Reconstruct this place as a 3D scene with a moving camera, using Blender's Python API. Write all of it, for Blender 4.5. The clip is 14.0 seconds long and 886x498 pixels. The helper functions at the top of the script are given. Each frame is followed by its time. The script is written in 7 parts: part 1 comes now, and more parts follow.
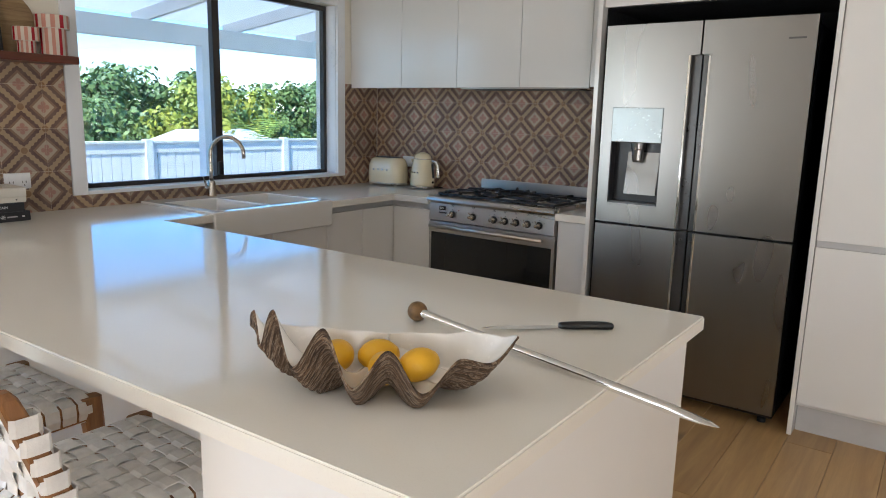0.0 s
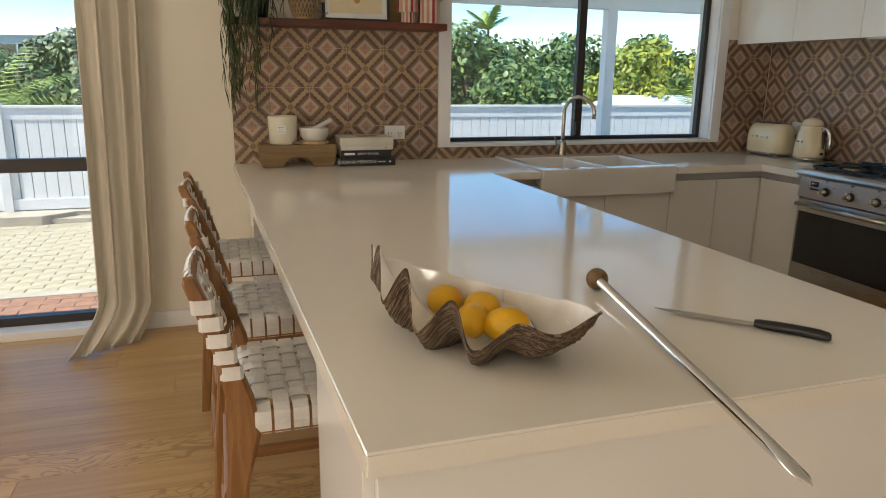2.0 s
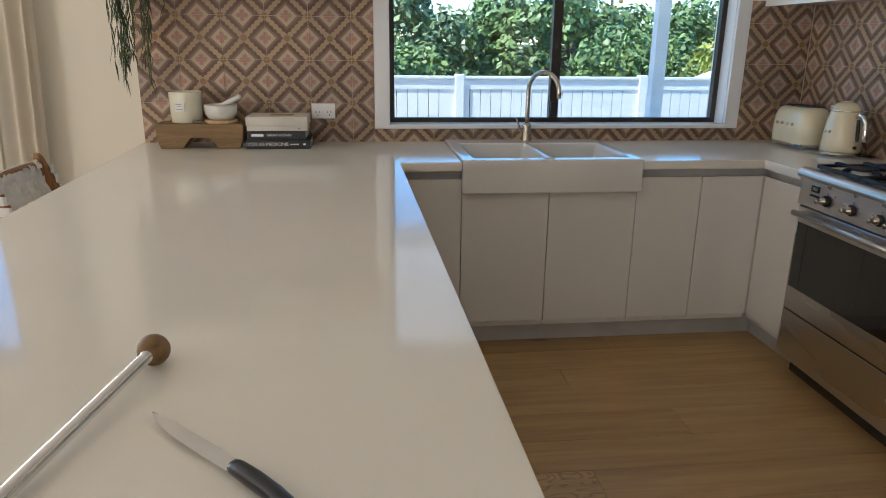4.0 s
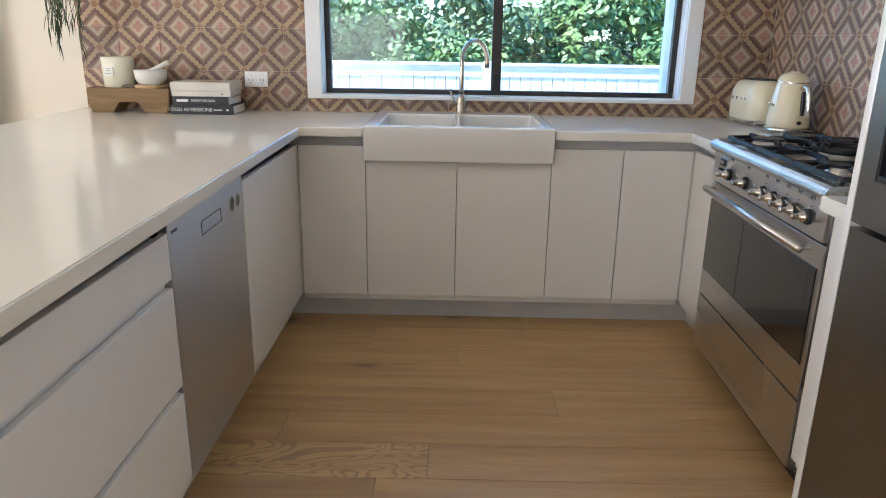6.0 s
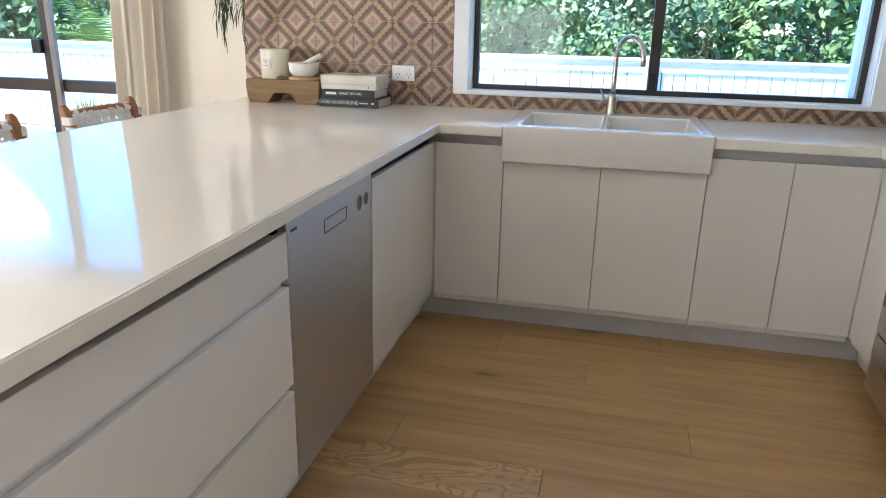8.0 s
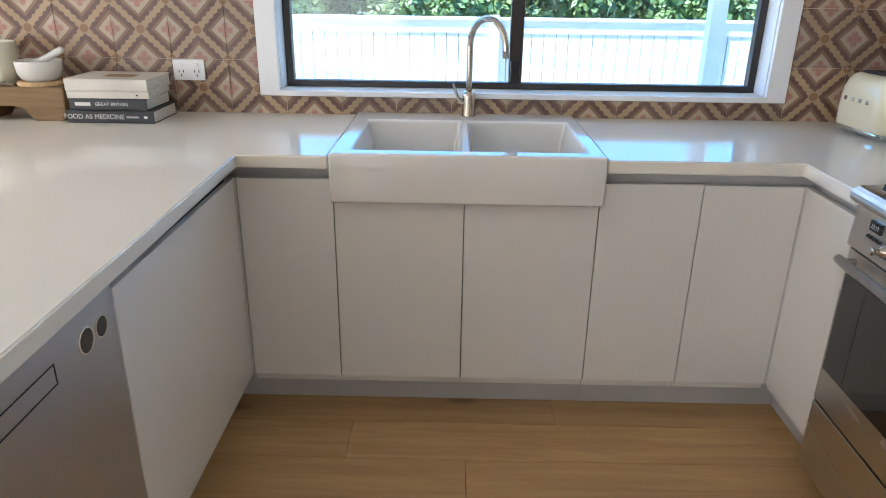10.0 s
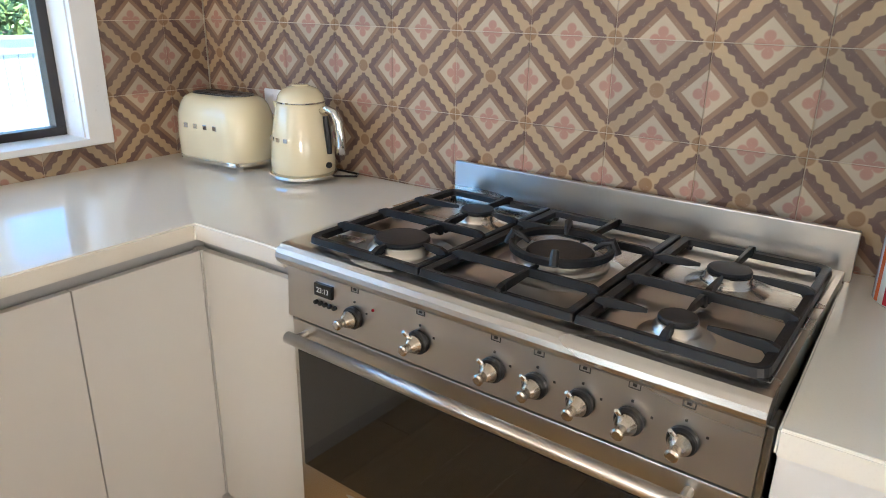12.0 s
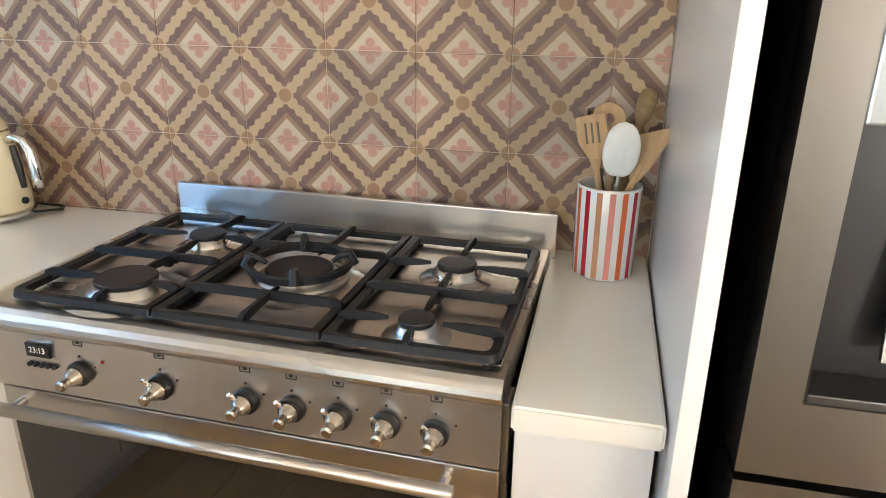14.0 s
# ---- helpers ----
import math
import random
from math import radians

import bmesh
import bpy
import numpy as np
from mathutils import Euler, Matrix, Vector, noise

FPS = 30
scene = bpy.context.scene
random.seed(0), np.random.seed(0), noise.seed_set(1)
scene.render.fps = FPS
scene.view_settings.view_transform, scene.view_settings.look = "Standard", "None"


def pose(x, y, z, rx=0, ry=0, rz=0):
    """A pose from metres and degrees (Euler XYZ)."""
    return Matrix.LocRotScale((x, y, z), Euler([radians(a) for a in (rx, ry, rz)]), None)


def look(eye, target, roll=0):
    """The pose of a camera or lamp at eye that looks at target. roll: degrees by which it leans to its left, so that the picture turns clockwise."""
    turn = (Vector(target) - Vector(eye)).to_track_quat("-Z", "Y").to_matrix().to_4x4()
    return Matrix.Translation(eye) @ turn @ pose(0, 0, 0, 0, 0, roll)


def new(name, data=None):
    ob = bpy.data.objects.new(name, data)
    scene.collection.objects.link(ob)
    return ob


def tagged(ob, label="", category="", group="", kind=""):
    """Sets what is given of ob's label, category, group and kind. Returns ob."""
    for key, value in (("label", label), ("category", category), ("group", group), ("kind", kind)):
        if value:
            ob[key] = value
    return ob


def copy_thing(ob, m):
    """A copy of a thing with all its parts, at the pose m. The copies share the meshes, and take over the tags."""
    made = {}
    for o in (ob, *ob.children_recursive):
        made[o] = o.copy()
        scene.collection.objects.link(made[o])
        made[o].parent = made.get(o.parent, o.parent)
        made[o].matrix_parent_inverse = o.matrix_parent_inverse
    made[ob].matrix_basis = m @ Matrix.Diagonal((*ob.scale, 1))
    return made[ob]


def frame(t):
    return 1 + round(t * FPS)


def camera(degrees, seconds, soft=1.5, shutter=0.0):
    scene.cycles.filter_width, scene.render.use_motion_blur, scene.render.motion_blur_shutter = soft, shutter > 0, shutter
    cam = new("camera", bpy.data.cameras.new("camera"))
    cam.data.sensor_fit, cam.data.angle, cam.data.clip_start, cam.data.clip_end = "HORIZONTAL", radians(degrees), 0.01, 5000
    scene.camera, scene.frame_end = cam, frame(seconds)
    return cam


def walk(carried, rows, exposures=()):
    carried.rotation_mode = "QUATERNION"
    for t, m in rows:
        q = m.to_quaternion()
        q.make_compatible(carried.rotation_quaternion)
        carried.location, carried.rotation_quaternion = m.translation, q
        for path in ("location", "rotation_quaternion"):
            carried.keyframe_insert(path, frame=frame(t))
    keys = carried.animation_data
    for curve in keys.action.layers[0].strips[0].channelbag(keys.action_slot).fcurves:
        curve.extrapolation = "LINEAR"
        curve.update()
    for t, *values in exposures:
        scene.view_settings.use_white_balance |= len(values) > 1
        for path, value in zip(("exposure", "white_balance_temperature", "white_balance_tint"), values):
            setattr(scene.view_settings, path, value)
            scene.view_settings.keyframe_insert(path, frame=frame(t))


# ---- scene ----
cam = camera(65.2, 14.0, 1.0)
PATH = [
    (0, (0.871, 0.484, 1.411), (-0.283, 2.074, 1.036), 1.4),
    (0.5, (1.07, 0.58, 1.422), (-0.342, 1.939, 1.022), 1.3),
    (1, (1.22, 0.735, 1.384), (-0.466, 1.727, 0.966), 1.0),
    (1.5, (1.24, 0.83, 1.375), (-0.563, 1.565, 0.917), 1.0),
    (2, (1.183, 1.008, 1.377), (-0.665, 1.601, 0.892), 0.7),
    (2.5, (1.126, 1.278, 1.371), (-0.749, 1.749, 0.86), 0.5),
    (3, (1.064, 1.574, 1.406), (-0.838, 1.873, 0.865), 0.5),
    (3.5, (0.955, 1.857, 1.435), (-0.949, 2.089, 0.87), 0.5),
    (4, (0.887, 2.154, 1.402), (-1.016, 2.382, 0.829), 0.7),
    (4.2, (0.891, 2.276, 1.383), (-1.01, 2.505, 0.805), 0.7),
    (6.3, (0.885, 3.026, 1.265), (-1.021, 2.858, 0.684), 1.0),
    (6.5, (0.88, 3.049, 1.267), (-1.008, 2.75, 0.678), 1.0),
    (7, (0.861, 3.065, 1.276), (-0.996, 2.614, 0.687), 0.8),
    (7.2, (0.869, 3.069, 1.273), (-0.986, 2.598, 0.693), 0.9),
    (9.5, (0.136, 2.914, 1.365), (-1.705, 2.654, 0.628), 1.2),
    (10, (-0.094, 2.956, 1.395), (-1.956, 2.936, 0.663), 0.8),
    (10.5, (-0.33, 2.994, 1.386), (-2.101, 3.596, 0.678), 1.8),
    (11, (-0.54, 3.088, 1.362), (-2.13, 4.078, 0.662), 1.3),
    (11.5, (-0.679, 3.135, 1.357), (-2.047, 4.422, 0.668), 1.3),
    (12, (-0.792, 3.107, 1.377), (-1.868, 4.65, 0.7), 1.0),
    (12.5, (-0.876, 3.081, 1.403), (-1.604, 4.816, 0.725), 0.7),
    (13, (-0.899, 3.073, 1.399), (-1.408, 4.885, 0.721), 0.8),
    (13.5, (-0.868, 3.11, 1.396), (-1.304, 4.939, 0.716), 0.7),
    (14, (-0.779, 3.117, 1.419), (-1.198, 4.948, 0.732), 0.7),
]
LIGHT = [(0.0, 1.65, 5700, 10), (1.0, 1.46, 5850, 10), (1.5, 1.31, 6350, 10), (2.5, 1.3, 7150, 10), (3.0, 1.36, 7500, 10), (3.5, 1.44, 7900, 10), (4.0, 1.68, 5900, 10),
         (6.5, 2.55, 5500, 10), (9.5, 2.54, 5450, 10), (10.5, 2.64, 5600, 10), (11.5, 2.7, 6100, 10), (12.5, 3.12, 5800, 10), (14.0, 3.2, 6250, 10)]
walk(cam, [(t, look(eye, target, roll)) for t, eye, target, roll in PATH], LIGHT)

# ---- light ----
world = bpy.data.worlds.new("sky")
scene.world = world
world.use_nodes = True
wt = world.node_tree
bg = wt.nodes["Background"]
sky = wt.nodes.new("ShaderNodeTexSky")
sky.sky_type = "NISHITA"
sky.sun_disc = False
sky.dust_density, sky.ozone_density = 0.0, 7.0
SUN_DIR = Vector((0.26, -0.76, 1.02)).normalized()
sky.sun_elevation = math.asin(SUN_DIR.z)
sky.sun_rotation = math.atan2(SUN_DIR.x, SUN_DIR.y)
deep = wt.nodes.new("ShaderNodeHueSaturation")
deep.inputs["Saturation"].default_value = 1.22
wt.links.new(sky.outputs[0], deep.inputs["Color"])
wt.links.new(deep.outputs[0], bg.inputs[0])
bg.inputs[1].default_value = 0.14
sun = new("sun", bpy.data.lights.new("sun", "SUN"))
sun.data.energy, sun.data.angle, sun.data.color = 3.4, radians(0.5), (1.0, 0.95, 0.87)
sun.matrix_world = look(SUN_DIR * 30, (0, 0, 0))


def fill_lamp(place, target, wide, high, watts, colour):
    """Added fill lamp behind the walk, out of view, standing in for sky light."""
    lamp = new("window_light", bpy.data.lights.new("window_light", "AREA"))
    lamp.data.shape, lamp.data.size, lamp.data.size_y = "RECTANGLE", wide, high
    lamp.data.energy, lamp.data.color = watts, colour
    lamp.matrix_world = look(place, target)


# no lamp is seen here; all three are added to lift the interior
fill_lamp((4.58, 0.6, 1.25), (0, 0.6, 3.9), 3.2, 2.1, 10, (1.0, 0.94, 0.86))
fill_lamp((3.75, -3.52, 1.25), (3.0, 0, 4.4), 1.5, 2.1, 60, (1.0, 0.95, 0.88))
fill_lamp((-2.735, -2.02, 1.2), (0.0, -2.02, 3.4), 2.2, 1.95, 46, (1.0, 0.95, 0.87))

# ---- materials ----
def material(name):
    m = bpy.data.materials.new(name)
    m.use_nodes = True
    return m, m.node_tree, m.node_tree.nodes["Principled BSDF"]


def node(t, kind, *links, **sets):
    n = t.nodes.new(kind)
    for k, v in sets.items():
        setattr(n, k, v)
    for i, v in enumerate(links):
        put(t, n.inputs[i], v)
    return n


def put(t, socket, v):
    if v is None:
        return
    if hasattr(v, "is_output"):
        t.links.new(v, socket)
    elif isinstance(v, (tuple, list)) and len(v) == 3 and socket.type == "RGBA":
        socket.default_value = (*v, 1)
    else:
        socket.default_value = v


def calc(t, op, a, b=None, c=None):
    return node(t, "ShaderNodeMath", a, b, c, operation=op).outputs[0]


def blend(t, fac, a, b, how="MIX"):
    n = t.nodes.new("ShaderNodeMix")
    n.data_type, n.blend_type = "RGBA", how
    put(t, n.inputs[0], fac), put(t, n.inputs[6], a), put(t, n.inputs[7], b)
    return n.outputs[2]


def coords(t, scale=(1, 1, 1), shuffle=False):
    tc = t.nodes.new("ShaderNodeTexCoord")
    mp = node(t, "ShaderNodeMapping")
    t.links.new(tc.outputs["Object"], mp.inputs[0])
    mp.inputs[3].default_value = scale
    if shuffle:
        info = t.nodes.new("ShaderNodeObjectInfo")
        v = node(t, "ShaderNodeVectorMath", info.outputs["Random"], (37.0, 61.0, 23.0), operation="MULTIPLY")
        t.links.new(v.outputs[0], mp.inputs[1])
    return mp.outputs[0]


def noise_tex(t, vec, scale, detail=4.0, rough=0.55, warp=0.0):
    n = node(t, "ShaderNodeTexNoise")
    t.links.new(vec, n.inputs["Vector"])
    n.inputs["Scale"].default_value, n.inputs["Detail"].default_value = scale, detail
    n.inputs["Roughness"].default_value, n.inputs["Distortion"].default_value = rough, warp
    return n.outputs["Fac"]


def span(t, v, lo, hi, a=0.0, b=1.0):
    n = node(t, "ShaderNodeMapRange", v, lo, hi, a, b)
    n.clamp = True
    return n.outputs[0]


def bump(t, p, height, strength, far):
    b = node(t, "ShaderNodeBump")
    b.inputs["Strength"].default_value, b.inputs["Distance"].default_value = strength, far
    t.links.new(height, b.inputs["Height"])
    t.links.new(b.outputs[0], p.inputs["Normal"])


def plain(name, colour, rough, metal=0.0, vary=0.08, scale=6.0, relief=0.0, grain=60.0, coat=0.0, stretch=(1, 1, 1), spec=0.5):
    """A paint, plastic, metal or stone: one colour with faint large stains and fine grain."""
    m, t, p = material(name)
    v = coords(t, stretch)
    big, small = noise_tex(t, v, scale, 3.0), noise_tex(t, v, grain, 3.0)
    dark = tuple(c * (1 - vary * 2) for c in colour)
    lite = tuple(min(1.0, c * (1 + vary)) for c in colour)
    c = blend(t, span(t, big, 0.3, 0.7), dark, lite)
    put(t, p.inputs["Base Color"], blend(t, span(t, small, 0.35, 0.65, 0.0, vary), c, dark))
    put(t, p.inputs["Roughness"], span(t, blend(t, 0.5, big, small), 0.3, 0.7, rough * 0.85, min(1.0, rough * 1.18)))
    p.inputs["Metallic"].default_value = metal
    p.inputs["Coat Weight"].default_value = coat
    p.inputs["Coat Roughness"].default_value = 0.05
    p.inputs["Specular IOR Level"].default_value = spec
    if relief:
        bump(t, p, small, relief, 0.002)
    return m


def wood(name, dark, lite, rough, along="y", fine=1.0, shuffle=True, vary=0.25, knots=0.0, figure=0.0, streak=0.35):
    m, t, p = material(name)
    k = {"x": (0.6, 9, 9), "y": (9, 0.6, 9), "z": (9, 9, 0.6)}[along]
    v = coords(t, tuple(a * fine for a in k), shuffle)
    g = noise_tex(t, v, 2.2, 8.0, 0.62, 0.6)
    f = noise_tex(t, coords(t, tuple(a * 9 * fine for a in k), shuffle), 3.0, 3.0)
    c = blend(t, span(t, g, 0.3, 0.72), dark, lite)
    c = blend(t, span(t, f, 0.45, 0.75, 0.0, streak), c, dark)
    info = t.nodes.new("ShaderNodeObjectInfo")
    hue = blend(t, info.outputs["Random"], (1 - vary, 1 - vary * 1.1, 1 - vary * 1.2), (1.0, 1.0, 1.0))
    c = blend(t, 1.0, c, hue, "MULTIPLY")
    if knots:
        kv = coords(t, tuple({"x": (2.0, 5, 5), "y": (5, 2.0, 5), "z": (5, 5, 2.0)}[along]), shuffle)
        vo = node(t, "ShaderNodeTexVoronoi")
        t.links.new(kv, vo.inputs["Vector"])
        vo.voronoi_dimensions = "2D"
        vo.inputs["Scale"].default_value = 0.36
        d = vo.outputs["Distance"]
        c = blend(t, span(t, d, 0.015, 0.05, knots, 0.0), c, tuple(a * 0.3 for a in dark))
        c = blend(t, span(t, d, 0.04, 0.22, knots * 0.4, 0.0), c, tuple(a * 0.75 for a in dark))
    if figure:
        big = noise_tex(t, coords(t, (9, 3.2, 9), shuffle), 0.8, 2.0, 0.5, 0.8)
        ring = calc(t, "SINE", calc(t, "MULTIPLY", big, 95.0))
        c = blend(t, span(t, ring, 0.25, 0.95, 0.0, figure), c, tuple(a * 0.42 for a in dark))
    put(t, p.inputs["Base Color"], c)
    put(t, p.inputs["Roughness"], span(t, g, 0.3, 0.7, rough * 0.85, rough * 1.2))
    bump(t, p, f, 0.12, 0.001)
    return m


def tile_material(name, pitch):
    """Encaustic cement tile: diamonds with a quatrefoil, scalloped bands, discs where the bands cross."""
    m, t, p = material(name)
    tc = t.nodes.new("ShaderNodeTexCoord")
    xyz = node(t, "ShaderNodeSeparateXYZ", tc.outputs["Object"])
    u = calc(t, "DIVIDE", xyz.outputs[0], pitch)
    v = calc(t, "DIVIDE", xyz.outputs[1], pitch)
    a = calc(t, "SUBTRACT", calc(t, "FRACT", calc(t, "ADD", calc(t, "ADD", u, v), 10.0)), 0.5)
    b = calc(t, "SUBTRACT", calc(t, "FRACT", calc(t, "ADD", calc(t, "SUBTRACT", u, v), 10.0)), 0.5)
    aa, bb = calc(t, "ABSOLUTE", a), calc(t, "ABSOLUTE", b)
    ring = calc(t, "MAXIMUM", aa, bb)
    run = calc(t, "MINIMUM", aa, bb)
    wave = calc(t, "MULTIPLY", calc(t, "COSINE", calc(t, "MULTIPLY", run, 2 * math.pi * 6.0)), 0.016)
    edge = calc(t, "ADD", ring, wave)
    # offsets in the tile's own axes from the middle of the diamond
    du = calc(t, "MULTIPLY", calc(t, "ADD", a, b), 0.5)
    dv = calc(t, "MULTIPLY", calc(t, "SUBTRACT", a, b), 0.5)
    au, av = calc(t, "ABSOLUTE", du), calc(t, "ABSOLUTE", dv)

    def lobe(x, y, off):
        h = calc(t, "SUBTRACT", x, off)
        return calc(t, "SQRT", calc(t, "ADD", calc(t, "MULTIPLY", h, h), calc(t, "MULTIPLY", y, y)))
    leaf = calc(t, "MINIMUM", lobe(au, av, 0.078), lobe(av, au, 0.078))
    leaf = calc(t, "MINIMUM", leaf, calc(t, "ADD", lobe(au, av, 0.0), 0.005))
    # distance from the crossing of two bands
    ca, cb = calc(t, "SUBTRACT", 0.5, aa), calc(t, "SUBTRACT", 0.5, bb)
    cross = calc(t, "MULTIPLY", calc(t, "SQRT", calc(t, "ADD", calc(t, "MULTIPLY", ca, ca), calc(t, "MULTIPLY", cb, cb))), 0.7071)
    info = t.nodes.new("ShaderNodeObjectInfo")
    far = node(t, "ShaderNodeVectorMath", info.outputs["Random"], (31.0, 17.0, 53.0), operation="MULTIPLY").outputs[0]
    place = node(t, "ShaderNodeVectorMath", tc.outputs["Object"], far, operation="ADD").outputs[0]
    cloud, grit = noise_tex(t, place, 14.0, 4.0), noise_tex(t, place, 160.0, 3.0)
    soft = 0.008
    c = blend(t, span(t, leaf, 0.054 - soft, 0.054 + soft), (0.42, 0.225, 0.175), (0.50, 0.42, 0.31))
    c = blend(t, span(t, ring, 0.246 - soft, 0.246 + soft), c, (0.25, 0.15, 0.095))
    c = blend(t, span(t, ring, 0.315 - soft, 0.315 + soft), c, (0.130, 0.072, 0.058))
    c = blend(t, span(t, edge, 0.425 - soft, 0.425 + soft), c, (0.43, 0.315, 0.185))
    c = blend(t, span(t, cross, 0.098 - soft, 0.098 + soft), (0.45, 0.325, 0.195), c)
    c = blend(t, span(t, cross, 0.076 - soft, 0.076 + soft), (0.27, 0.155, 0.07), c)
    worn = blend(t, 1.0, c, blend(t, info.outputs["Random"], (0.80, 0.80, 0.82), (1.12, 1.08, 1.02)), "MULTIPLY")
    c = blend(t, span(t, cloud, 0.35, 0.75, 0.0, 0.32), worn, (0.34, 0.26, 0.20))
    c = blend(t, span(t, grit, 0.62, 0.8, 0.0, 0.3), c, (0.5, 0.45, 0.4))
    put(t, p.inputs["Base Color"], c)
    put(t, p.inputs["Roughness"], span(t, cloud, 0.3, 0.7, 0.42, 0.6))
    bump(t, p, grit, 0.08, 0.0006)
    return m


def pane_material():
    m, t, p = material("window_glass")
    t.nodes.remove(p)
    gloss = node(t, "ShaderNodeBsdfGlossy")
    gloss.inputs["Roughness"].default_value = 0.01
    clear = node(t, "ShaderNodeBsdfTransparent", (0.93, 0.96, 0.95))
    mix = node(t, "ShaderNodeMixShader", 0.05, clear.outputs[0], gloss.outputs[0])
    t.links.new(mix.outputs[0], t.nodes["Material Output"].inputs[0])
    return m


def leaf_material(name, dark, lite, warm):
    m, t, p = material(name)
    geo = t.nodes.new("ShaderNodeNewGeometry")
    v = coords(t)
    c = blend(t, geo.outputs["Random Per Island"], dark, lite)
    c = blend(t, span(t, noise_tex(t, v, 0.5, 2.0), 0.45, 0.7, 0.0, 0.7), c, warm)
    put(t, p.inputs["Base Color"], c)
    p.inputs["Roughness"].default_value = 0.55
    p.inputs["Subsurface Weight"].default_value = 0.0
    return m


def speckled(name, colour, rough, fleck):
    m, t, p = material(name)
    v = coords(t)
    n1, n2 = noise_tex(t, v, 260.0, 2.0), noise_tex(t, v, 3.0, 3.0)
    c = blend(t, span(t, n1, 0.55, 0.72, 0.0, 0.22), colour, fleck)
    c = blend(t, span(t, n2, 0.35, 0.65, 0.0, 0.10), c, fleck)
    put(t, p.inputs["Base Color"], c)
    put(t, p.inputs["Roughness"], span(t, n2, 0.3, 0.7, rough * 0.85, rough * 1.2))
    return m


def steel(name, colour, rough, along, stretch=0.75):
    """Brushed stainless steel: streaks along one axis."""
    m, t, p = material(name)
    k = {"x": (0.8, 3, 3), "y": (3, 0.8, 3), "z": (3, 3, 0.8)}[along]
    s = noise_tex(t, coords(t, k), 1.5, 2.0, 0.4)
    put(t, p.inputs["Base Color"], blend(t, span(t, s, 0.3, 0.7), tuple(c * 0.96 for c in colour), colour))
    put(t, p.inputs["Roughness"], span(t, s, 0.35, 0.65, rough * 0.94, rough * 1.06))
    p.inputs["Metallic"].default_value = 1.0
    p.inputs["Anisotropic"].default_value = stretch
    p.inputs["Anisotropic Rotation"].default_value = 0.25
    tan = t.nodes.new("ShaderNodeTangent")
    tan.direction_type, tan.axis = "RADIAL", "Z"
    t.links.new(tan.outputs[0], p.inputs["Tangent"])
    return m


def cloth_material():
    m, t, p = material("cream_linen")
    v = coords(t)
    weave, big = noise_tex(t, v, 500.0, 3.0), noise_tex(t, v, 5.0, 3.0)
    c = blend(t, span(t, big, 0.3, 0.7), (0.80, 0.745, 0.63), (0.85, 0.795, 0.68))
    put(t, p.inputs["Base Color"], c)
    p.inputs["Roughness"].default_value = 0.95
    bump(t, p, weave, 0.3, 0.001)
    thin = node(t, "ShaderNodeBsdfTranslucent", (0.76, 0.68, 0.55))
    mix = node(t, "ShaderNodeMixShader", 0.35, p.outputs[0], thin.outputs[0])
    t.links.new(mix.outputs[0], t.nodes["Material Output"].inputs[0])
    return m


WEST_PITCH, NORTH_PITCH = 0.209, 0.2017
TILE_WEST = tile_material("patterned_cement_tile", WEST_PITCH)
TILE_NORTH = tile_material("patterned_cement_tile_clean", NORTH_PITCH)
GROUT = plain("tile_grout", (0.55, 0.46, 0.36), 0.9, relief=0.2)
PAINT = plain("warm_white_wall_paint", (0.82, 0.765, 0.645), 0.6, vary=0.02, scale=1.5, relief=0.08, grain=180)
FAR_WALL = plain("darkened_unseen_wall", (0.36, 0.33, 0.29), 0.6, vary=0.03, scale=1.5, relief=0.08, grain=180)
CEIL = plain("ceiling_paint", (0.85, 0.84, 0.81), 0.8, vary=0.02, scale=1.0)
TRIM = plain("white_trim_paint", (0.82, 0.82, 0.82), 0.3, vary=0.02, scale=4)
GLOSSY = plain("white_gloss_lacquer", (0.80, 0.78, 0.74), 0.13, vary=0.012, scale=1.2, grain=300)
KICK = plain("grey_white_kickboard", (0.55, 0.54, 0.53), 0.35, vary=0.04)
GAP_DARK = plain("dark_shadow_gap", (0.03, 0.03, 0.032), 0.5)
STONE = speckled("cream_quartz", (0.82, 0.78, 0.69), 0.085, (0.70, 0.65, 0.56))
PORCELAIN = plain("white_fireclay", (0.74, 0.72, 0.68), 0.08, vary=0.012, scale=3, coat=0.3)
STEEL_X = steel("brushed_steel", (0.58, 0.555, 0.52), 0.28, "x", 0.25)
# same steel, brushed upright, its colour dimmed to offset bright lamp reflections
STEEL_Z = steel("brushed_steel_dimmed", (0.27, 0.26, 0.245), 0.29, "z", 0.5)
STEEL_SOFT = steel("satin_steel", (0.58, 0.58, 0.58), 0.34, "x")
STEEL_DARK = plain("dark_steel", (0.10, 0.10, 0.10), 0.3, metal=0.8)
CHROME = plain("polished_chrome", (0.75, 0.74, 0.72), 0.08, metal=1.0, vary=0.02)
NICKEL = plain("brushed_nickel", (0.50, 0.45, 0.38), 0.24, metal=1.0, vary=0.03)
IRON = plain("black_cast_iron", (0.010, 0.011, 0.014), 0.42, vary=0.1, relief=0.2, grain=400, spec=0.4)
BLACK = plain("black_plastic", (0.012, 0.012, 0.013), 0.35, vary=0.1)
MATTE_BLACK = plain("recess_shade_black", (0.008, 0.008, 0.008), 0.8)
OVEN_GLASS = plain("dark_oven_glass", (0.012, 0.013, 0.013), 0.03, vary=0.05, spec=0.6, coat=0.3)
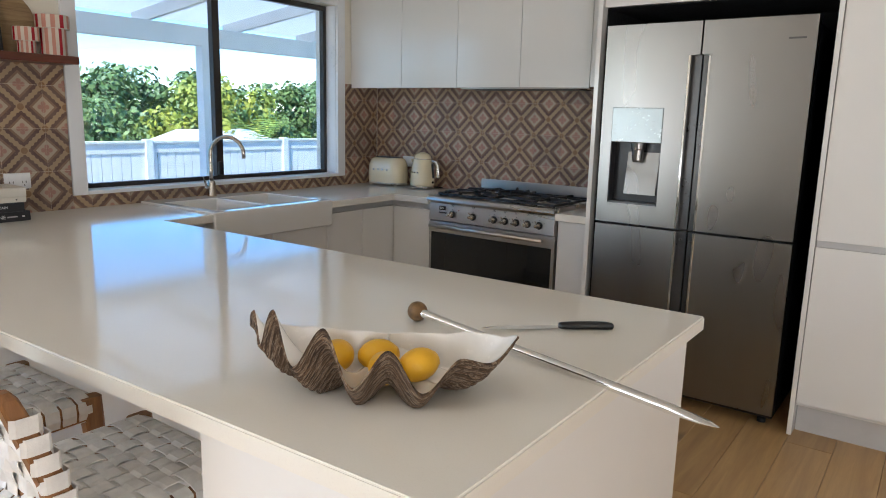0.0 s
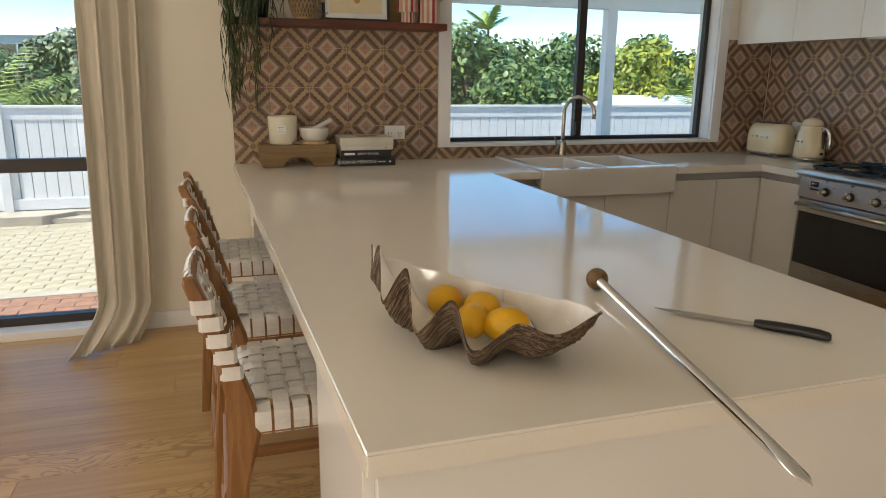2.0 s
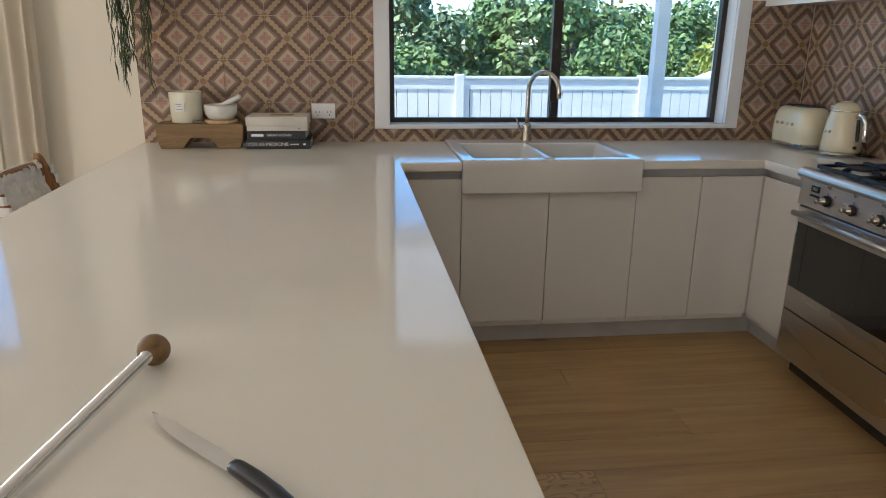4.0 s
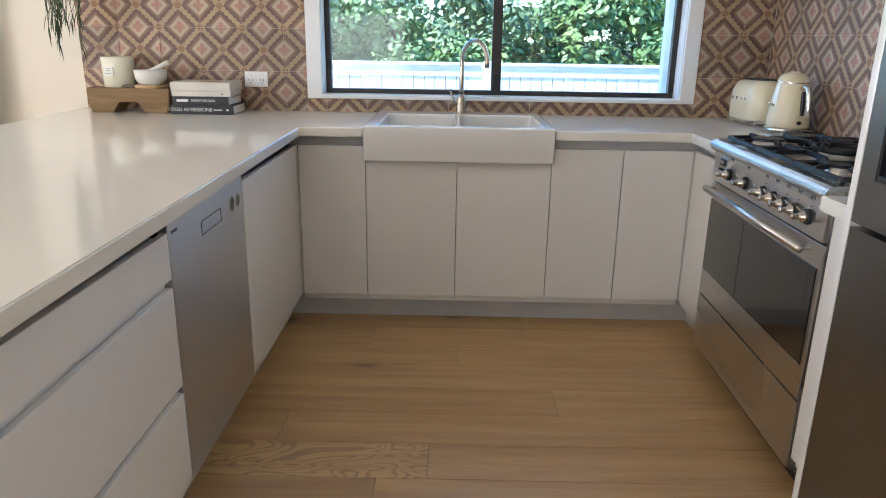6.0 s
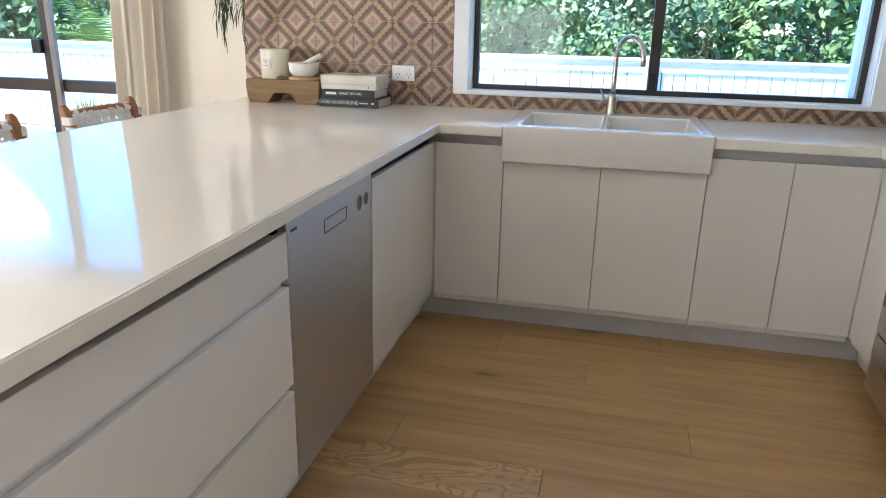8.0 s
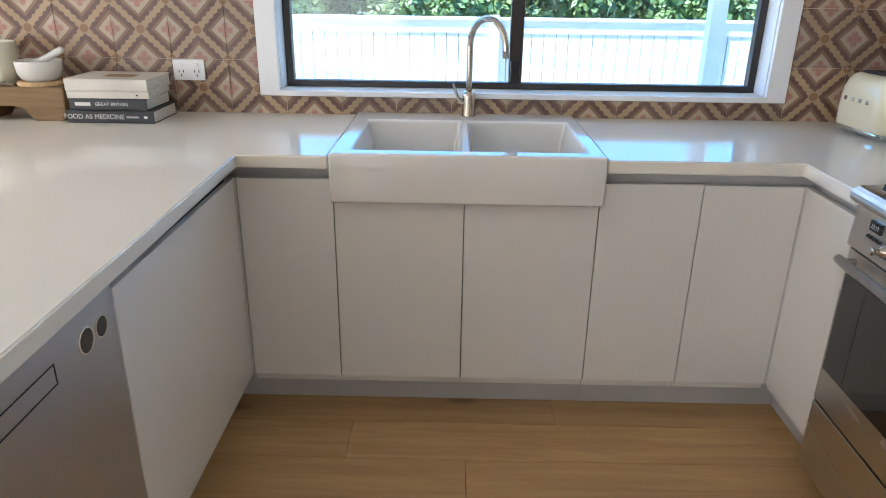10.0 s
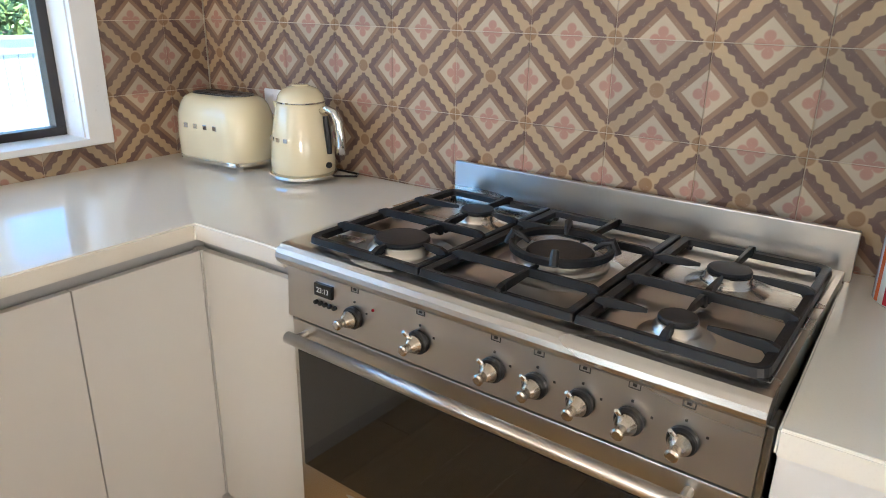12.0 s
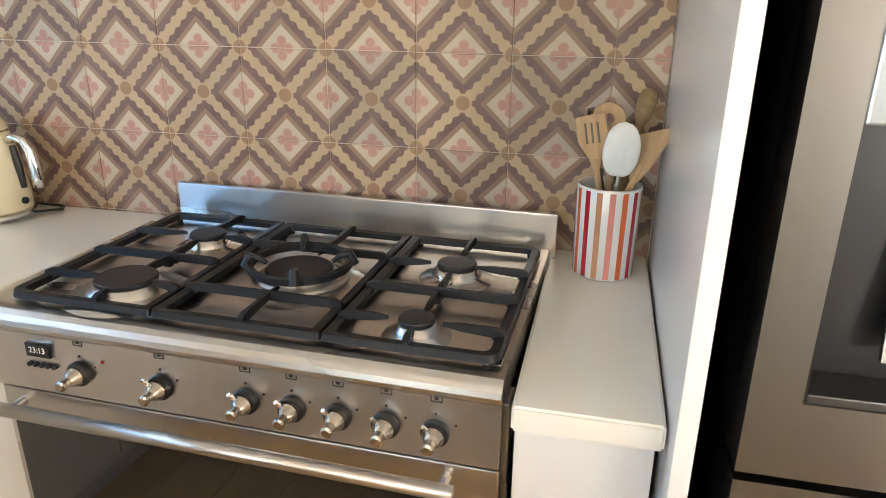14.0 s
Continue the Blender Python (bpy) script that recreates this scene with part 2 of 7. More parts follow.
SILVER_PANEL = plain("pale_silver_panel", (0.30, 0.33, 0.33), 0.25, metal=0.5, vary=0.02)
ENAMEL = plain("cream_enamel", (0.80, 0.70, 0.47), 0.14, vary=0.015, scale=3, coat=0.6)
OAK = wood("oak_floor_board", (0.42, 0.255, 0.105), (0.64, 0.415, 0.18), 0.34, "y", vary=0.17, knots=0.8, streak=0.2)
OAK_FIGURED = wood("figured_oak_floor_board", (0.42, 0.255, 0.105), (0.64, 0.415, 0.18), 0.34, "y", vary=0.12, figure=0.5, streak=0.2)
TEAK_Z = wood("teak_upright", (0.21, 0.093, 0.030), (0.41, 0.200, 0.072), 0.42, "z", fine=2.5, vary=0.15)
TEAK_X = wood("teak_cross", (0.21, 0.093, 0.030), (0.41, 0.200, 0.072), 0.42, "x", fine=2.5, vary=0.15)
TEAK_Y = wood("teak_long", (0.21, 0.093, 0.030), (0.41, 0.200, 0.072), 0.42, "y", fine=2.5, vary=0.15)
RAW = wood("raw_elm", (0.22, 0.135, 0.060), (0.42, 0.29, 0.15), 0.75, "y", fine=3.0)
JARRAH = wood("red_brown_shelf", (0.085, 0.022, 0.012), (0.17, 0.048, 0.026), 0.35, "y", fine=1.5)
PALE_WOOD = wood("pale_beech", (0.50, 0.32, 0.16), (0.66, 0.46, 0.25), 0.55, "z", fine=3.0)
LEATHER = plain("white_leather", (0.80, 0.78, 0.74), 0.5, vary=0.08, scale=20, relief=0.25, grain=300)
LINEN = cloth_material()
ALU = plain("dark_bronze_aluminium", (0.030, 0.024, 0.020), 0.4, vary=0.05)
STILE = plain("grey_anodised_metal", (0.22, 0.21, 0.20), 0.4, metal=0.3, vary=0.05)
PANE = pane_material()
VINYL = plain("white_vinyl_fence", (0.74, 0.74, 0.73), 0.45, vary=0.03, scale=2)
PERGOLA = plain("white_painted_timber", (0.80, 0.80, 0.80), 0.5, vary=0.04, scale=3)
ROOFING = plain("white_roof_sheet", (0.82, 0.82, 0.82), 0.5, vary=0.03)
PAVER = plain("cream_paver", (0.50, 0.43, 0.30), 0.85, vary=0.12, scale=5, relief=0.4)
REDBRICK = plain("red_brick_paver", (0.36, 0.19, 0.125), 0.85, vary=0.15, scale=9, relief=0.4)
EARTH = plain("dry_ground", (0.30, 0.26, 0.19), 0.95, vary=0.2, scale=0.8, relief=0.5)
GRASSLAND = plain("grassy_ground", (0.11, 0.13, 0.045), 0.95, vary=0.3, scale=0.2)
CONCRETE = plain("pale_concrete_edge", (0.48, 0.42, 0.34), 0.85, vary=0.1, relief=0.3)
LEAF_DEEP = leaf_material("deep_green_leaves", (0.055, 0.105, 0.032), (0.19, 0.28, 0.085), (0.24, 0.30, 0.07))
LEAF_LITE = leaf_material("yellow_green_leaves", (0.12, 0.17, 0.02), (0.36, 0.38, 0.05), (0.44, 0.40, 0.05))
LEAF_FAR = leaf_material("grey_green_leaves", (0.07, 0.11, 0.05), (0.20, 0.27, 0.10), (0.26, 0.28, 0.10))
FROND = leaf_material("palm_fronds", (0.10, 0.18, 0.03), (0.32, 0.44, 0.08), (0.40, 0.46, 0.08))
TRAILING = leaf_material("trailing_leaves", (0.012, 0.030, 0.008), (0.05, 0.085, 0.022), (0.06, 0.08, 0.02))
BARK = plain("grey_bark", (0.20, 0.16, 0.12), 0.9, vary=0.2, scale=8, relief=0.5)
SEED = plain("orange_palm_fruit", (0.50, 0.30, 0.07), 0.7, vary=0.2, scale=15)
LEMON = plain("lemon_peel", (0.80, 0.44, 0.012), 0.38, vary=0.06, scale=12, relief=0.5, grain=260)
PORE = plain("white_stoneware", (0.74, 0.72, 0.67), 0.35, vary=0.05, scale=10)
WAX = plain("cream_candle_glass", (0.74, 0.71, 0.56), 0.12, vary=0.02, coat=0.5)
PAPER = plain("page_paper", (0.70, 0.66, 0.58), 0.8, vary=0.1, scale=40, stretch=(1, 1, 12))
BOOK_DARK = plain("charcoal_book_cover", (0.020, 0.022, 0.026), 0.45)
BOOK_PALE = plain("pale_book_cover", (0.68, 0.64, 0.56), 0.5)
INK = plain("black_ink", (0.012, 0.012, 0.012), 0.6)
WHITE_INK = plain("white_print", (0.75, 0.75, 0.72), 0.6)
POSTER = plain("cream_poster", (0.70, 0.60, 0.40), 0.7, vary=0.03)
SUN_PRINT = plain("ochre_print", (0.55, 0.28, 0.09), 0.7)
WICKER = plain("woven_rattan", (0.44, 0.30, 0.16), 0.7, vary=0.2, scale=30, relief=0.6)
PINK = plain("dusty_pink_stripe", (0.55, 0.24, 0.17), 0.55)
CREAM = plain("cream_paper", (0.66, 0.58, 0.48), 0.6)
GLAZE_WHITE = plain("white_glaze", (0.78, 0.76, 0.72), 0.12, vary=0.02, coat=0.4)
GLAZE_PINK = plain("pink_glaze", (0.72, 0.26, 0.21), 0.15, coat=0.4)
GLAZE_ORANGE = plain("orange_glaze", (0.66, 0.13, 0.035), 0.15, coat=0.4)
GLAZE_RED = plain("crimson_glaze", (0.42, 0.018, 0.03), 0.15, coat=0.4)
GLAZE_TAN = plain("tan_glaze", (0.55, 0.27, 0.14), 0.15, coat=0.4)
SPOON_PALE = plain("pale_green_white_plastic", (0.80, 0.80, 0.75), 0.3)
BRASSY = plain("cork_brown_knob", (0.25, 0.145, 0.055), 0.5, vary=0.25, scale=60)

# ---- building tools ----
def base(name, label, category, place=(0, 0, 0), group="", kind=""):
    ob = new(name)
    ob.empty_display_size = 0.1
    ob.matrix_world = pose(*place)
    return tagged(ob, label, category, group, kind)


def mesh_of(name, bm, mat, smooth=False):
    me = bpy.data.meshes.new(name)
    bmesh.ops.recalc_face_normals(bm, faces=bm.faces)
    bm.to_mesh(me)
    bm.free()
    for one in (mat if isinstance(mat, (list, tuple)) else [mat]):
        me.materials.append(one)
    if smooth:
        me.polygons.foreach_set("use_smooth", [True] * len(me.polygons))
    return me


def part(name, bm, mat, parent, label="", smooth=False):
    """One mesh under a thing; its coordinates are those of the thing's own top Empty."""
    ob = new(name, mesh_of(name, bm, mat, smooth))
    ob.parent = parent
    if label:
        ob["label"] = label
    return ob


def whole(name, bm, mat, label, category, group="", kind="", smooth=False, m=None):
    ob = new(name, mesh_of(name, bm, mat, smooth))
    if m is not None:
        ob.matrix_world = m
    return tagged(ob, label, category, group, kind)


def box(x0, y0, z0, x1, y1, z1, bevel=0.0, seg=2, bm=None):
    b = bmesh.new()
    bmesh.ops.create_cube(b, size=1, matrix=Matrix.LocRotScale(((x0 + x1) / 2, (y0 + y1) / 2, (z0 + z1) / 2), None, (abs(x1 - x0), abs(y1 - y0), abs(z1 - z0))))
    if bevel:
        bmesh.ops.bevel(b, geom=b.edges[:], offset=bevel, segments=seg, affect="EDGES", profile=0.6)
    return join(bm, b)


def join(bm, b):
    if bm is None:
        return b
    me = bpy.data.meshes.new("scrap")
    b.to_mesh(me)
    b.free()
    bm.from_mesh(me)
    bpy.data.meshes.remove(me)
    return bm


def boxes(rows, bevel=0.0, seg=1):
    bm = bmesh.new()
    for r in rows:
        box(*r, bevel, seg, bm)
    return bm


def lathe(profile, n=32, m=None, bm=None):
    """A turned shape round z from (radius, height) pairs."""
    b = bmesh.new()
    rings = []
    for r, z in profile:
        if r < 1e-6:
            rings.append([b.verts.new((0, 0, z))])
        else:
            rings.append([b.verts.new((r * math.cos(2 * math.pi * i / n), r * math.sin(2 * math.pi * i / n), z)) for i in range(n)])
    for lo, hi in zip(rings, rings[1:]):
        for i in range(n):
            j = (i + 1) % n
            if len(lo) == 1 and len(hi) == 1:
                continue
            if len(lo) == 1:
                b.faces.new((lo[0], hi[i], hi[j]))
            elif len(hi) == 1:
                b.faces.new((lo[i], lo[j], hi[0]))
            else:
                b.faces.new((lo[i], lo[j], hi[j], hi[i]))
    if m is not None:
        bmesh.ops.transform(b, matrix=m, verts=b.verts)
    return join(bm, b)


def tube(path, radius, n=12, caps=True, bm=None, flat=1.0):
    """A round bar along a line of points; radius may be a list."""
    b = bmesh.new()
    pts = [Vector(p) for p in path]
    rad = radius if isinstance(radius, (list, tuple)) else [radius] * len(pts)
    rings = []
    side = None
    for i, p in enumerate(pts):
        d = (pts[min(i + 1, len(pts) - 1)] - pts[max(i - 1, 0)]).normalized()
        if side is None:
            side = d.orthogonal().normalized()
        side = (side - d * side.dot(d)).normalized()
        up = d.cross(side)
        rings.append([b.verts.new(p + (side * math.cos(2 * math.pi * k / n) + up * math.sin(2 * math.pi * k / n) * flat) * rad[i]) for k in range(n)])
    for lo, hi in zip(rings, rings[1:]):
        for k in range(n):
            b.faces.new((lo[k], lo[(k + 1) % n], hi[(k + 1) % n], hi[k]))
    if caps:
        b.faces.new(rings[0][::-1])
        b.faces.new(rings[-1])
    return join(bm, b)


def prism(outline, z0, z1, m=None, bevel=0.0, bm=None):
    """A flat outline in x, y pulled from z0 to z1."""
    b = bmesh.new()
    lo = [b.verts.new((x, y, z0)) for x, y in outline]
    hi = [b.verts.new((x, y, z1)) for x, y in outline]
    n = len(lo)
    b.faces.new(lo[::-1])
    b.faces.new(hi)
    for i in range(n):
        b.faces.new((lo[i], lo[(i + 1) % n], hi[(i + 1) % n], hi[i]))
    if bevel:
        bmesh.ops.bevel(b, geom=b.edges[:], offset=bevel, segments=2, affect="EDGES")
    if m is not None:
        bmesh.ops.transform(b, matrix=m, verts=b.verts)
    return join(bm, b)


def rounded(w, d, r, n=6):
    """Corner points of a rounded rectangle round the origin."""
    out = []
    for cx, cy, a0 in ((w / 2 - r, d / 2 - r, 0), (-w / 2 + r, d / 2 - r, 90), (-w / 2 + r, -d / 2 + r, 180), (w / 2 - r, -d / 2 + r, 270)):
        for i in range(n + 1):
            a = radians(a0 + 90 * i / n)
            out.append((cx + r * math.cos(a), cy + r * math.sin(a)))
    return out


def loft(rings, caps=True, bm=None):
    """A skin over rings of equal length."""
    b = bmesh.new()
    vs = [[b.verts.new(p) for p in ring] for ring in rings]
    n = len(vs[0])
    for lo, hi in zip(vs, vs[1:]):
        for k in range(n):
            b.faces.new((lo[k], lo[(k + 1) % n], hi[(k + 1) % n], hi[k]))
    if caps:
        b.faces.new(vs[0][::-1])
        b.faces.new(vs[-1])
    return join(bm, b)


def writing(text, size, mat, m, parent, name="lettering"):
    """Flat raised letters in the built-in font, turned into a mesh."""
    cu = bpy.data.curves.new(name, "FONT")
    cu.body, cu.size, cu.extrude = text, size, 0.0004
    cu.align_x, cu.align_y = "CENTER", "CENTER"
    tmp = bpy.data.objects.new(name, cu)
    scene.collection.objects.link(tmp)
    dg = bpy.context.evaluated_depsgraph_get()
    me = bpy.data.meshes.new_from_object(tmp.evaluated_get(dg))
    bpy.data.objects.remove(tmp)
    bpy.data.curves.remove(cu)
    me.materials.clear()
    me.materials.append(mat)
    me.transform(m)
    ob = new(name, me)
    ob.parent = parent
    return ob


def axes(x, y, z, at):
    """A matrix whose columns are the three axes given, at a place."""
    r = Matrix((x, y, z)).transposed().to_4x4()
    r.translation = at
    return r

# ---- the rooms' shell ----
WX, WY = -2.756, 4.572          # window wall and range wall, inner faces
X1, Y0, H = 4.6, -3.55, 2.55    # far walls and ceiling
TOP = 0.90                      # worktops


def shell():
    t = 0.2
    win = (2.30, 4.135, 0.985, 2.16)
    door = (-3.2, 0.46, 0.0, 2.12)
    a, b = WX - t, WX
    w = boxes([
        (a, Y0 - t, 0, b, door[0], H), (a, door[0], door[3], b, door[1], H), (a, door[1], 0, b, win[0], H),
        (a, win[0], 0, b, win[1], win[2]), (a, win[0], win[3], b, win[1], H), (a, win[1], 0, b, WY + t, H),
        (a, door[0], -0.3, b, door[1], -0.004)])
    whole("wall_west", w, PAINT, "warm white painted wall with window and glass doors", "wall", kind="structure")
    whole("wall_north", boxes([(WX, WY, 0, X1, WY + t, H)]), PAINT, "warm white painted wall behind the range", "wall", kind="structure")
    # south and east walls are unseen, darkened to weaken light bouncing back
    whole("wall_south", boxes([(WX, Y0 - t, 0, 2.9, Y0, H), (2.9, Y0 - t, 2.35, X1, Y0, H), (2.9, Y0 - t, 0, X1, Y0, 0.15)]), FAR_WALL, "unseen closing wall, coloured taupe to cut bounced light", "wall", kind="structure")
    whole("wall_east", boxes([(X1, Y0 - t, 0, X1 + t, -1.1, H), (X1, 2.3, 0, X1 + t, WY + t, H), (X1, -1.1, 2.35, X1 + t, 2.3, H), (X1, -1.1, 0, X1 + t, 2.3, 0.15)]), FAR_WALL, "unseen closing wall, coloured taupe to cut bounced light", "wall", kind="structure")
    whole("ceiling", boxes([(WX - t, Y0 - t, H, X1 + t, WY + t, H + 0.12)]), CEIL, "plain white plaster ceiling", "ceiling", kind="structure")
    whole("baseboard", boxes([(WX, 0.48, 0.0, WX + 0.014, 1.135, 0.095)], 0.003), TRIM, "low white painted baseboard", "baseboard", kind="structure")
    # east and south openings are made up, unseen, to hold the fill lamps
    whole("wall_east_backing", boxes([(X1 + 0.19, -1.2, 0.1, X1 + 0.2, 2.4, 2.4)]), TRIM, "plain pale panel closing an added, unseen opening", "wall", kind="structure")
    whole("wall_south_backing", boxes([(2.8, Y0 - 0.2, 0.1, X1, Y0 - 0.19, 2.4)]), TRIM, "plain pale panel closing an added, unseen opening", "wall", kind="structure")


def kitchen_window():
    w = base("window_1", "white-trimmed kitchen window with dark bronze sliding frame", "window", (WX, 3.2, 0.97), kind="structure")
    o = -Vector((WX, 3.2, 0.97))

    def loc(x0, y0, z0, x1, y1, z1):
        return (x0 + o.x, y0 + o.y, z0 + o.z, x1 + o.x, y1 + o.y, z1 + o.z)
    f = WX + 0.018
    for r in ((WX - 0.002, 2.228, 0.968, f, 2.303, 2.235), (WX - 0.002, 4.132, 0.968, f, 4.205, 2.235), (WX - 0.002, 2.303, 2.157, f, 4.132, 2.235)):
        part("trim", box(*loc(*r), 0.003), TRIM, w)
    part("window_sill", box(*loc(WX - 0.12, 2.303, 0.968, f + 0.004, 4.132, 0.988), 0.003), TRIM, w)
    # jamb linings
    part("lining", box(*loc(WX - 0.2, 2.296, 0.988, WX - 0.004, 2.306, 2.157)), TRIM, w)
    part("lining", box(*loc(WX - 0.2, 4.129, 0.988, WX - 0.004, 4.139, 2.157)), TRIM, w)
    d0, d1 = WX - 0.135, WX - 0.095
    for r in ((d0, 2.306, 0.988, d1, 4.129, 1.012), (d0, 2.306, 2.125, d1, 4.129, 2.157), (d0, 2.306, 1.012, d1, 2.334, 2.125), (d0, 4.101, 1.012, d1, 4.129, 2.125),
              (d0 + 0.004, 3.172, 1.012, d1 + 0.006, 3.222, 2.125)):
        part("window_frame", box(*loc(*r), 0.002), ALU, w)
    part("latch", box(*loc(d1 + 0.006, 3.176, 1.02, d1 + 0.022, 3.212, 1.10), 0.004), BLACK, w)
    for y0, y1 in ((2.334, 3.172), (3.222, 4.101)):
        g = part("pane", box(*loc(WX - 0.118, y0, 1.012, WX - 0.113, y1, 2.125)), PANE, w)
        g.visible_shadow = False


def glass_doors():
    w = base("door_1", "dark bronze sliding glass doors with a mid rail", "glass door", (WX, -1.4, 0), kind="structure")

    def loc(x0, y0, z0, x1, y1, z1):
        return (x0 - WX, y0 + 1.4, z0, x1 - WX, y1 + 1.4, z1)
    part("door_sill", box(*loc(WX - 0.2, -3.2, 0.0, WX + 0.022, 0.46, 0.045), 0.004), TRIM, w, "white painted sill")
    part("trim", box(*loc(WX, 0.44, 0.045, WX + 0.016, 0.50, 2.18), 0.003), TRIM, w)
    part("trim", box(*loc(WX, -3.2, 2.11, WX + 0.016, 0.44, 2.18), 0.003), TRIM, w)
    for x in (WX - 0.12,):
        part("bottom_rail", box(*loc(x - 0.03, -3.2, 0.045, x + 0.03, 0.46, 0.092), 0.003), ALU, w)
        part("top_rail", box(*loc(x - 0.03, -3.2, 2.06, x + 0.03, 0.46, 2.12), 0.003), ALU, w)
        part("mid_rail", box(*loc(x - 0.025, -3.2, 0.868, x + 0.025, 0.46, 0.938), 0.003), ALU, w)
        for y in (-3.175, -1.95, -0.28, 0.435):
            part("stile", box(*loc(x - 0.022, y - 0.024, 0.092, x + 0.022, y + 0.024, 2.06), 0.003), ALU, w)
    part("stile", box(*loc(WX - 0.09, -0.225, 0.092, WX - 0.06, -0.19, 2.06), 0.003), STILE, w, "grey metal sliding stile")
    part("handle", box(*loc(WX - 0.10, -0.36, 1.09, WX - 0.07, -0.30, 1.17), 0.004), BLACK, w)
    for y0, y1 in ((-3.15, -1.975), (-1.925, -0.305), (-0.255, 0.41)):
        for z0, z1 in ((0.092, 0.868), (0.938, 2.06)):
            g = part("pane", box(*loc(WX - 0.123, y0, z0, WX - 0.117, y1, z1)), PANE, w)
            g.visible_shadow = False


shell()
kitchen_window()
glass_doors()

# ---- kitchen cabinets and worktops ----
FX = -2.122    # door faces under the window
FY = 2.295     # door faces of the peninsula
BY = 4.028     # door faces of the range wall
DOOR_TOP, DOOR_BOT = 0.818, 0.13


def worktop(name, rects, label):
    bm = bmesh.new()
    xs = sorted({r[i] for r in rects for i in (0, 2)})
    ys = sorted({r[i] for r in rects for i in (1, 3)})
    made = {}

    def vert(x, y, z):
        k = (round(x, 5), round(y, 5), z)
        if k not in made:
            made[k] = bm.verts.new((x, y, z))
        return made[k]
    cells = set()
    for i in range(len(xs) - 1):
        for j in range(len(ys) - 1):
            cx, cy = (xs[i] + xs[i + 1]) / 2, (ys[j] + ys[j + 1]) / 2
            if any(r[0] < cx < r[2] and r[1] < cy < r[3] for r in rects):
                cells.add((i, j))
    for i, j in cells:
        c = [(xs[i], ys[j]), (xs[i + 1], ys[j]), (xs[i + 1], ys[j + 1]), (xs[i], ys[j + 1])]
        bm.faces.new([vert(x, y, TOP) for x, y in c])
        bm.faces.new([vert(x, y, 0.86) for x, y in c[::-1]])
        for k, (di, dj) in enumerate(((0, -1), (1, 0), (0, 1), (-1, 0))):
            if (i + di, j + dj) not in cells:
                p, q = c[k], c[(k + 1) % 4]
                bm.faces.new((vert(*p, 0.86), vert(*q, 0.86), vert(*q, TOP), vert(*p, TOP)))
    bmesh.ops.recalc_face_normals(bm, faces=bm.faces)
    bmesh.ops.dissolve_limit(bm, angle_limit=0.01, verts=bm.verts, edges=bm.edges)
    sharp = [e for e in bm.edges if len(e.link_faces) == 2 and e.calc_face_angle() > 0.5]
    bmesh.ops.bevel(bm, geom=sharp, offset=0.004, segments=3, affect="EDGES")
    # the peninsula stands slightly askew
    for v in bm.verts:
        if v.co.y < 2.4:
            f = min(1.0, max(0.0, (v.co.y - 1.10) / 1.235))
            v.co.y += (1 - f) * (-0.013 + 0.030 * (v.co.x + 2.084)) + f * (-0.015 + 0.016 * (v.co.x + 2.084))
    return whole(name, bm, STONE, label, "worktop")


SINK = (-2.752, 2.592, -2.076, 3.415)
worktop("worktop", [
    (WX + 0.004, 1.10, -2.084, SINK[1] - 0.002), (WX + 0.004, SINK[3] + 0.002, -2.084, WY - 0.006),
    (-2.084, 1.10, 0.387, 2.335), (-2.084, 3.992, -1.800, WY - 0.006)], "cream quartz worktop, L-shaped with a breakfast peninsula")
worktop("worktop", [(-0.866, 3.922, -0.664, WY - 0.006)], "short cream quartz worktop beside the range")


def front(parent, name, rect, axis, face, thick=0.018, mat=None):
    """A door or drawer front: rect is (a0, z0, a1, z1) along its wall; face is its outer plane."""
    a0, z0, a1, z1 = rect
    g = 0.0016
    lo, hi = min(face, face - thick), max(face, face - thick)
    r = (lo, a0 + g, z0, hi, a1 - g, z1) if axis == "x" else (a0 + g, lo, z0, a1 - g, hi, z1)
    return part(name, box(*r, 0.0012, 1), mat or GLOSSY, parent)


def cabinet(label, body, fronts, axis, face, thick, kick=None):
    """A base unit: dark-edged body, doors, kickboard."""
    c = base("base_cabinet", label, "cabinet", group="base cabinets")
    part("body", boxes([body]), GLOSSY, c)
    for name, rect in fronts:
        front(c, name, rect, axis, face, thick)
    if kick:
        part("kickboard", boxes([kick], 0.001), KICK, c)
    return c


def rail(rect):
    return boxes([rect])


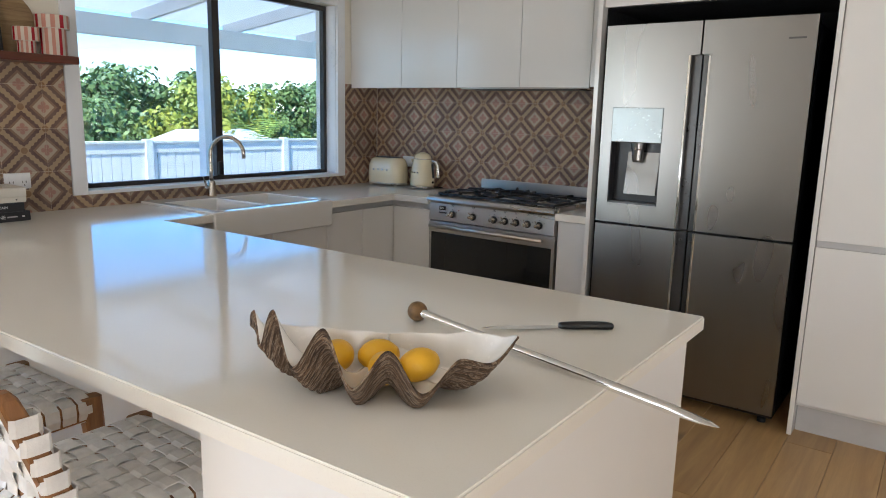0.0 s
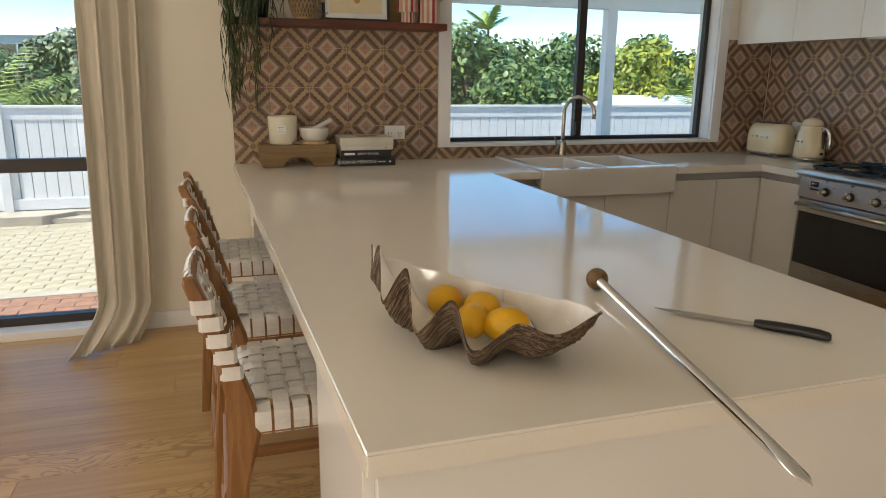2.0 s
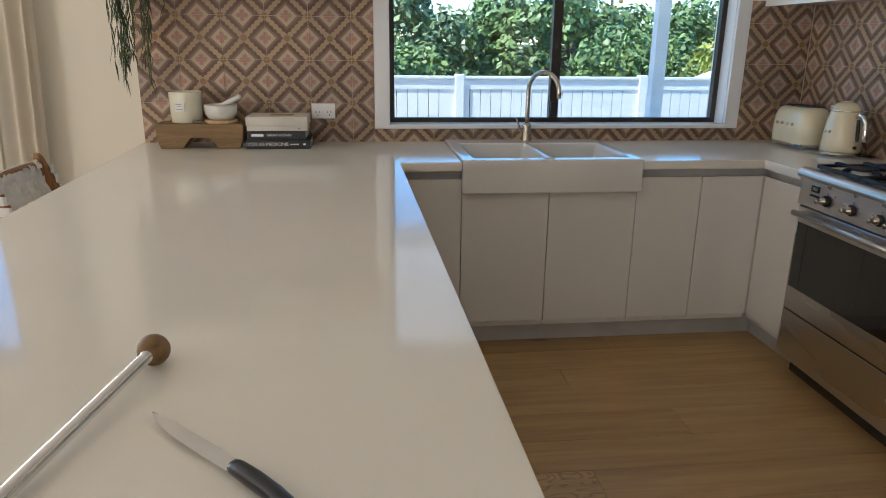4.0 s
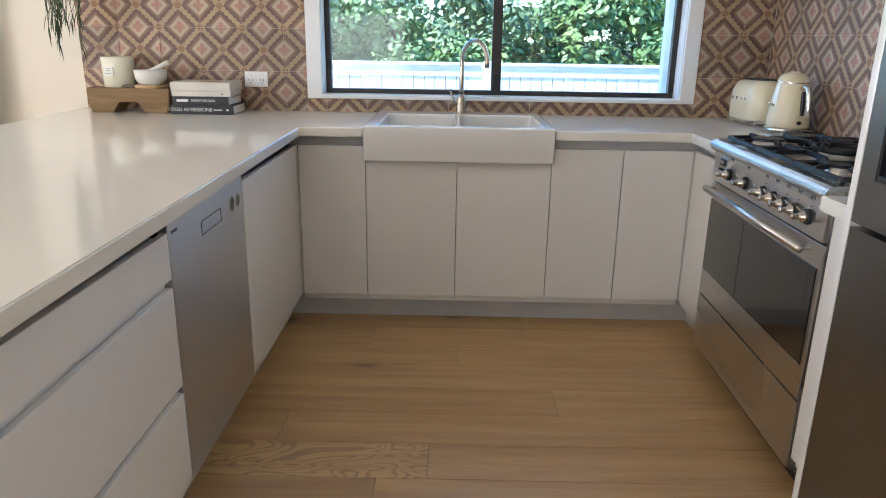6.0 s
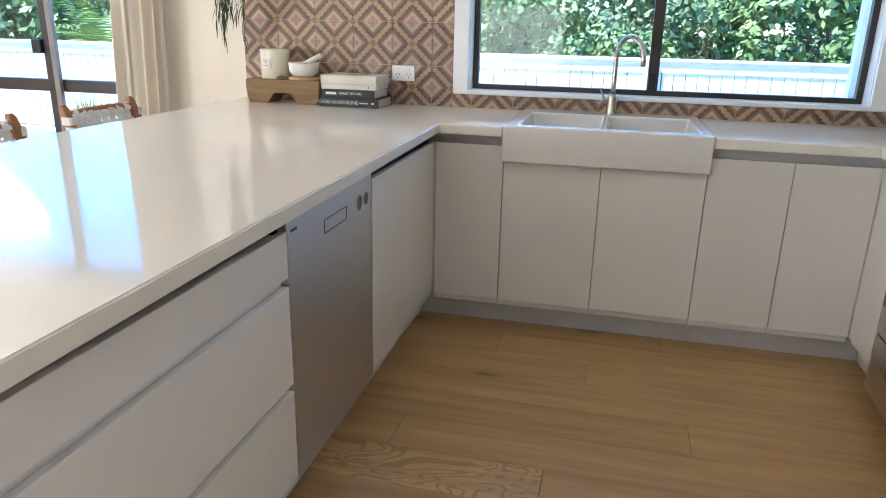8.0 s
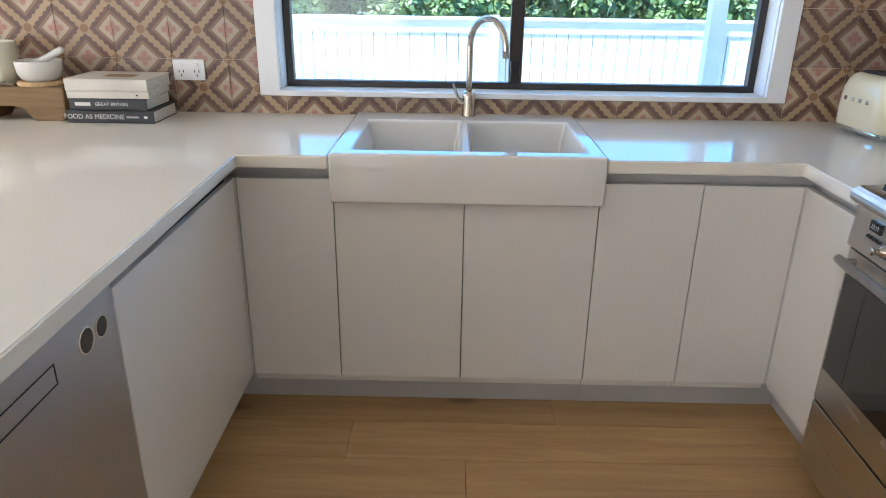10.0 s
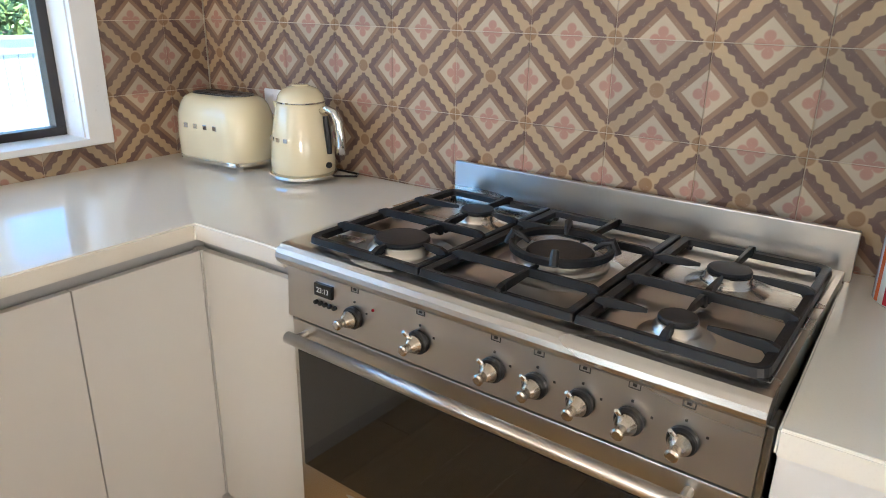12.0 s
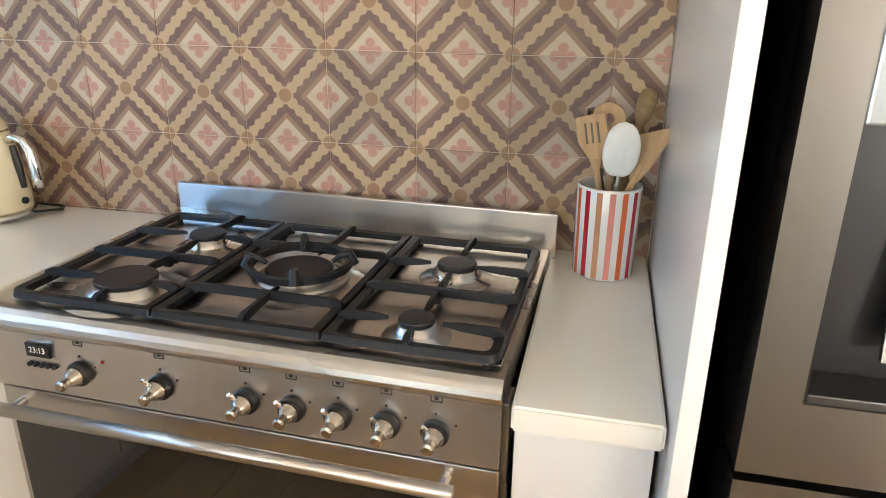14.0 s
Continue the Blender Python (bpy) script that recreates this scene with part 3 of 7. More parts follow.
def base_units():
    k0, k1 = WX + 0.01, FX - 0.02
    rows = [(2.30, 2.596, DOOR_TOP), (2.596, 2.998, 0.752), (2.998, 3.411, 0.752), (3.411, 3.722, DOOR_TOP), (3.722, 4.026, DOOR_TOP)]
    labels = ["narrow white gloss cabinet beside the sink", "white gloss cabinet under the sink", "white gloss cabinet under the sink", "white gloss cabinet beside the sink", "white gloss corner cabinet under the window"]
    for (y0, y1, top), label in zip(rows, labels):
        cabinet(label, (k0, y0 + 0.001, 0.10, k1, y1 - 0.001, min(top, 0.75) - 0.004), [("door", (y0, DOOR_BOT, y1, top))], "x", FX, 0.018,
                (FX - 0.085, y0 - (0.09 if y0 < 2.31 else 0), 0.0, FX - 0.072, y1 + (0.09 if y1 > 4.0 else 0), 0.128))
    # grey finger rail above the doors
    for y0, y1 in ((2.250, 2.590), (3.418, 4.076)):
        whole("finger_rail", rail((FX - 0.05, y0, 0.800, FX - 0.034, y1, 0.858)), KICK, "grey metal finger rail under the worktop", "trim")
    # range wall
    cabinet("narrow white gloss cabinet beside the range", (FX - 0.018, BY + 0.02, 0.10, -1.812, WY - 0.01, 0.80), [("door", (FX + 0.002, DOOR_BOT, -1.806, DOOR_TOP))], "y", BY, -0.018,
            (FX - 0.071, BY + 0.072, 0.0, -1.806, BY + 0.085, 0.128))
    whole("finger_rail", rail((FX - 0.033, BY + 0.034, 0.80, -1.808, BY + 0.05, 0.858)), KICK, "grey metal finger rail under the worktop", "trim")
    cabinet("narrow white gloss cabinet between range and fridge", (-0.866, 3.985, 0.10, -0.668, WY - 0.01, 0.855), [("door", (-0.866, DOOR_BOT, -0.668, 0.852))], "y", 3.966, -0.018,
            (-0.866, 4.01, 0.0, -0.668, 4.02, 0.128))
    for y0, y1 in ((2.276, 2.2985), (4.0265, 4.047)):
        whole("corner_post", boxes([(FX - 0.030, y0, DOOR_BOT, FX - 0.0005, y1, DOOR_TOP)]), GLOSSY, "white corner post between cabinets", "corner post")
    # peninsula, kitchen side
    b0, b1 = 1.66, FY - 0.02
    cabinet("wide white gloss corner cabinet of the peninsula", (FX + 0.003, b0, 0.10, -1.322, b1, 0.80), [("door", (FX + 0.004, DOOR_BOT, -1.318, DOOR_TOP))], "y", FY, 0.018,
            (FX - 0.071, FY - 0.085, 0.0, -1.318, FY - 0.072, 0.128))
    cabinet("white gloss three-drawer unit of the peninsula", (-0.704, b0, 0.10, 0.335, b1, 0.80),
            [("drawer", (-0.706, 0.695, 0.337, 0.812)), ("drawer", (-0.706, 0.407, 0.337, 0.672)), ("drawer", (-0.706, 0.13, 0.337, 0.386))], "y", FY, 0.018,
            (-0.706, FY - 0.085, 0.0, 0.337, FY - 0.072, 0.128))
    # these rails are coloured near black to paint in the gaps' shade
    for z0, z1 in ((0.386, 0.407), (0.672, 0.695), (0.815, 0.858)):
        whole("finger_rail", rail((-0.705, FY - 0.046, z0 - 0.002, 0.336, FY - 0.030, z1 + 0.002)), GAP_DARK, "finger rail painted dark as the shade between drawers", "trim")
    whole("finger_rail", rail((FX, FY - 0.046, 0.80, -1.319, FY - 0.030, 0.858)), GAP_DARK, "finger rail painted dark as the shade under the worktop", "trim")
    # peninsula, stool side: end cabinet, back panel, far panel
    e = base("end_cabinet", "white gloss end cabinet of the breakfast peninsula", "cabinet", group="base cabinets")
    part("end_panel", box(0.339, 1.182, 0.0, 0.364, FY, 0.858, 0.001, 1), GLOSSY, e)
    part("door", box(-0.150, 1.166, 0.03, 0.337, 1.184, 0.856, 0.001, 1), GLOSSY, e)
    part("body", boxes([(-0.150, 1.185, 0.0, 0.337, 1.64, 0.858)]), GLOSSY, e)
    whole("back_panel", boxes([(-2.34, 1.645, 0.0, -0.152, 1.658, 0.858)]), GLOSSY, "white gloss back panel of the peninsula", "panel")
    whole("wall_panel", boxes([(WX + 0.002, 1.14, 0.0, -2.345, 1.658, 0.858)], 0.001), GLOSSY, "white gloss panel where the peninsula meets the wall", "panel")


def dishwasher():
    d = base("dishwasher", "stainless steel dishwasher built into the peninsula", "dishwasher")
    x0, x1 = -1.315, -0.709
    part("body", boxes([(x0 + 0.004, 1.70, 0.10, x1 - 0.004, FY - 0.03, 0.845)]), GAP_DARK, d)
    door = part("door", box(x0, FY - 0.028, 0.125, x1, FY - 0.001, 0.838, 0.003), STEEL_SOFT, d, "brushed steel door")
    part("kickboard", boxes([(x0, FY - 0.085, 0.0, x1, FY - 0.072, 0.122)]), KICK, d)
    y = FY - 0.001
    for r in ((-1.094, 0.780, -0.932, 0.7825), (-1.094, 0.7425, -0.932, 0.745), (-1.0955, 0.7425, -1.093, 0.7825), (-0.9335, 0.7425, -0.931, 0.7825)):
        part("handle_groove", boxes([(r[0], y - 0.002, r[1], r[2], y + 0.0012, r[3])]), BLACK, door)
    for x, r in ((-1.200, 0.027), (-1.257, 0.023)):
        part("dial_ring", lathe([(r, 0), (r, 0.0025), (r * 0.86, 0.0025), (r * 0.84, 0.0005), (0, 0.0005)], 28, axes((1, 0, 0), (0, 0, -1), (0, 1, 0), (x, y, 0.768))), CHROME, door)
        part("dial_face", lathe([(r * 0.84, 0), (r * 0.84, 0.001), (0, 0.001)], 28, axes((1, 0, 0), (0, 0, -1), (0, 1, 0), (x, y + 0.0004, 0.768))), STEEL_DARK, door)
    part("badge", boxes([(-0.765, y, 0.803, -0.728, y + 0.001, 0.811)]), STEEL_DARK, door)


def sink():
    x0, y0, x1, y1 = SINK
    s = base("butler_sink", "white fireclay double butler sink with apron front", "sink", (x0, y0, 0.75))
    z = 0.910
    o = (x0, y0, 0.75)
    by = ((2.655, 2.985), (3.012, 3.365))
    bx = (-2.60, -2.135)
    xs, ys = [x0, bx[0], bx[1], x1], [y0, by[0][0], by[0][1], by[1][0], by[1][1], y1]
    bm = bmesh.new()
    g = {}

    def v(x, y, h):
        k = (round(x, 4), round(y, 4), round(h, 4))
        if k not in g:
            g[k] = bm.verts.new((x - o[0], y - o[1], h - o[2]))
        return g[k]
    for i in range(3):
        for j in range(5):
            q = [(xs[i], ys[j]), (xs[i + 1], ys[j]), (xs[i + 1], ys[j + 1]), (xs[i], ys[j + 1])]
            if i == 1 and j in (1, 3):
                bot, inset = 0.79, 0.02
                mx, my = (xs[1] + xs[2]) / 2, (ys[j] + ys[j + 1]) / 2
                low = [(x + (inset if x < mx else -inset), y + (inset if y < my else -inset)) for x, y in q]
                bm.faces.new([v(*p, bot) for p in low])
                for k in range(4):
                    a, b = k, (k + 1) % 4
                    bm.faces.new((v(*q[a], z), v(*q[b], z), v(*low[b], bot), v(*low[a], bot)))
            else:
                bm.faces.new([v(*p, z) for p in q])
    ring = [(x, y0) for x in xs] + [(x1, y) for y in ys[1:]] + [(x, y1) for x in xs[::-1][1:]] + [(x0, y) for y in ys[::-1][1:-1]]
    for a, b in zip(ring, ring[1:] + ring[:1]):
        bm.faces.new((v(*a, z), v(*a, 0.757), v(*b, 0.757), v(*b, z)))
    bm.faces.new([v(*p, 0.757) for p in ring[::-1]])
    bmesh.ops.recalc_face_normals(bm, faces=bm.faces)
    sharp = [e for e in bm.edges if len(e.link_faces) == 2 and e.calc_face_angle() > 0.5]
    bmesh.ops.bevel(bm, geom=sharp, offset=0.009, segments=4, affect="EDGES", profile=0.5)
    part("basin", bm, PORCELAIN, s, smooth=False)
    for a, b in by:
        part("drain", lathe([(0.04, 0), (0.04, 0.003), (0.03, 0.002), (0, 0.001)], 24, Matrix.Translation((-2.40 - o[0], (a + b) / 2 - o[1], 0.791 - o[2]))), CHROME, s, "chrome drain")


def tap():
    bx, by, z = -2.690, 3.016, 0.910
    t = base("mixer_tap", "brushed nickel gooseneck mixer tap on the sink ledge", "tap", (bx, by, z))
    part("body", lathe([(0.026, 0), (0.027, 0.004), (0.024, 0.010), (0.0235, 0.075), (0.020, 0.09), (0.013, 0.094), (0, 0.094)], 24), NICKEL, t, smooth=True)
    d = Vector((0.165, 0.125, 0)).normalized()
    pts = [(0, 0, 0.09), (0, 0, 0.15), (0, 0, 0.21), (0, 0, 0.252)]
    r = 0.098
    for i in range(1, 15):
        a = math.pi * i / 14
        p = d * (r - r * math.cos(a))
        pts.append((p.x, p.y, 0.255 + r * math.sin(a)))
    e = d * (2 * r)
    pts += [(e.x, e.y, 0.228)]
    part("spout", tube(pts, 0.0115, 14), NICKEL, t, smooth=True)
    side = Vector((0.1, -1, 0)).normalized()
    part("lever", tube([(0, 0, 0.05), side * 0.03 + Vector((0, 0, 0.055)), side * 0.04 + Vector((0, 0, 0.06))], 0.011, 12), NICKEL, t)
    part("lever_arm", tube([side * 0.038 + Vector((0, 0, 0.06)), side * 0.047 + Vector((0, 0, 0.085)), side * 0.06 + Vector((0, 0, 0.12))], [0.006, 0.005, 0.0045], 10), NICKEL, t)


def range_cooker():
    x0, x1, y0 = -1.796, -0.878, 3.972
    c = base("range_cooker", "freestanding stainless steel range cooker with five gas burners", "cooker")
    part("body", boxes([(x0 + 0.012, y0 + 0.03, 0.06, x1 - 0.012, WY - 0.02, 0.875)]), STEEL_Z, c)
    top = bmesh.new()
    prof = [(3.940, 0.895), (3.942, 0.904), (3.948, 0.912), (3.958, 0.918), (3.972, 0.920), (4.50, 0.920), (4.50, 0.872), (3.975, 0.872), (3.952, 0.878), (3.943, 0.887)]
    prism([(b, z) for b, z in prof], x0, x1 - 0.004, axes((0, 1, 0), (0, 0, 1), (1, 0, 0), (0, 0, 0)), bm=top)
    part("hob_top", top, STEEL_X, c, "brushed steel hob with rolled edge")
    part("upstand", box(x0 + 0.03, 4.502, 0.88, x1 + 0.008, 4.516, 0.997, 0.002), STEEL_X, c, "plain steel upstand")
    part("hob_well", box(-1.752, 3.990, 0.9185, -0.892, 4.462, 0.9212, 0.001, 1), STEEL_X, c, "brushed steel hob plate")
    # control panel, leaning a little
    pan = prism([(3.955, 0.768), (3.962, 0.878), (3.995, 0.878), (3.995, 0.768)], x0 + 0.012, x1 - 0.006, axes((0, 1, 0), (0, 0, 1), (1, 0, 0), (0, 0, 0)))
    panel = part("control_panel", pan, STEEL_X, c)
    clock = part("clock", box(-1.703, 3.953, 0.834, -1.655, 3.962, 0.860, 0.0015), OVEN_GLASS, panel, "black clock display")
    face = axes((1, 0, 0), (0, 0, 1), (0, -1, 0), (-1.679, 3.9528, 0.847))
    writing("23:13", 0.015, WHITE_INK, face, panel)
    for i in range(5):
        part("button", lathe([(0.0045, 0), (0.0045, 0.006), (0.0035, 0.008), (0, 0.008)], 14, axes((1, 0, 0), (0, 0, 1), (0, -1, 0), (-1.700 + i * 0.0125, 3.958, 0.819))), BLACK, panel)
    part("pilot_light", lathe([(0.003, 0), (0.003, 0.002), (0, 0.003)], 12, axes((1, 0, 0), (0, 0, 1), (0, -1, 0), (-1.553, 3.9585, 0.842))), GLAZE_RED, panel)
    for i, x in enumerate((-1.600, -1.444, -1.290, -1.211, -1.134, -1.057, -0.980)):
        m = axes((1, 0, 0), (0, 0, 1), (0, -1, 0), (x, 3.957, 0.815))
        k = part("knob", lathe([(0.0220, 0), (0.0220, 0.008), (0.0200, 0.011), (0.0, 0.011)], 26, m), BLACK, c)
        part("knob_stem", lathe([(0.0165, 0.011), (0.017, 0.017), (0.012, 0.026), (0.0085, 0.031), (0.008, 0.040), (0.0095, 0.043), (0.0095, 0.047), (0.006, 0.049), (0, 0.049)], 22, m), NICKEL, k, "chrome stem")
        a = radians(205 if i == 0 else 112)
        ux, uz = math.cos(a), math.sin(a)
        part("pointer", tube([m @ Vector((ux * 0.012, uz * 0.012, 0.018)), m @ Vector((ux * 0.021, uz * 0.021, 0.026)), m @ Vector((ux * 0.029, uz * 0.029, 0.031))], [0.0035, 0.004, 0.003], 10), CHROME, k)
        # small printed marks round the knob
        ym = 3.9588
        for q in (-150, -40, 30, 90):
            px, pz = x + 0.035 * math.cos(radians(q)), 0.815 + 0.030 * math.sin(radians(q))
            part("printed_mark", boxes([(px - 0.0018, ym - 0.0012, pz - 0.0018, px + 0.0018, ym + 0.004, pz + 0.0018)]), STEEL_DARK, panel)
        for u0, w0, u1, w1 in ((-0.009, 0.052, 0.009, 0.053), (-0.009, 0.063, 0.009, 0.064), (-0.009, 0.052, -0.008, 0.064), (0.008, 0.052, 0.009, 0.064), (-0.003, 0.056, 0.003, 0.060)):
            part("printed_mark", boxes([(x + u0, 3.9595, 0.815 + w0 - 0.003, x + u1, 3.9685, 0.815 + w1 - 0.003)]), STEEL_DARK, panel)
    # oven door
    door = part("oven_door", box(x0 + 0.012, 3.965, 0.302, x1 - 0.006, 3.998, 0.757, 0.003), STEEL_X, c, "steel oven door")
    part("oven_window", box(x0 + 0.026, 3.9615, 0.405, x1 - 0.022, 3.970, 0.690, 0.002), OVEN_GLASS, door, "dark reflective oven glass")
    h = part("oven_handle", tube([(-1.762, 3.930, 0.732), (-0.946, 3.930, 0.732)], 0.0125, 18), STEEL_X, door, "round steel bar handle", True)
    for x in (-1.744, -0.964):
        part("handle_post", tube([(x, 3.930, 0.732), (x, 3.967, 0.732)], 0.008, 12), STEEL_X, door)
    part("drawer", box(x0 + 0.012, 3.965, 0.085, x1 - 0.006, 3.998, 0.296, 0.003), STEEL_X, c, "steel storage drawer")
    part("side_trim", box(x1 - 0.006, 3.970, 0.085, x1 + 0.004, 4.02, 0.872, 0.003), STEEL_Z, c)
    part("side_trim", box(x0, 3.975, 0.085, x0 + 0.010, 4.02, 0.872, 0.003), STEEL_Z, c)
    part("plinth", boxes([(x0 + 0.03, 4.03, 0.0, x1 - 0.03, 4.05, 0.085)]), STEEL_DARK, c)
    # burners: steel saucer, ring and black cap
    for x, y, r in ((-1.568, 4.312, 0.036), (-1.572, 4.064, 0.052), (-1.032, 4.292, 0.036), (-1.036, 4.046, 0.028), (-1.302, 4.188, 0.060)):
        m = Matrix.Translation((x, y, 0.9215))
        b = part("burner", lathe([(r * 2.0, -0.001), (r * 1.9, 0.002), (r * 1.32, 0.007), (r * 1.26, 0.010), (r * 1.26, 0.014), (r * 1.12, 0.016), (r * 1.10, 0.022), (r, 0.023), (0, 0.023)], 40, m), STEEL_X, c, "steel burner saucer and ring", True)
        part("burner_cap", lathe([(r * 0.97, 0.0225), (r * 1.03, 0.025), (r * 1.03, 0.029), (r * 0.97, 0.032), (0, 0.0325)], 36, m), IRON, b, "black burner cap")
    wk = Matrix.Translation((-1.302, 4.188, 0.9215))
    part("wok_burner_ring", lathe([(0.090, 0.004), (0.090, 0.012), (0.086, 0.016), (0.080, 0.016), (0.077, 0.006), (0.090, 0.004)], 40, wk), STEEL_X, c)
    # pan supports: low frames that butt together, with raised blades
    z0, z1 = 0.928, 0.941
    f0, f1 = 3.976, 4.458

    def outline(a, b, inset, rl, rr):
        """Round at the outer corners of the row, square where two supports meet."""
        out = []
        for cx, cy, r, a0 in ((b - inset, f1 - inset, rr, 0), (a + inset, f1 - inset, rl, 90), (a + inset, f0 + inset, rl, 180), (b - inset, f0 + inset, rr, 270)):
            sx, sy = (1 if a0 in (0, 270) else -1), (1 if a0 in (0, 90) else -1)
            for k in range(5):
                q = radians(a0 + 22.5 * k)
                out.append((cx - sx * r + r * math.cos(q), cy - sy * r + r * math.sin(q)))
        return out

    def grate(a, b, rl, rr):
        g = bmesh.new()
        rows = [(outline(a, b, 0.0, rl, rr), z0), (outline(a, b, 0.002, rl, rr), z1 - 0.001), (outline(a, b, 0.005, rl, rr), z1), (outline(a, b, 0.017, max(0.006, rl * 0.6), max(0.006, rr * 0.6)), z1 - 0.002), (outline(a, b, 0.019, max(0.006, rl * 0.6), max(0.006, rr * 0.6)), z0)]
        vs = [[g.verts.new((x, y, z)) for x, y in o] for o, z in rows]
        n = len(vs[0])
        for lo, hi in zip(vs, vs[1:] + vs[:1]):
            for k in range(n):
                g.faces.new((lo[k], lo[(k + 1) % n], hi[(k + 1) % n], hi[k]))
        sup = part("pan_support", g, IRON, c, "black cast-iron pan support")
        for x in (a + 0.02, b - 0.02):
            for y in (f0 + 0.02, f1 - 0.02):
                part("foot", lathe([(0.006, 0), (0.007, 0.008), (0, 0.008)], 10, Matrix.Translation((x, y, 0.9205))), IRON, sup)
        return sup

    def blade(sup, p, q, tip=True):
        """A raised bar from its block on the frame at p to a thin point at q."""
        p, q = Vector((*p, 0)), Vector((*q, 0))
        d = (q - p).normalized()
        n = Vector((-d.y, d.x, 0))
        L = (q - p).length
        rings = []
        ends = ((0.0, 0.0065, z0, z1 + 0.005), (0.012, 0.0065, z0, z1 + 0.010), (0.020, 0.0048, z1 - 0.004, z1 + 0.011))
        ends += ((L * 0.7, 0.0040, z1 - 0.001, z1 + 0.011), (L, 0.0018, z1 + 0.003, z1 + 0.009)) if tip else ((L - 0.020, 0.0048, z1 - 0.004, z1 + 0.011), (L - 0.012, 0.0065, z0, z1 + 0.010), (L, 0.0065, z0, z1 + 0.005))
        for r, w, lo, hi in ends:
            at = p + d * r
            rings.append([at + n * w + Vector((0, 0, lo)), at - n * w + Vector((0, 0, lo)), at - n * w * 0.75 + Vector((0, 0, hi)), at + n * w * 0.75 + Vector((0, 0, hi))])
        part("blade", loft(rings), IRON, sup)
    xa, xb, xc, xd = -1.744, -1.464, -1.168, -0.894
    left = grate(xa, xb - 0.001, 0.022, 0.004)
    mid = grate(xb + 0.001, xc - 0.001, 0.004, 0.004)
    right = grate(xc + 0.001, xd, 0.004, 0.022)
    for sup, a, b, cx, near, far in ((left, xa, xb, -1.570, 4.064, 4.312), (right, xc, xd, -1.034, 4.046, 4.292)):
        half = (near + far) / 2
        blade(sup, (a + 0.004, half), (b - 0.004, half), False)
        for y in (near, far):
            blade(sup, (a + 0.004, y), (cx - 0.048, y))
            blade(sup, (b - 0.004, y), (cx + 0.040, y))
        blade(sup, (cx, f0 + 0.003), (cx, near - 0.018))
        blade(sup, (cx, f1 - 0.003), (cx, far + 0.022))
        blade(sup, (cx, half + 0.004), (cx, far - 0.034))
        blade(sup, (cx, half - 0.004), (cx, near + 0.036))
    for y in (4.076, 4.306):
        blade(mid, (xb + 0.004, y), (xc - 0.004, y), False)
    blade(mid, (-1.302, f0 + 0.003), (-1.302, 4.108))
    blade(mid, (-1.302, f1 - 0.003), (-1.302, 4.270))
    # wok ring, open at the far side, with four lugs
    w = lathe([(0.090, 0.000), (0.095, 0.003), (0.096, 0.014), (0.092, 0.018), (0.084, 0.015), (0.083, 0.004), (0.090, 0.000)], 48, Matrix.Translation((-1.302, 4.192, 0.950)))
    for q in (20, 110, 200, 290):
        u, v = math.cos(radians(q)), math.sin(radians(q))
        px, py = -1.302 + u * 0.089, 4.192 + v * 0.089
        tube([(px + u * 0.010, py + v * 0.010, 0.955), (px, py, 0.978), (px - u * 0.016, py - v * 0.016, 0.972), (px - u * 0.030, py - v * 0.030, 0.960)], [0.009, 0.008, 0.006, 0.004], 8, True, w)
    part("wok_ring", w, IRON, c, "black cast-iron wok ring")
    return c


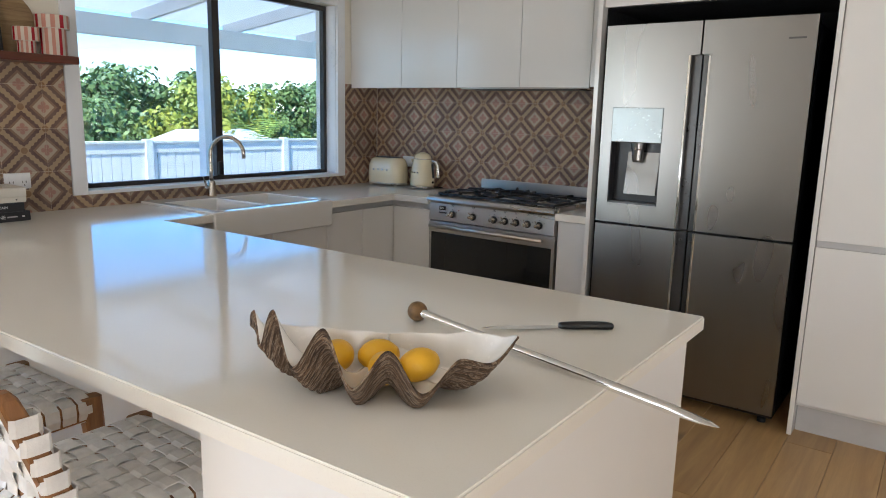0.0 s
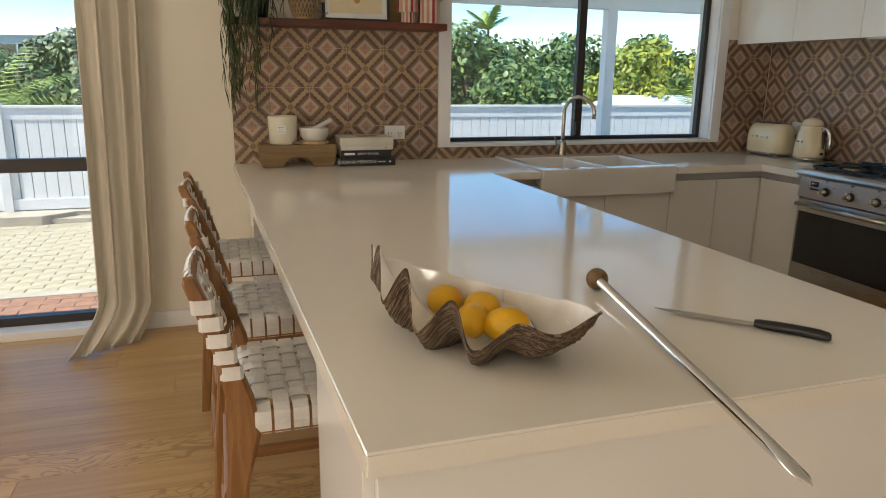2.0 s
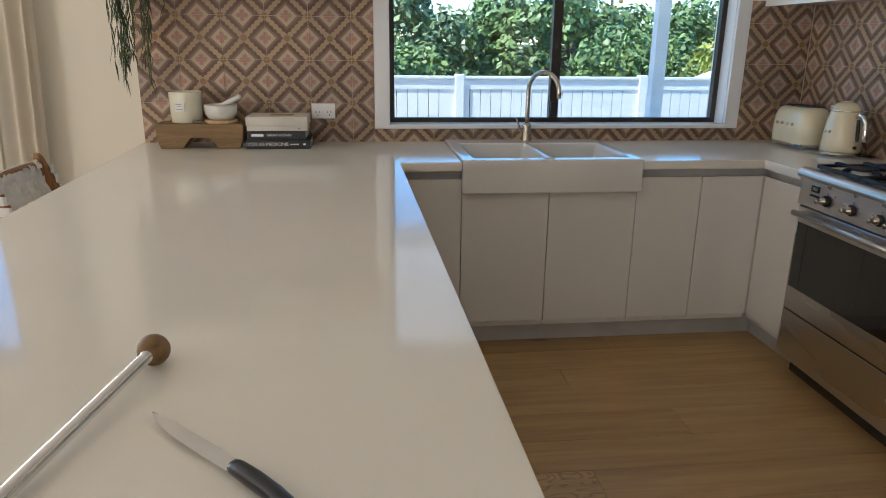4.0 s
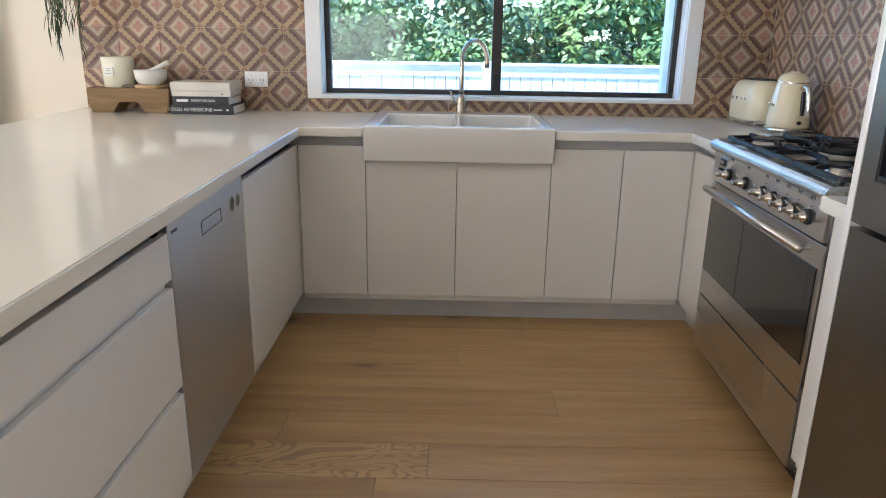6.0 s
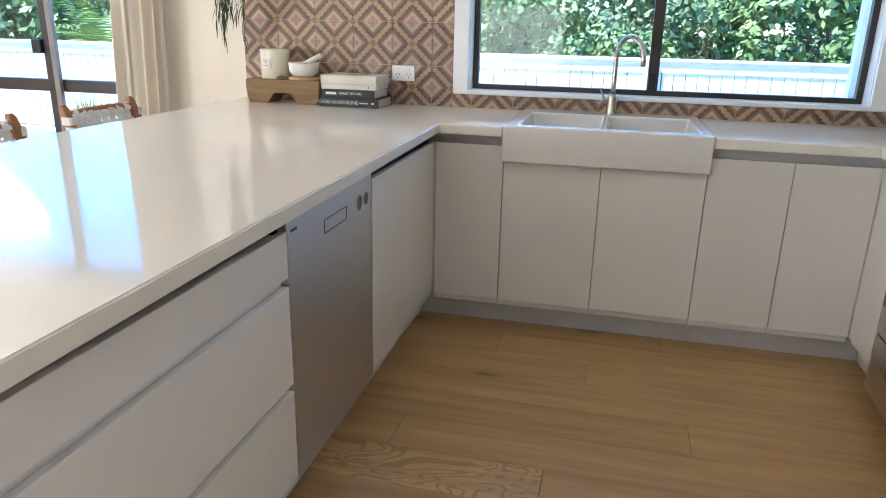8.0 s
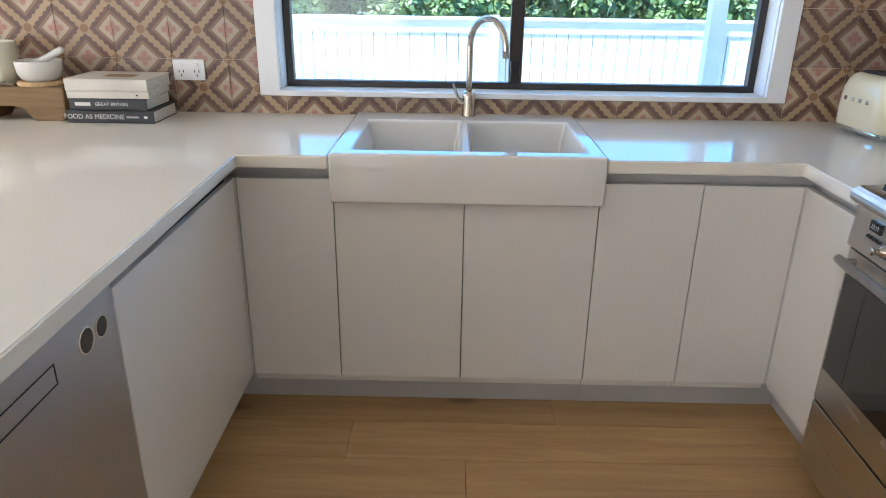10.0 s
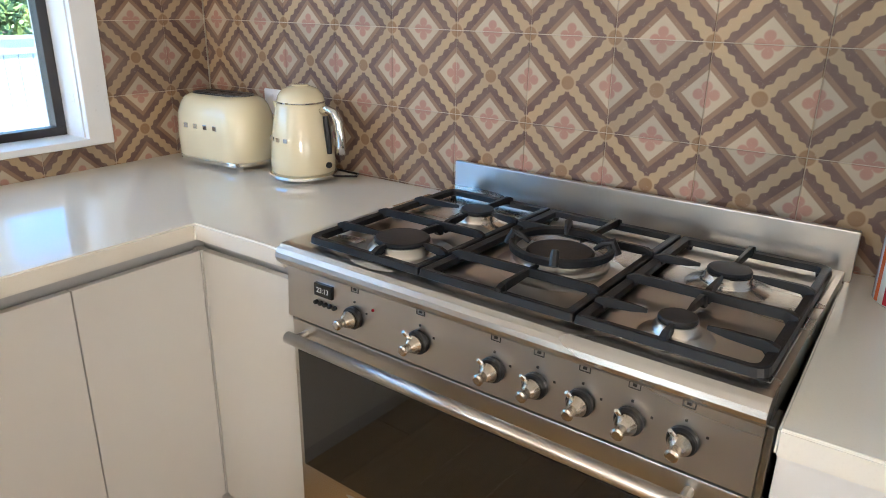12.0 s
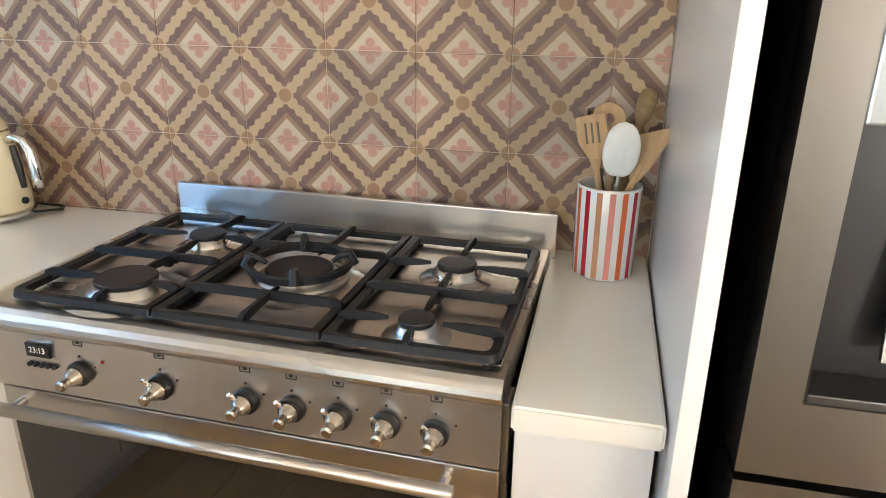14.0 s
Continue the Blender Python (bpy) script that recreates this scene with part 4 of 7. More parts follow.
def fridge():
    x0, x1, y = -0.594, 0.345, 3.850
    f = base("fridge", "four-door stainless steel fridge with water dispenser", "fridge")
    part("body", boxes([(x0 + 0.012, y + 0.075, 0.03, x1 - 0.012, 4.54, 1.855)], 0.004), BLACK, f, "black cabinet sides")
    mid, split = -0.128, 0.895
    hl, hr = -0.180, -0.084
    doors = []
    disp = (-0.538, 1.000, -0.280, 1.478)
    dx0, dz0, dx1, dz1 = disp
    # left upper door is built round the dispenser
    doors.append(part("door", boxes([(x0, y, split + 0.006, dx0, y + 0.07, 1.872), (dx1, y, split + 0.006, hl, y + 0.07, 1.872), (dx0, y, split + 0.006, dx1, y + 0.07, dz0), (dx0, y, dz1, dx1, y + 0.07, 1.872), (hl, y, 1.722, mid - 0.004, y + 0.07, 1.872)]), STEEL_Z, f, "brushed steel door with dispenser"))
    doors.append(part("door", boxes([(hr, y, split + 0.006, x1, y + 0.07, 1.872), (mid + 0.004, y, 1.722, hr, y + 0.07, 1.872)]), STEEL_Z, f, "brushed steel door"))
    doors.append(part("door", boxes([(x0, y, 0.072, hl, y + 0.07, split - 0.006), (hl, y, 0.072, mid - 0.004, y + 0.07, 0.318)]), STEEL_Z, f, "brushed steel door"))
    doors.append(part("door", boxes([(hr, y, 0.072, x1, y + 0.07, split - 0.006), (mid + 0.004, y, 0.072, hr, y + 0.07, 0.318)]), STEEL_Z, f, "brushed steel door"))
    for i, (z0, z1) in enumerate(((split + 0.006, 1.722), (split + 0.006, 1.722), (0.318, split - 0.006), (0.318, split - 0.006))):
        left = i % 2 == 0
        a, b = (hl, mid - 0.004) if left else (mid + 0.004, hr)
        part("handle_recess", boxes([(a, y + 0.034, z0, b, y + 0.068, z1)]), STEEL_DARK, doors[i], "dark recessed grip")
        e = (hl - 0.003, hl + 0.008) if left else (hr - 0.008, hr + 0.003)
        part("handle", box(e[0], y - 0.003, z0, e[1], y + 0.02, z1, 0.002, 2), CHROME, doors[i], "bright metal edge grip")
    # dispenser
    d = doors[0]
    part("dispenser_panel", box(dx0, y - 0.004, 1.308, dx1, y + 0.02, dz1, 0.003), SILVER_PANEL, d, "pale silver control panel")
    part("dispenser_recess", box(dx0, y + 0.06, dz0, dx1, y + 0.068, 1.308), BLACK, d, "black dispenser recess")
    for u in (dx0, dx1 - 0.004):
        part("recess_cheek", box(u, y + 0.004, dz0, u + 0.004, y + 0.0595, 1.308), BLACK, d)
    part("dispenser_paddle", prism([(y + 0.058, 1.26), (y + 0.022, 1.05), (y + 0.03, 1.05), (y + 0.06, 1.24)], dx0 + 0.075, dx1 - 0.02, axes((0, 1, 0), (0, 0, 1), (1, 0, 0), (0, 0, 0))), STEEL_Z, d)
    part("dispenser_tray", box(dx0 + 0.004, y + 0.002, dz0, dx1 - 0.004, y + 0.06, dz0 + 0.012, 0.002), STEEL_DARK, d)
    part("dispenser_nozzle", lathe([(0.036, 0), (0.034, -0.03), (0.028, -0.034), (0.026, -0.085), (0.022, -0.095), (0, -0.095)], 20, Matrix.Translation((-0.405, y + 0.032, 1.306))), STEEL_Z, d, "metal nozzle")
    for i, (u, w) in enumerate(((-0.52, 1.39), (-0.52, 1.37), (-0.52, 1.35), (-0.325, 1.39), (-0.325, 1.37), (-0.325, 1.41))):
        part("button_mark", boxes([(u - 0.008, y - 0.0055, w, u + 0.008, y - 0.0035, w + 0.003)]), STEEL_DARK, d)
    part("badge", boxes([(0.235, y - 0.0015, 1.775, 0.305, y + 0.001, 1.783)]), STEEL_DARK, doors[1])
    for x in (x0 + 0.06, x1 - 0.06):
        part("foot", lathe([(0.02, 0), (0.02, 0.02), (0.012, 0.03), (0.012, 0.075), (0, 0.075)], 14, Matrix.Translation((x, y + 0.10, 0))), BLACK, f)


def tall_units():
    p = base("tall_end_board", "tall white gloss board between range and fridge", "cabinet board")
    part("panel", box(-0.660, 3.872, 0.0, -0.636, WY - 0.004, 2.28, 0.001, 1), GLOSSY, p)
    b = base("bridge_cabinet", "white gloss cabinet above the fridge", "cabinet", group="overhead cabinets")
    part("body", boxes([(-0.634, 3.91, 1.972, 0.408, WY - 0.01, 2.28)]), GLOSSY, b)
    for a, c in ((-0.634, -0.113), (-0.113, 0.408)):
        part("door", box(a + 0.0015, 3.890, 1.968, c - 0.0015, 3.908, 2.28, 0.001, 1), GLOSSY, b)
    # added black sheets put the recess's shade into colour around the fridge
    whole("recess_lining", boxes([(-0.634, 4.50, 0.0, 0.408, 4.51, 1.97), (-0.635, 3.93, 0.0, -0.633, 4.50, 1.97), (0.403, 3.93, 0.0, 0.405, 4.50, 1.97), (-0.633, 3.93, 1.966, 0.403, 4.50, 1.970)]), MATTE_BLACK, "black sheets painting in the shade of the fridge recess", "panel", kind="structure")
    for x0, x1 in ((0.410, 1.01), (1.01, 1.61), (1.61, 2.21)):
        t = base("tall_cabinet", "white gloss tall pantry cabinet beside the fridge", "cabinet", group="tall cabinets")
        part("body", boxes([(x0 + 0.02, 3.93, 0.13, x1 - 0.002, WY - 0.01, 2.27)]), GLOSSY, t)
        if x0 < 0.5:
            part("side_panel", box(0.410, 3.872, 0.0, 0.430, WY - 0.01, 2.28, 0.001, 1), GLOSSY, t)
            x0 = 0.431
        part("lower_door", box(x0 + 0.0015, 3.89, 0.155, x1 - 0.0015, 3.908, 0.885, 0.001, 1), GLOSSY, t)
        part("upper_door", box(x0 + 0.0015, 3.89, 0.915, x1 - 0.0015, 3.908, 2.28, 0.001, 1), GLOSSY, t)
        part("finger_rail", boxes([(x0 + 0.0015, 3.912, 0.875, x1 - 0.0015, 3.925, 0.925)]), KICK, t)
        part("kickboard", boxes([(x0 + 0.0015, 3.955, 0.0, x1 - 0.0015, 3.965, 0.155)]), KICK, t)
    whole("bulkhead", boxes([(WX + 0.002, 4.30, 2.283, -0.662, WY - 0.002, H - 0.002), (-0.662, 3.91, 2.283, 2.21, WY - 0.002, H - 0.002)]), PAINT, "plastered bulkhead above the cabinets", "bulkhead", kind="structure")


def overheads():
    edges = (-2.752, -2.276, -1.809, -1.336, -0.872, -0.664)
    for i in range(5):
        a, b = edges[i], edges[i + 1]
        c = base("overhead_cabinet", "white gloss overhead cabinet above the tiled splashback", "cabinet", group="overhead cabinets")
        part("body", boxes([(a + 0.001, 4.302, 1.612, b - 0.001, WY - 0.01, 2.28)]), GLOSSY, c)
        part("door", box(a + 0.0015, 4.280, 1.600, b - 0.0015, 4.299, 2.28, 0.001, 1), GLOSSY, c)
    h = base("range_hood", "slim steel range hood under the overhead cabinets", "range hood")
    part("casing", box(-1.79, 4.305, 1.592, -0.885, 4.55, 1.6115, 0.002), STEEL_X, h)
    part("filter", box(-1.70, 4.34, 1.589, -0.97, 4.52, 1.5935, 0.001), STEEL_DARK, h)


base_units()
dishwasher()
sink()
tap()
COOKER = range_cooker()
fridge()
tall_units()
overheads()

# ---- stools ----
def stool():
    """A counter stool that faces +y, its base at the origin; seat and back woven of leather straps."""
    s = base("counter_stool", "teak counter stool with woven white leather seat and back", "stool", group="stools at the peninsula")
    hw = 0.205

    def bar(rows, mat, name):
        rings = []
        for cx, cy, z, wx, wy in rows:
            rings.append([(cx + a * wx / 2, cy + b * wy / 2, z) for a, b in ((-0.7, -1), (0.7, -1), (1, -0.7), (1, 0.7), (0.7, 1), (-0.7, 1), (-1, 0.7), (-1, -0.7))])
        return part(name, loft(rings), mat, s, smooth=False)
    for sx in (-1, 1):
        x = sx * hw
        bar([(x, -0.035, 0.0, 0.030, 0.034), (x, -0.015, 0.22, 0.034, 0.040), (x, 0.015, 0.46, 0.038, 0.052), (x, 0.035, 0.58, 0.040, 0.075), (x, 0.030, 0.66, 0.040, 0.060),
             (x, 0.005, 0.76, 0.038, 0.044), (x, -0.040, 0.89, 0.035, 0.036), (x, -0.058, 0.940, 0.033, 0.032), (x, -0.062, 0.953, 0.022, 0.020)], TEAK_Z, "back_leg")
        bar([(x, 0.420, 0.0, 0.030, 0.030), (x, 0.415, 0.40, 0.036, 0.036), (x, 0.405, 0.56, 0.040, 0.052), (x, 0.40, 0.635, 0.040, 0.055)], TEAK_Z, "front_leg")
        part("side_rail", box(x - 0.016, 0.05, 0.572, x + 0.016, 0.39, 0.630, 0.006), TEAK_Y, s)
        part("side_stretcher", box(x - 0.011, 0.005, 0.275, x + 0.011, 0.405, 0.307, 0.005), TEAK_Y, s)
    part("front_rail", box(-hw, 0.385, 0.572, hw, 0.415, 0.630, 0.006), TEAK_X, s)
    part("rear_rail", box(-hw, 0.025, 0.572, hw, 0.052, 0.622, 0.006), TEAK_X, s)
    part("foot_rail", tube([(-hw, 0.41, 0.20), (hw, 0.41, 0.20)], 0.013, 12), TEAK_X, s)
    part("rear_stretcher", tube([(-hw, -0.008, 0.42), (hw, -0.008, 0.42)], 0.012, 12), TEAK_X, s)
    part("rear_stretcher", tube([(-hw, -0.026, 0.20), (hw, -0.026, 0.20)], 0.012, 12), TEAK_X, s)
    part("top_slat", tube([(-hw, -0.048, 0.915), (-0.07, -0.062, 0.918), (0.07, -0.062, 0.918), (hw, -0.048, 0.915)], 0.012, 10), TEAK_X, s)
    part("bottom_slat", tube([(-hw, 0.018, 0.705), (-0.07, 0.004, 0.705), (0.07, 0.004, 0.705), (hw, 0.018, 0.705)], 0.012, 10), TEAK_X, s)

    def strap(pts, across, width, thick=0.0022):
        b = bmesh.new()
        rows = []
        pts = [Vector(p) for p in pts]
        across = Vector(across)
        for i, p in enumerate(pts):
            d = (pts[min(i + 1, len(pts) - 1)] - pts[max(i - 1, 0)]).normalized()
            nn = across.cross(d).normalized() * thick
            a = across * width / 2
            rows.append([b.verts.new(q) for q in (p - a, p + a, p + a * 0.96 + nn, p - a * 0.96 + nn)])
        for lo, hi in zip(rows, rows[1:]):
            for k in range(4):
                b.faces.new((lo[k], lo[(k + 1) % 4], hi[(k + 1) % 4], hi[k]))
        b.faces.new(rows[0][::-1])
        b.faces.new(rows[-1])
        return b
    # seat weave
    n, m, z = 8, 8, 0.640
    xs = [-hw + 0.022 + (2 * hw - 0.044) * (i + 0.5) / n for i in range(n)]
    ys = [0.055 + 0.345 * (j + 0.5) / m for j in range(m)]
    wx, wy = (2 * hw - 0.044) / n * 0.86, 0.345 / m * 0.86
    for i, x in enumerate(xs):
        pts = [(x, 0.030, 0.575), (x, 0.022, 0.60), (x, 0.026, 0.628), (x, 0.042, z - 0.003)]
        for j, y in enumerate(ys):
            h = 0.0035 if (i + j) % 2 else -0.0035
            sag = -0.010 * math.sin(math.pi * (j + 0.5) / m) * math.sin(math.pi * (i + 0.5) / n)
            pts += [(x, y - 0.012, z + h + sag), (x, y + 0.012, z + h + sag)]
        pts += [(x, 0.402, z - 0.003), (x, 0.420, 0.626), (x, 0.420, 0.60), (x, 0.412, 0.575)]
        part("seat_strap", strap(pts, (1, 0, 0), wx), LEATHER, s)
    for j, y in enumerate(ys):
        pts = [(-hw - 0.012, y, 0.572), (-hw - 0.0195, y, 0.60), (-hw - 0.017, y, 0.628), (-hw + 0.004, y, z - 0.003)]
        for i, x in enumerate(xs):
            h = -0.0035 if (i + j) % 2 else 0.0035
            sag = -0.010 * math.sin(math.pi * (j + 0.5) / m) * math.sin(math.pi * (i + 0.5) / n)
            pts += [(x - 0.013, y, z + h + sag), (x + 0.013, y, z + h + sag)]
        pts += [(hw - 0.004, y, z - 0.003), (hw + 0.017, y, 0.628), (hw + 0.0195, y, 0.60), (hw + 0.012, y, 0.572)]
        part("seat_strap", strap(pts, (0, -1, 0), wy), LEATHER, s)
    # back weave
    def back(x, z):
        f = (z - 0.66) / 0.29
        return 0.030 - 0.088 * max(0.0, f) ** 1.25 - 0.020 * (1 - (x / hw) ** 2)
    nb, mb = 8, 5
    xb = [-hw + 0.02 + (2 * hw - 0.04) * (i + 0.5) / nb for i in range(nb)]
    zb = [0.712 + 0.198 * (j + 0.5) / mb for j in range(mb)]
    for i, x in enumerate(xb):
        pts = [(x, back(x, 0.705) + 0.013, 0.715), (x, back(x, 0.705) + 0.014, 0.700), (x, back(x, 0.705), 0.690), (x, back(x, 0.705) - 0.014, 0.700)]
        for j, z2 in enumerate(zb):
            h = 0.003 if (i + j) % 2 else -0.003
            pts += [(x, back(x, z2 - 0.01) - 0.006 - h, z2 - 0.010), (x, back(x, z2 + 0.01) - 0.006 - h, z2 + 0.010)]
        pts += [(x, back(x, 0.92) - 0.013, 0.922), (x, back(x, 0.925), 0.933), (x, back(x, 0.92) + 0.013, 0.922), (x, back(x, 0.90) + 0.012, 0.900)]
        part("back_strap", strap(pts, (-1, 0, 0), (2 * hw - 0.04) / nb * 0.88), LEATHER, s)
    for j, z2 in enumerate(zb):
        e = back(hw, z2)
        pts = [(-hw + 0.010, e + 0.026, z2), (-hw - 0.014, e + 0.0255, z2), (-hw - 0.0215, e + 0.018, z2), (-hw - 0.0225, e, z2), (-hw - 0.0215, e - 0.018, z2), (-hw - 0.014, e - 0.0255, z2)]
        for i, x in enumerate(xb):
            h = -0.003 if (i + j) % 2 else 0.003
            pts += [(x - 0.013, back(x, z2) - 0.006 - h, z2), (x + 0.013, back(x, z2) - 0.006 - h, z2)]
        pts += [(hw + 0.014, e - 0.0255, z2), (hw + 0.0215, e - 0.018, z2), (hw + 0.0225, e, z2), (hw + 0.0215, e + 0.018, z2), (hw + 0.014, e + 0.0255, z2), (hw - 0.010, e + 0.026, z2)]
        part("back_strap", strap(pts, (0, 0, 1), 0.198 / mb * 0.82), LEATHER, s)
    return s


first_stool = stool()
first_stool.matrix_world = pose(-0.535, 0.985, 0, 0, 0, 0)
copy_thing(first_stool, pose(-1.150, 0.960, 0, 0, 0, 1.5))
copy_thing(first_stool, pose(-1.860, 0.915, 0, 0, 0, 0))


# ---- clam shell, lemons, rod and knife ----
def clam_shell():
    ax = Vector((0.832, 0.554, 0))       # along the hinge
    fr = Vector((0.554, -0.832, 0))      # towards the open front
    centre = Vector((0.036, 1.450, TOP))
    nu, nv = 300, 72
    marks = [(-1.955, 0.078, 0), (-1.8, 0.084, 0), (-1.5, 0.098, 0.1), (-1.22, 0.112, -0.1), (-1.02, 0.118, 0), (-0.86, 0.150, 0.8), (-0.74, 0.090, -0.7), (-0.60, 0.160, 1), (-0.43, 0.066, -1), (-0.26, 0.138, 1), (-0.10, 0.044, -1),
             (0.055, 0.106, 1), (0.225, 0.038, -1), (0.42, 0.090, 0.8), (0.62, 0.080, -0.2), (1.0, 0.114, 0.1), (1.22, 0.100, -0.1), (1.5, 0.096, 0.2), (1.66, 0.084, -0.2), (1.8, 0.082, 0), (1.955, 0.078, 0)]

    def rim(u):
        for (a, h0, k0), (b, h1, k1) in zip(marks, marks[1:]):
            if u <= b:
                f = min(1.0, max(0.0, (u - a) / (b - a)))
                f = f * f * (3 - 2 * f)
                return h0 + (h1 - h0) * f, k0 + (k1 - k0) * f
        return marks[-1][1], marks[-1][2]

    def point(u, s, out):
        h, k = rim(u)
        th = u * radians(92)
        swell = 1 - 0.15 * k
        rx = (0.240 if u > 0 else 0.238) * math.sin(th) * (1.0 + 0.05 * math.exp(-((abs(u) - 1.0) / 0.15) ** 2))
        ry = 0.026 + 0.102 * math.cos(th) * swell * (1 - 0.24 * max(0.0, -math.sin(th)))
        hinge = Vector((0.012 * u, -0.112 + 0.004 * abs(u), 0.070))
        ctrl = Vector((rx * 0.62, (0.026 + (ry - 0.026) / swell) * 0.80 - 0.004, -0.050))
        end = Vector((rx, ry, h))
        p = hinge * (1 - s) ** 2 + ctrl * 2 * s * (1 - s) + end * s * s
        # the folds deepen towards the rim
        p.z += 0.014 * k * math.sin(math.pi * s) * s
        if out:
            q = 0.0036 + 0.006 * (1 - s)
            lines = (0.0013 * math.sin(s * 96 + 5.0 * noise.noise(Vector((u * 5, s * 4, 1.0)))) + 0.0016 * noise.noise(Vector((u * 10, s * 34, 5.0)))) * min(1, s * 1.6)
            lumps = 0.004 * noise.noise(Vector((u * 14, s * 9, 3.0)))
            d = Vector((rx * 0.8, ry * 0.9, -0.16)).normalized()
            p += d * (q + lines + lumps)
        else:
            p.z += 0.001 * noise.noise(Vector((u * 7, s * 5, 9.0)))
        p.z = max(p.z, 0.0015 if out else 0.008)
        return centre + ax * p.x + fr * p.y + Vector((0, 0, p.z))
    bm = bmesh.new()
    lay = []
    for out in (False, True):
        lay.append([[bm.verts.new(point(-1.955 + 3.91 * i / nu, 0.02 + 0.98 * j / nv, out)) for j in range(nv + 1)] for i in range(nu + 1)])
    for o, g in enumerate(lay):
        for i in range(nu):
            for j in range(nv):
                f = bm.faces.new((g[i][j], g[i + 1][j], g[i + 1][j + 1], g[i][j + 1]))
                f.material_index = o
    for i in range(nu):
        bm.faces.new((lay[0][i][nv], lay[0][i + 1][nv], lay[1][i + 1][nv], lay[1][i][nv])).material_index = 1
        bm.faces.new((lay[0][i][0], lay[0][i + 1][0], lay[1][i + 1][0], lay[1][i][0])).material_index = 1
    for i in (0, nu):
        for j in range(nv):
            bm.faces.new((lay[0][i][j], lay[0][i][j + 1], lay[1][i][j + 1], lay[1][i][j]))
    uv = bm.loops.layers.uv.new("growth")
    place = {}
    for g in lay:
        for i in range(nu + 1):
            for j in range(nv + 1):
                place[g[i][j]] = (-1.955 + 3.91 * i / nu, j / nv)
    for f in bm.faces:
        for lp in f.loops:
            lp[uv].uv = place[lp.vert]
    m1 = plain("pearly_shell_inside", (0.84, 0.81, 0.75), 0.25, vary=0.05, scale=12, relief=0.08, grain=80, coat=0.6)
    m2, t, p = material("ridged_shell_outside")
    v = coords(t)
    tc = t.nodes.new("ShaderNodeTexCoord")
    mp = node(t, "ShaderNodeMapping", tc.outputs["UV"])
    mp.inputs[3].default_value = (9, 46, 1)
    wav, big = noise_tex(t, mp.outputs[0], 1.6, 6.0, 0.7, 0.4), noise_tex(t, v, 18.0, 4.0)
    uvs = node(t, "ShaderNodeSeparateXYZ", tc.outputs["UV"])
    rings = calc(t, "SINE", calc(t, "ADD", calc(t, "MULTIPLY", uvs.outputs[1], 150.0), calc(t, "MULTIPLY", wav, 26.0)))
    c = blend(t, span(t, wav, 0.40, 0.62), (0.030, 0.014, 0.006), (0.17, 0.095, 0.044))
    c = blend(t, span(t, rings, 0.55, 1.0, 0.0, 0.6), c, (0.46, 0.37, 0.26))
    c = blend(t, span(t, rings, -1.0, -0.35, 0.75, 0.0), c, (0.022, 0.011, 0.005))
    c = blend(t, span(t, big, 0.5, 0.7, 0.0, 0.4), c, (0.10, 0.055, 0.025))
    put(t, p.inputs["Base Color"], c)
    p.inputs["Roughness"].default_value = 0.75
    bump(t, p, rings, 0.5, 0.002)
    whole("clam_shell_bowl", bm, [m1, m2], "fluted giant clam shell bowl holding four lemons", "shell bowl", smooth=True)
    return centre, ax, fr


def lemon(place, turn, label):
    prof = []
    n = 22
    for i in range(n + 1):
        a = math.pi * i / n
        z = -0.040 * math.cos(a)
        r = 0.0315 * math.sin(a) ** 0.92
        if abs(z) > 0.034:
            z *= 1.06
        prof.append((max(r, 0.0) if 0 < i < n else 0.0, z))
    ob = whole("lemon", lathe(prof, 28), LEMON, label, "lemon", group="lemons in the shell", smooth=True)
    ob.matrix_world = pose(*place, *turn)
    return ob


clam_shell()
lemon((-0.046, 1.408, 0.950), (75, 20, 30), "ripe yellow lemon in the clam shell")
lemon((0.010, 1.464, 0.948), (80, 10, 110), "ripe yellow lemon in the clam shell")
lemon((0.062, 1.424, 0.944), (85, -15, 60), "ripe yellow lemon in the clam shell")
lemon((0.100, 1.476, 0.946), (78, 12, 150), "ripe yellow lemon in the clam shell")


def rod():
    a, b = Vector((-0.172, 1.818, TOP + 0.026)), Vector((0.607, 1.668, TOP - 0.002))
    d = (b - a).normalized()
    r = base("sharpening_rod", "long polished metal rod with a brown ball knob", "rod", tuple(a))
    part("knob", lathe([(0.0, -0.025)] + [(0.0255 * math.cos(radians(q)), 0.0255 * math.sin(radians(q))) for q in range(-75, 76, 15)] + [(0.0, 0.0253)], 28,
                       axes(d.orthogonal().normalized(), d.cross(d.orthogonal().normalized()), d, (0, 0, 0))), BRASSY, r, "brown ball knob", True)
    n = 16
    up = Vector((0, 0, 1))
    side = d.cross(up).normalized()
    up = side.cross(d)
    rings = []
    L = (b - a).length
    for s, k, flat in ((0.0, 0.0105, 1), (0.03, 0.0105, 1), (0.031, 0.0098, 1), (L - 0.09, 0.0098, 1), (L - 0.05, 0.0115, 0.55), (L - 0.02, 0.0115, 0.3), (L, 0.002, 0.3)):
        rings.append([d * s + side * k * math.cos(2 * math.pi * i / n) + up * (k * flat * math.sin(2 * math.pi * i / n)) for i in range(n)])
    part("shaft", loft(rings), CHROME, r, "polished metal shaft", True)


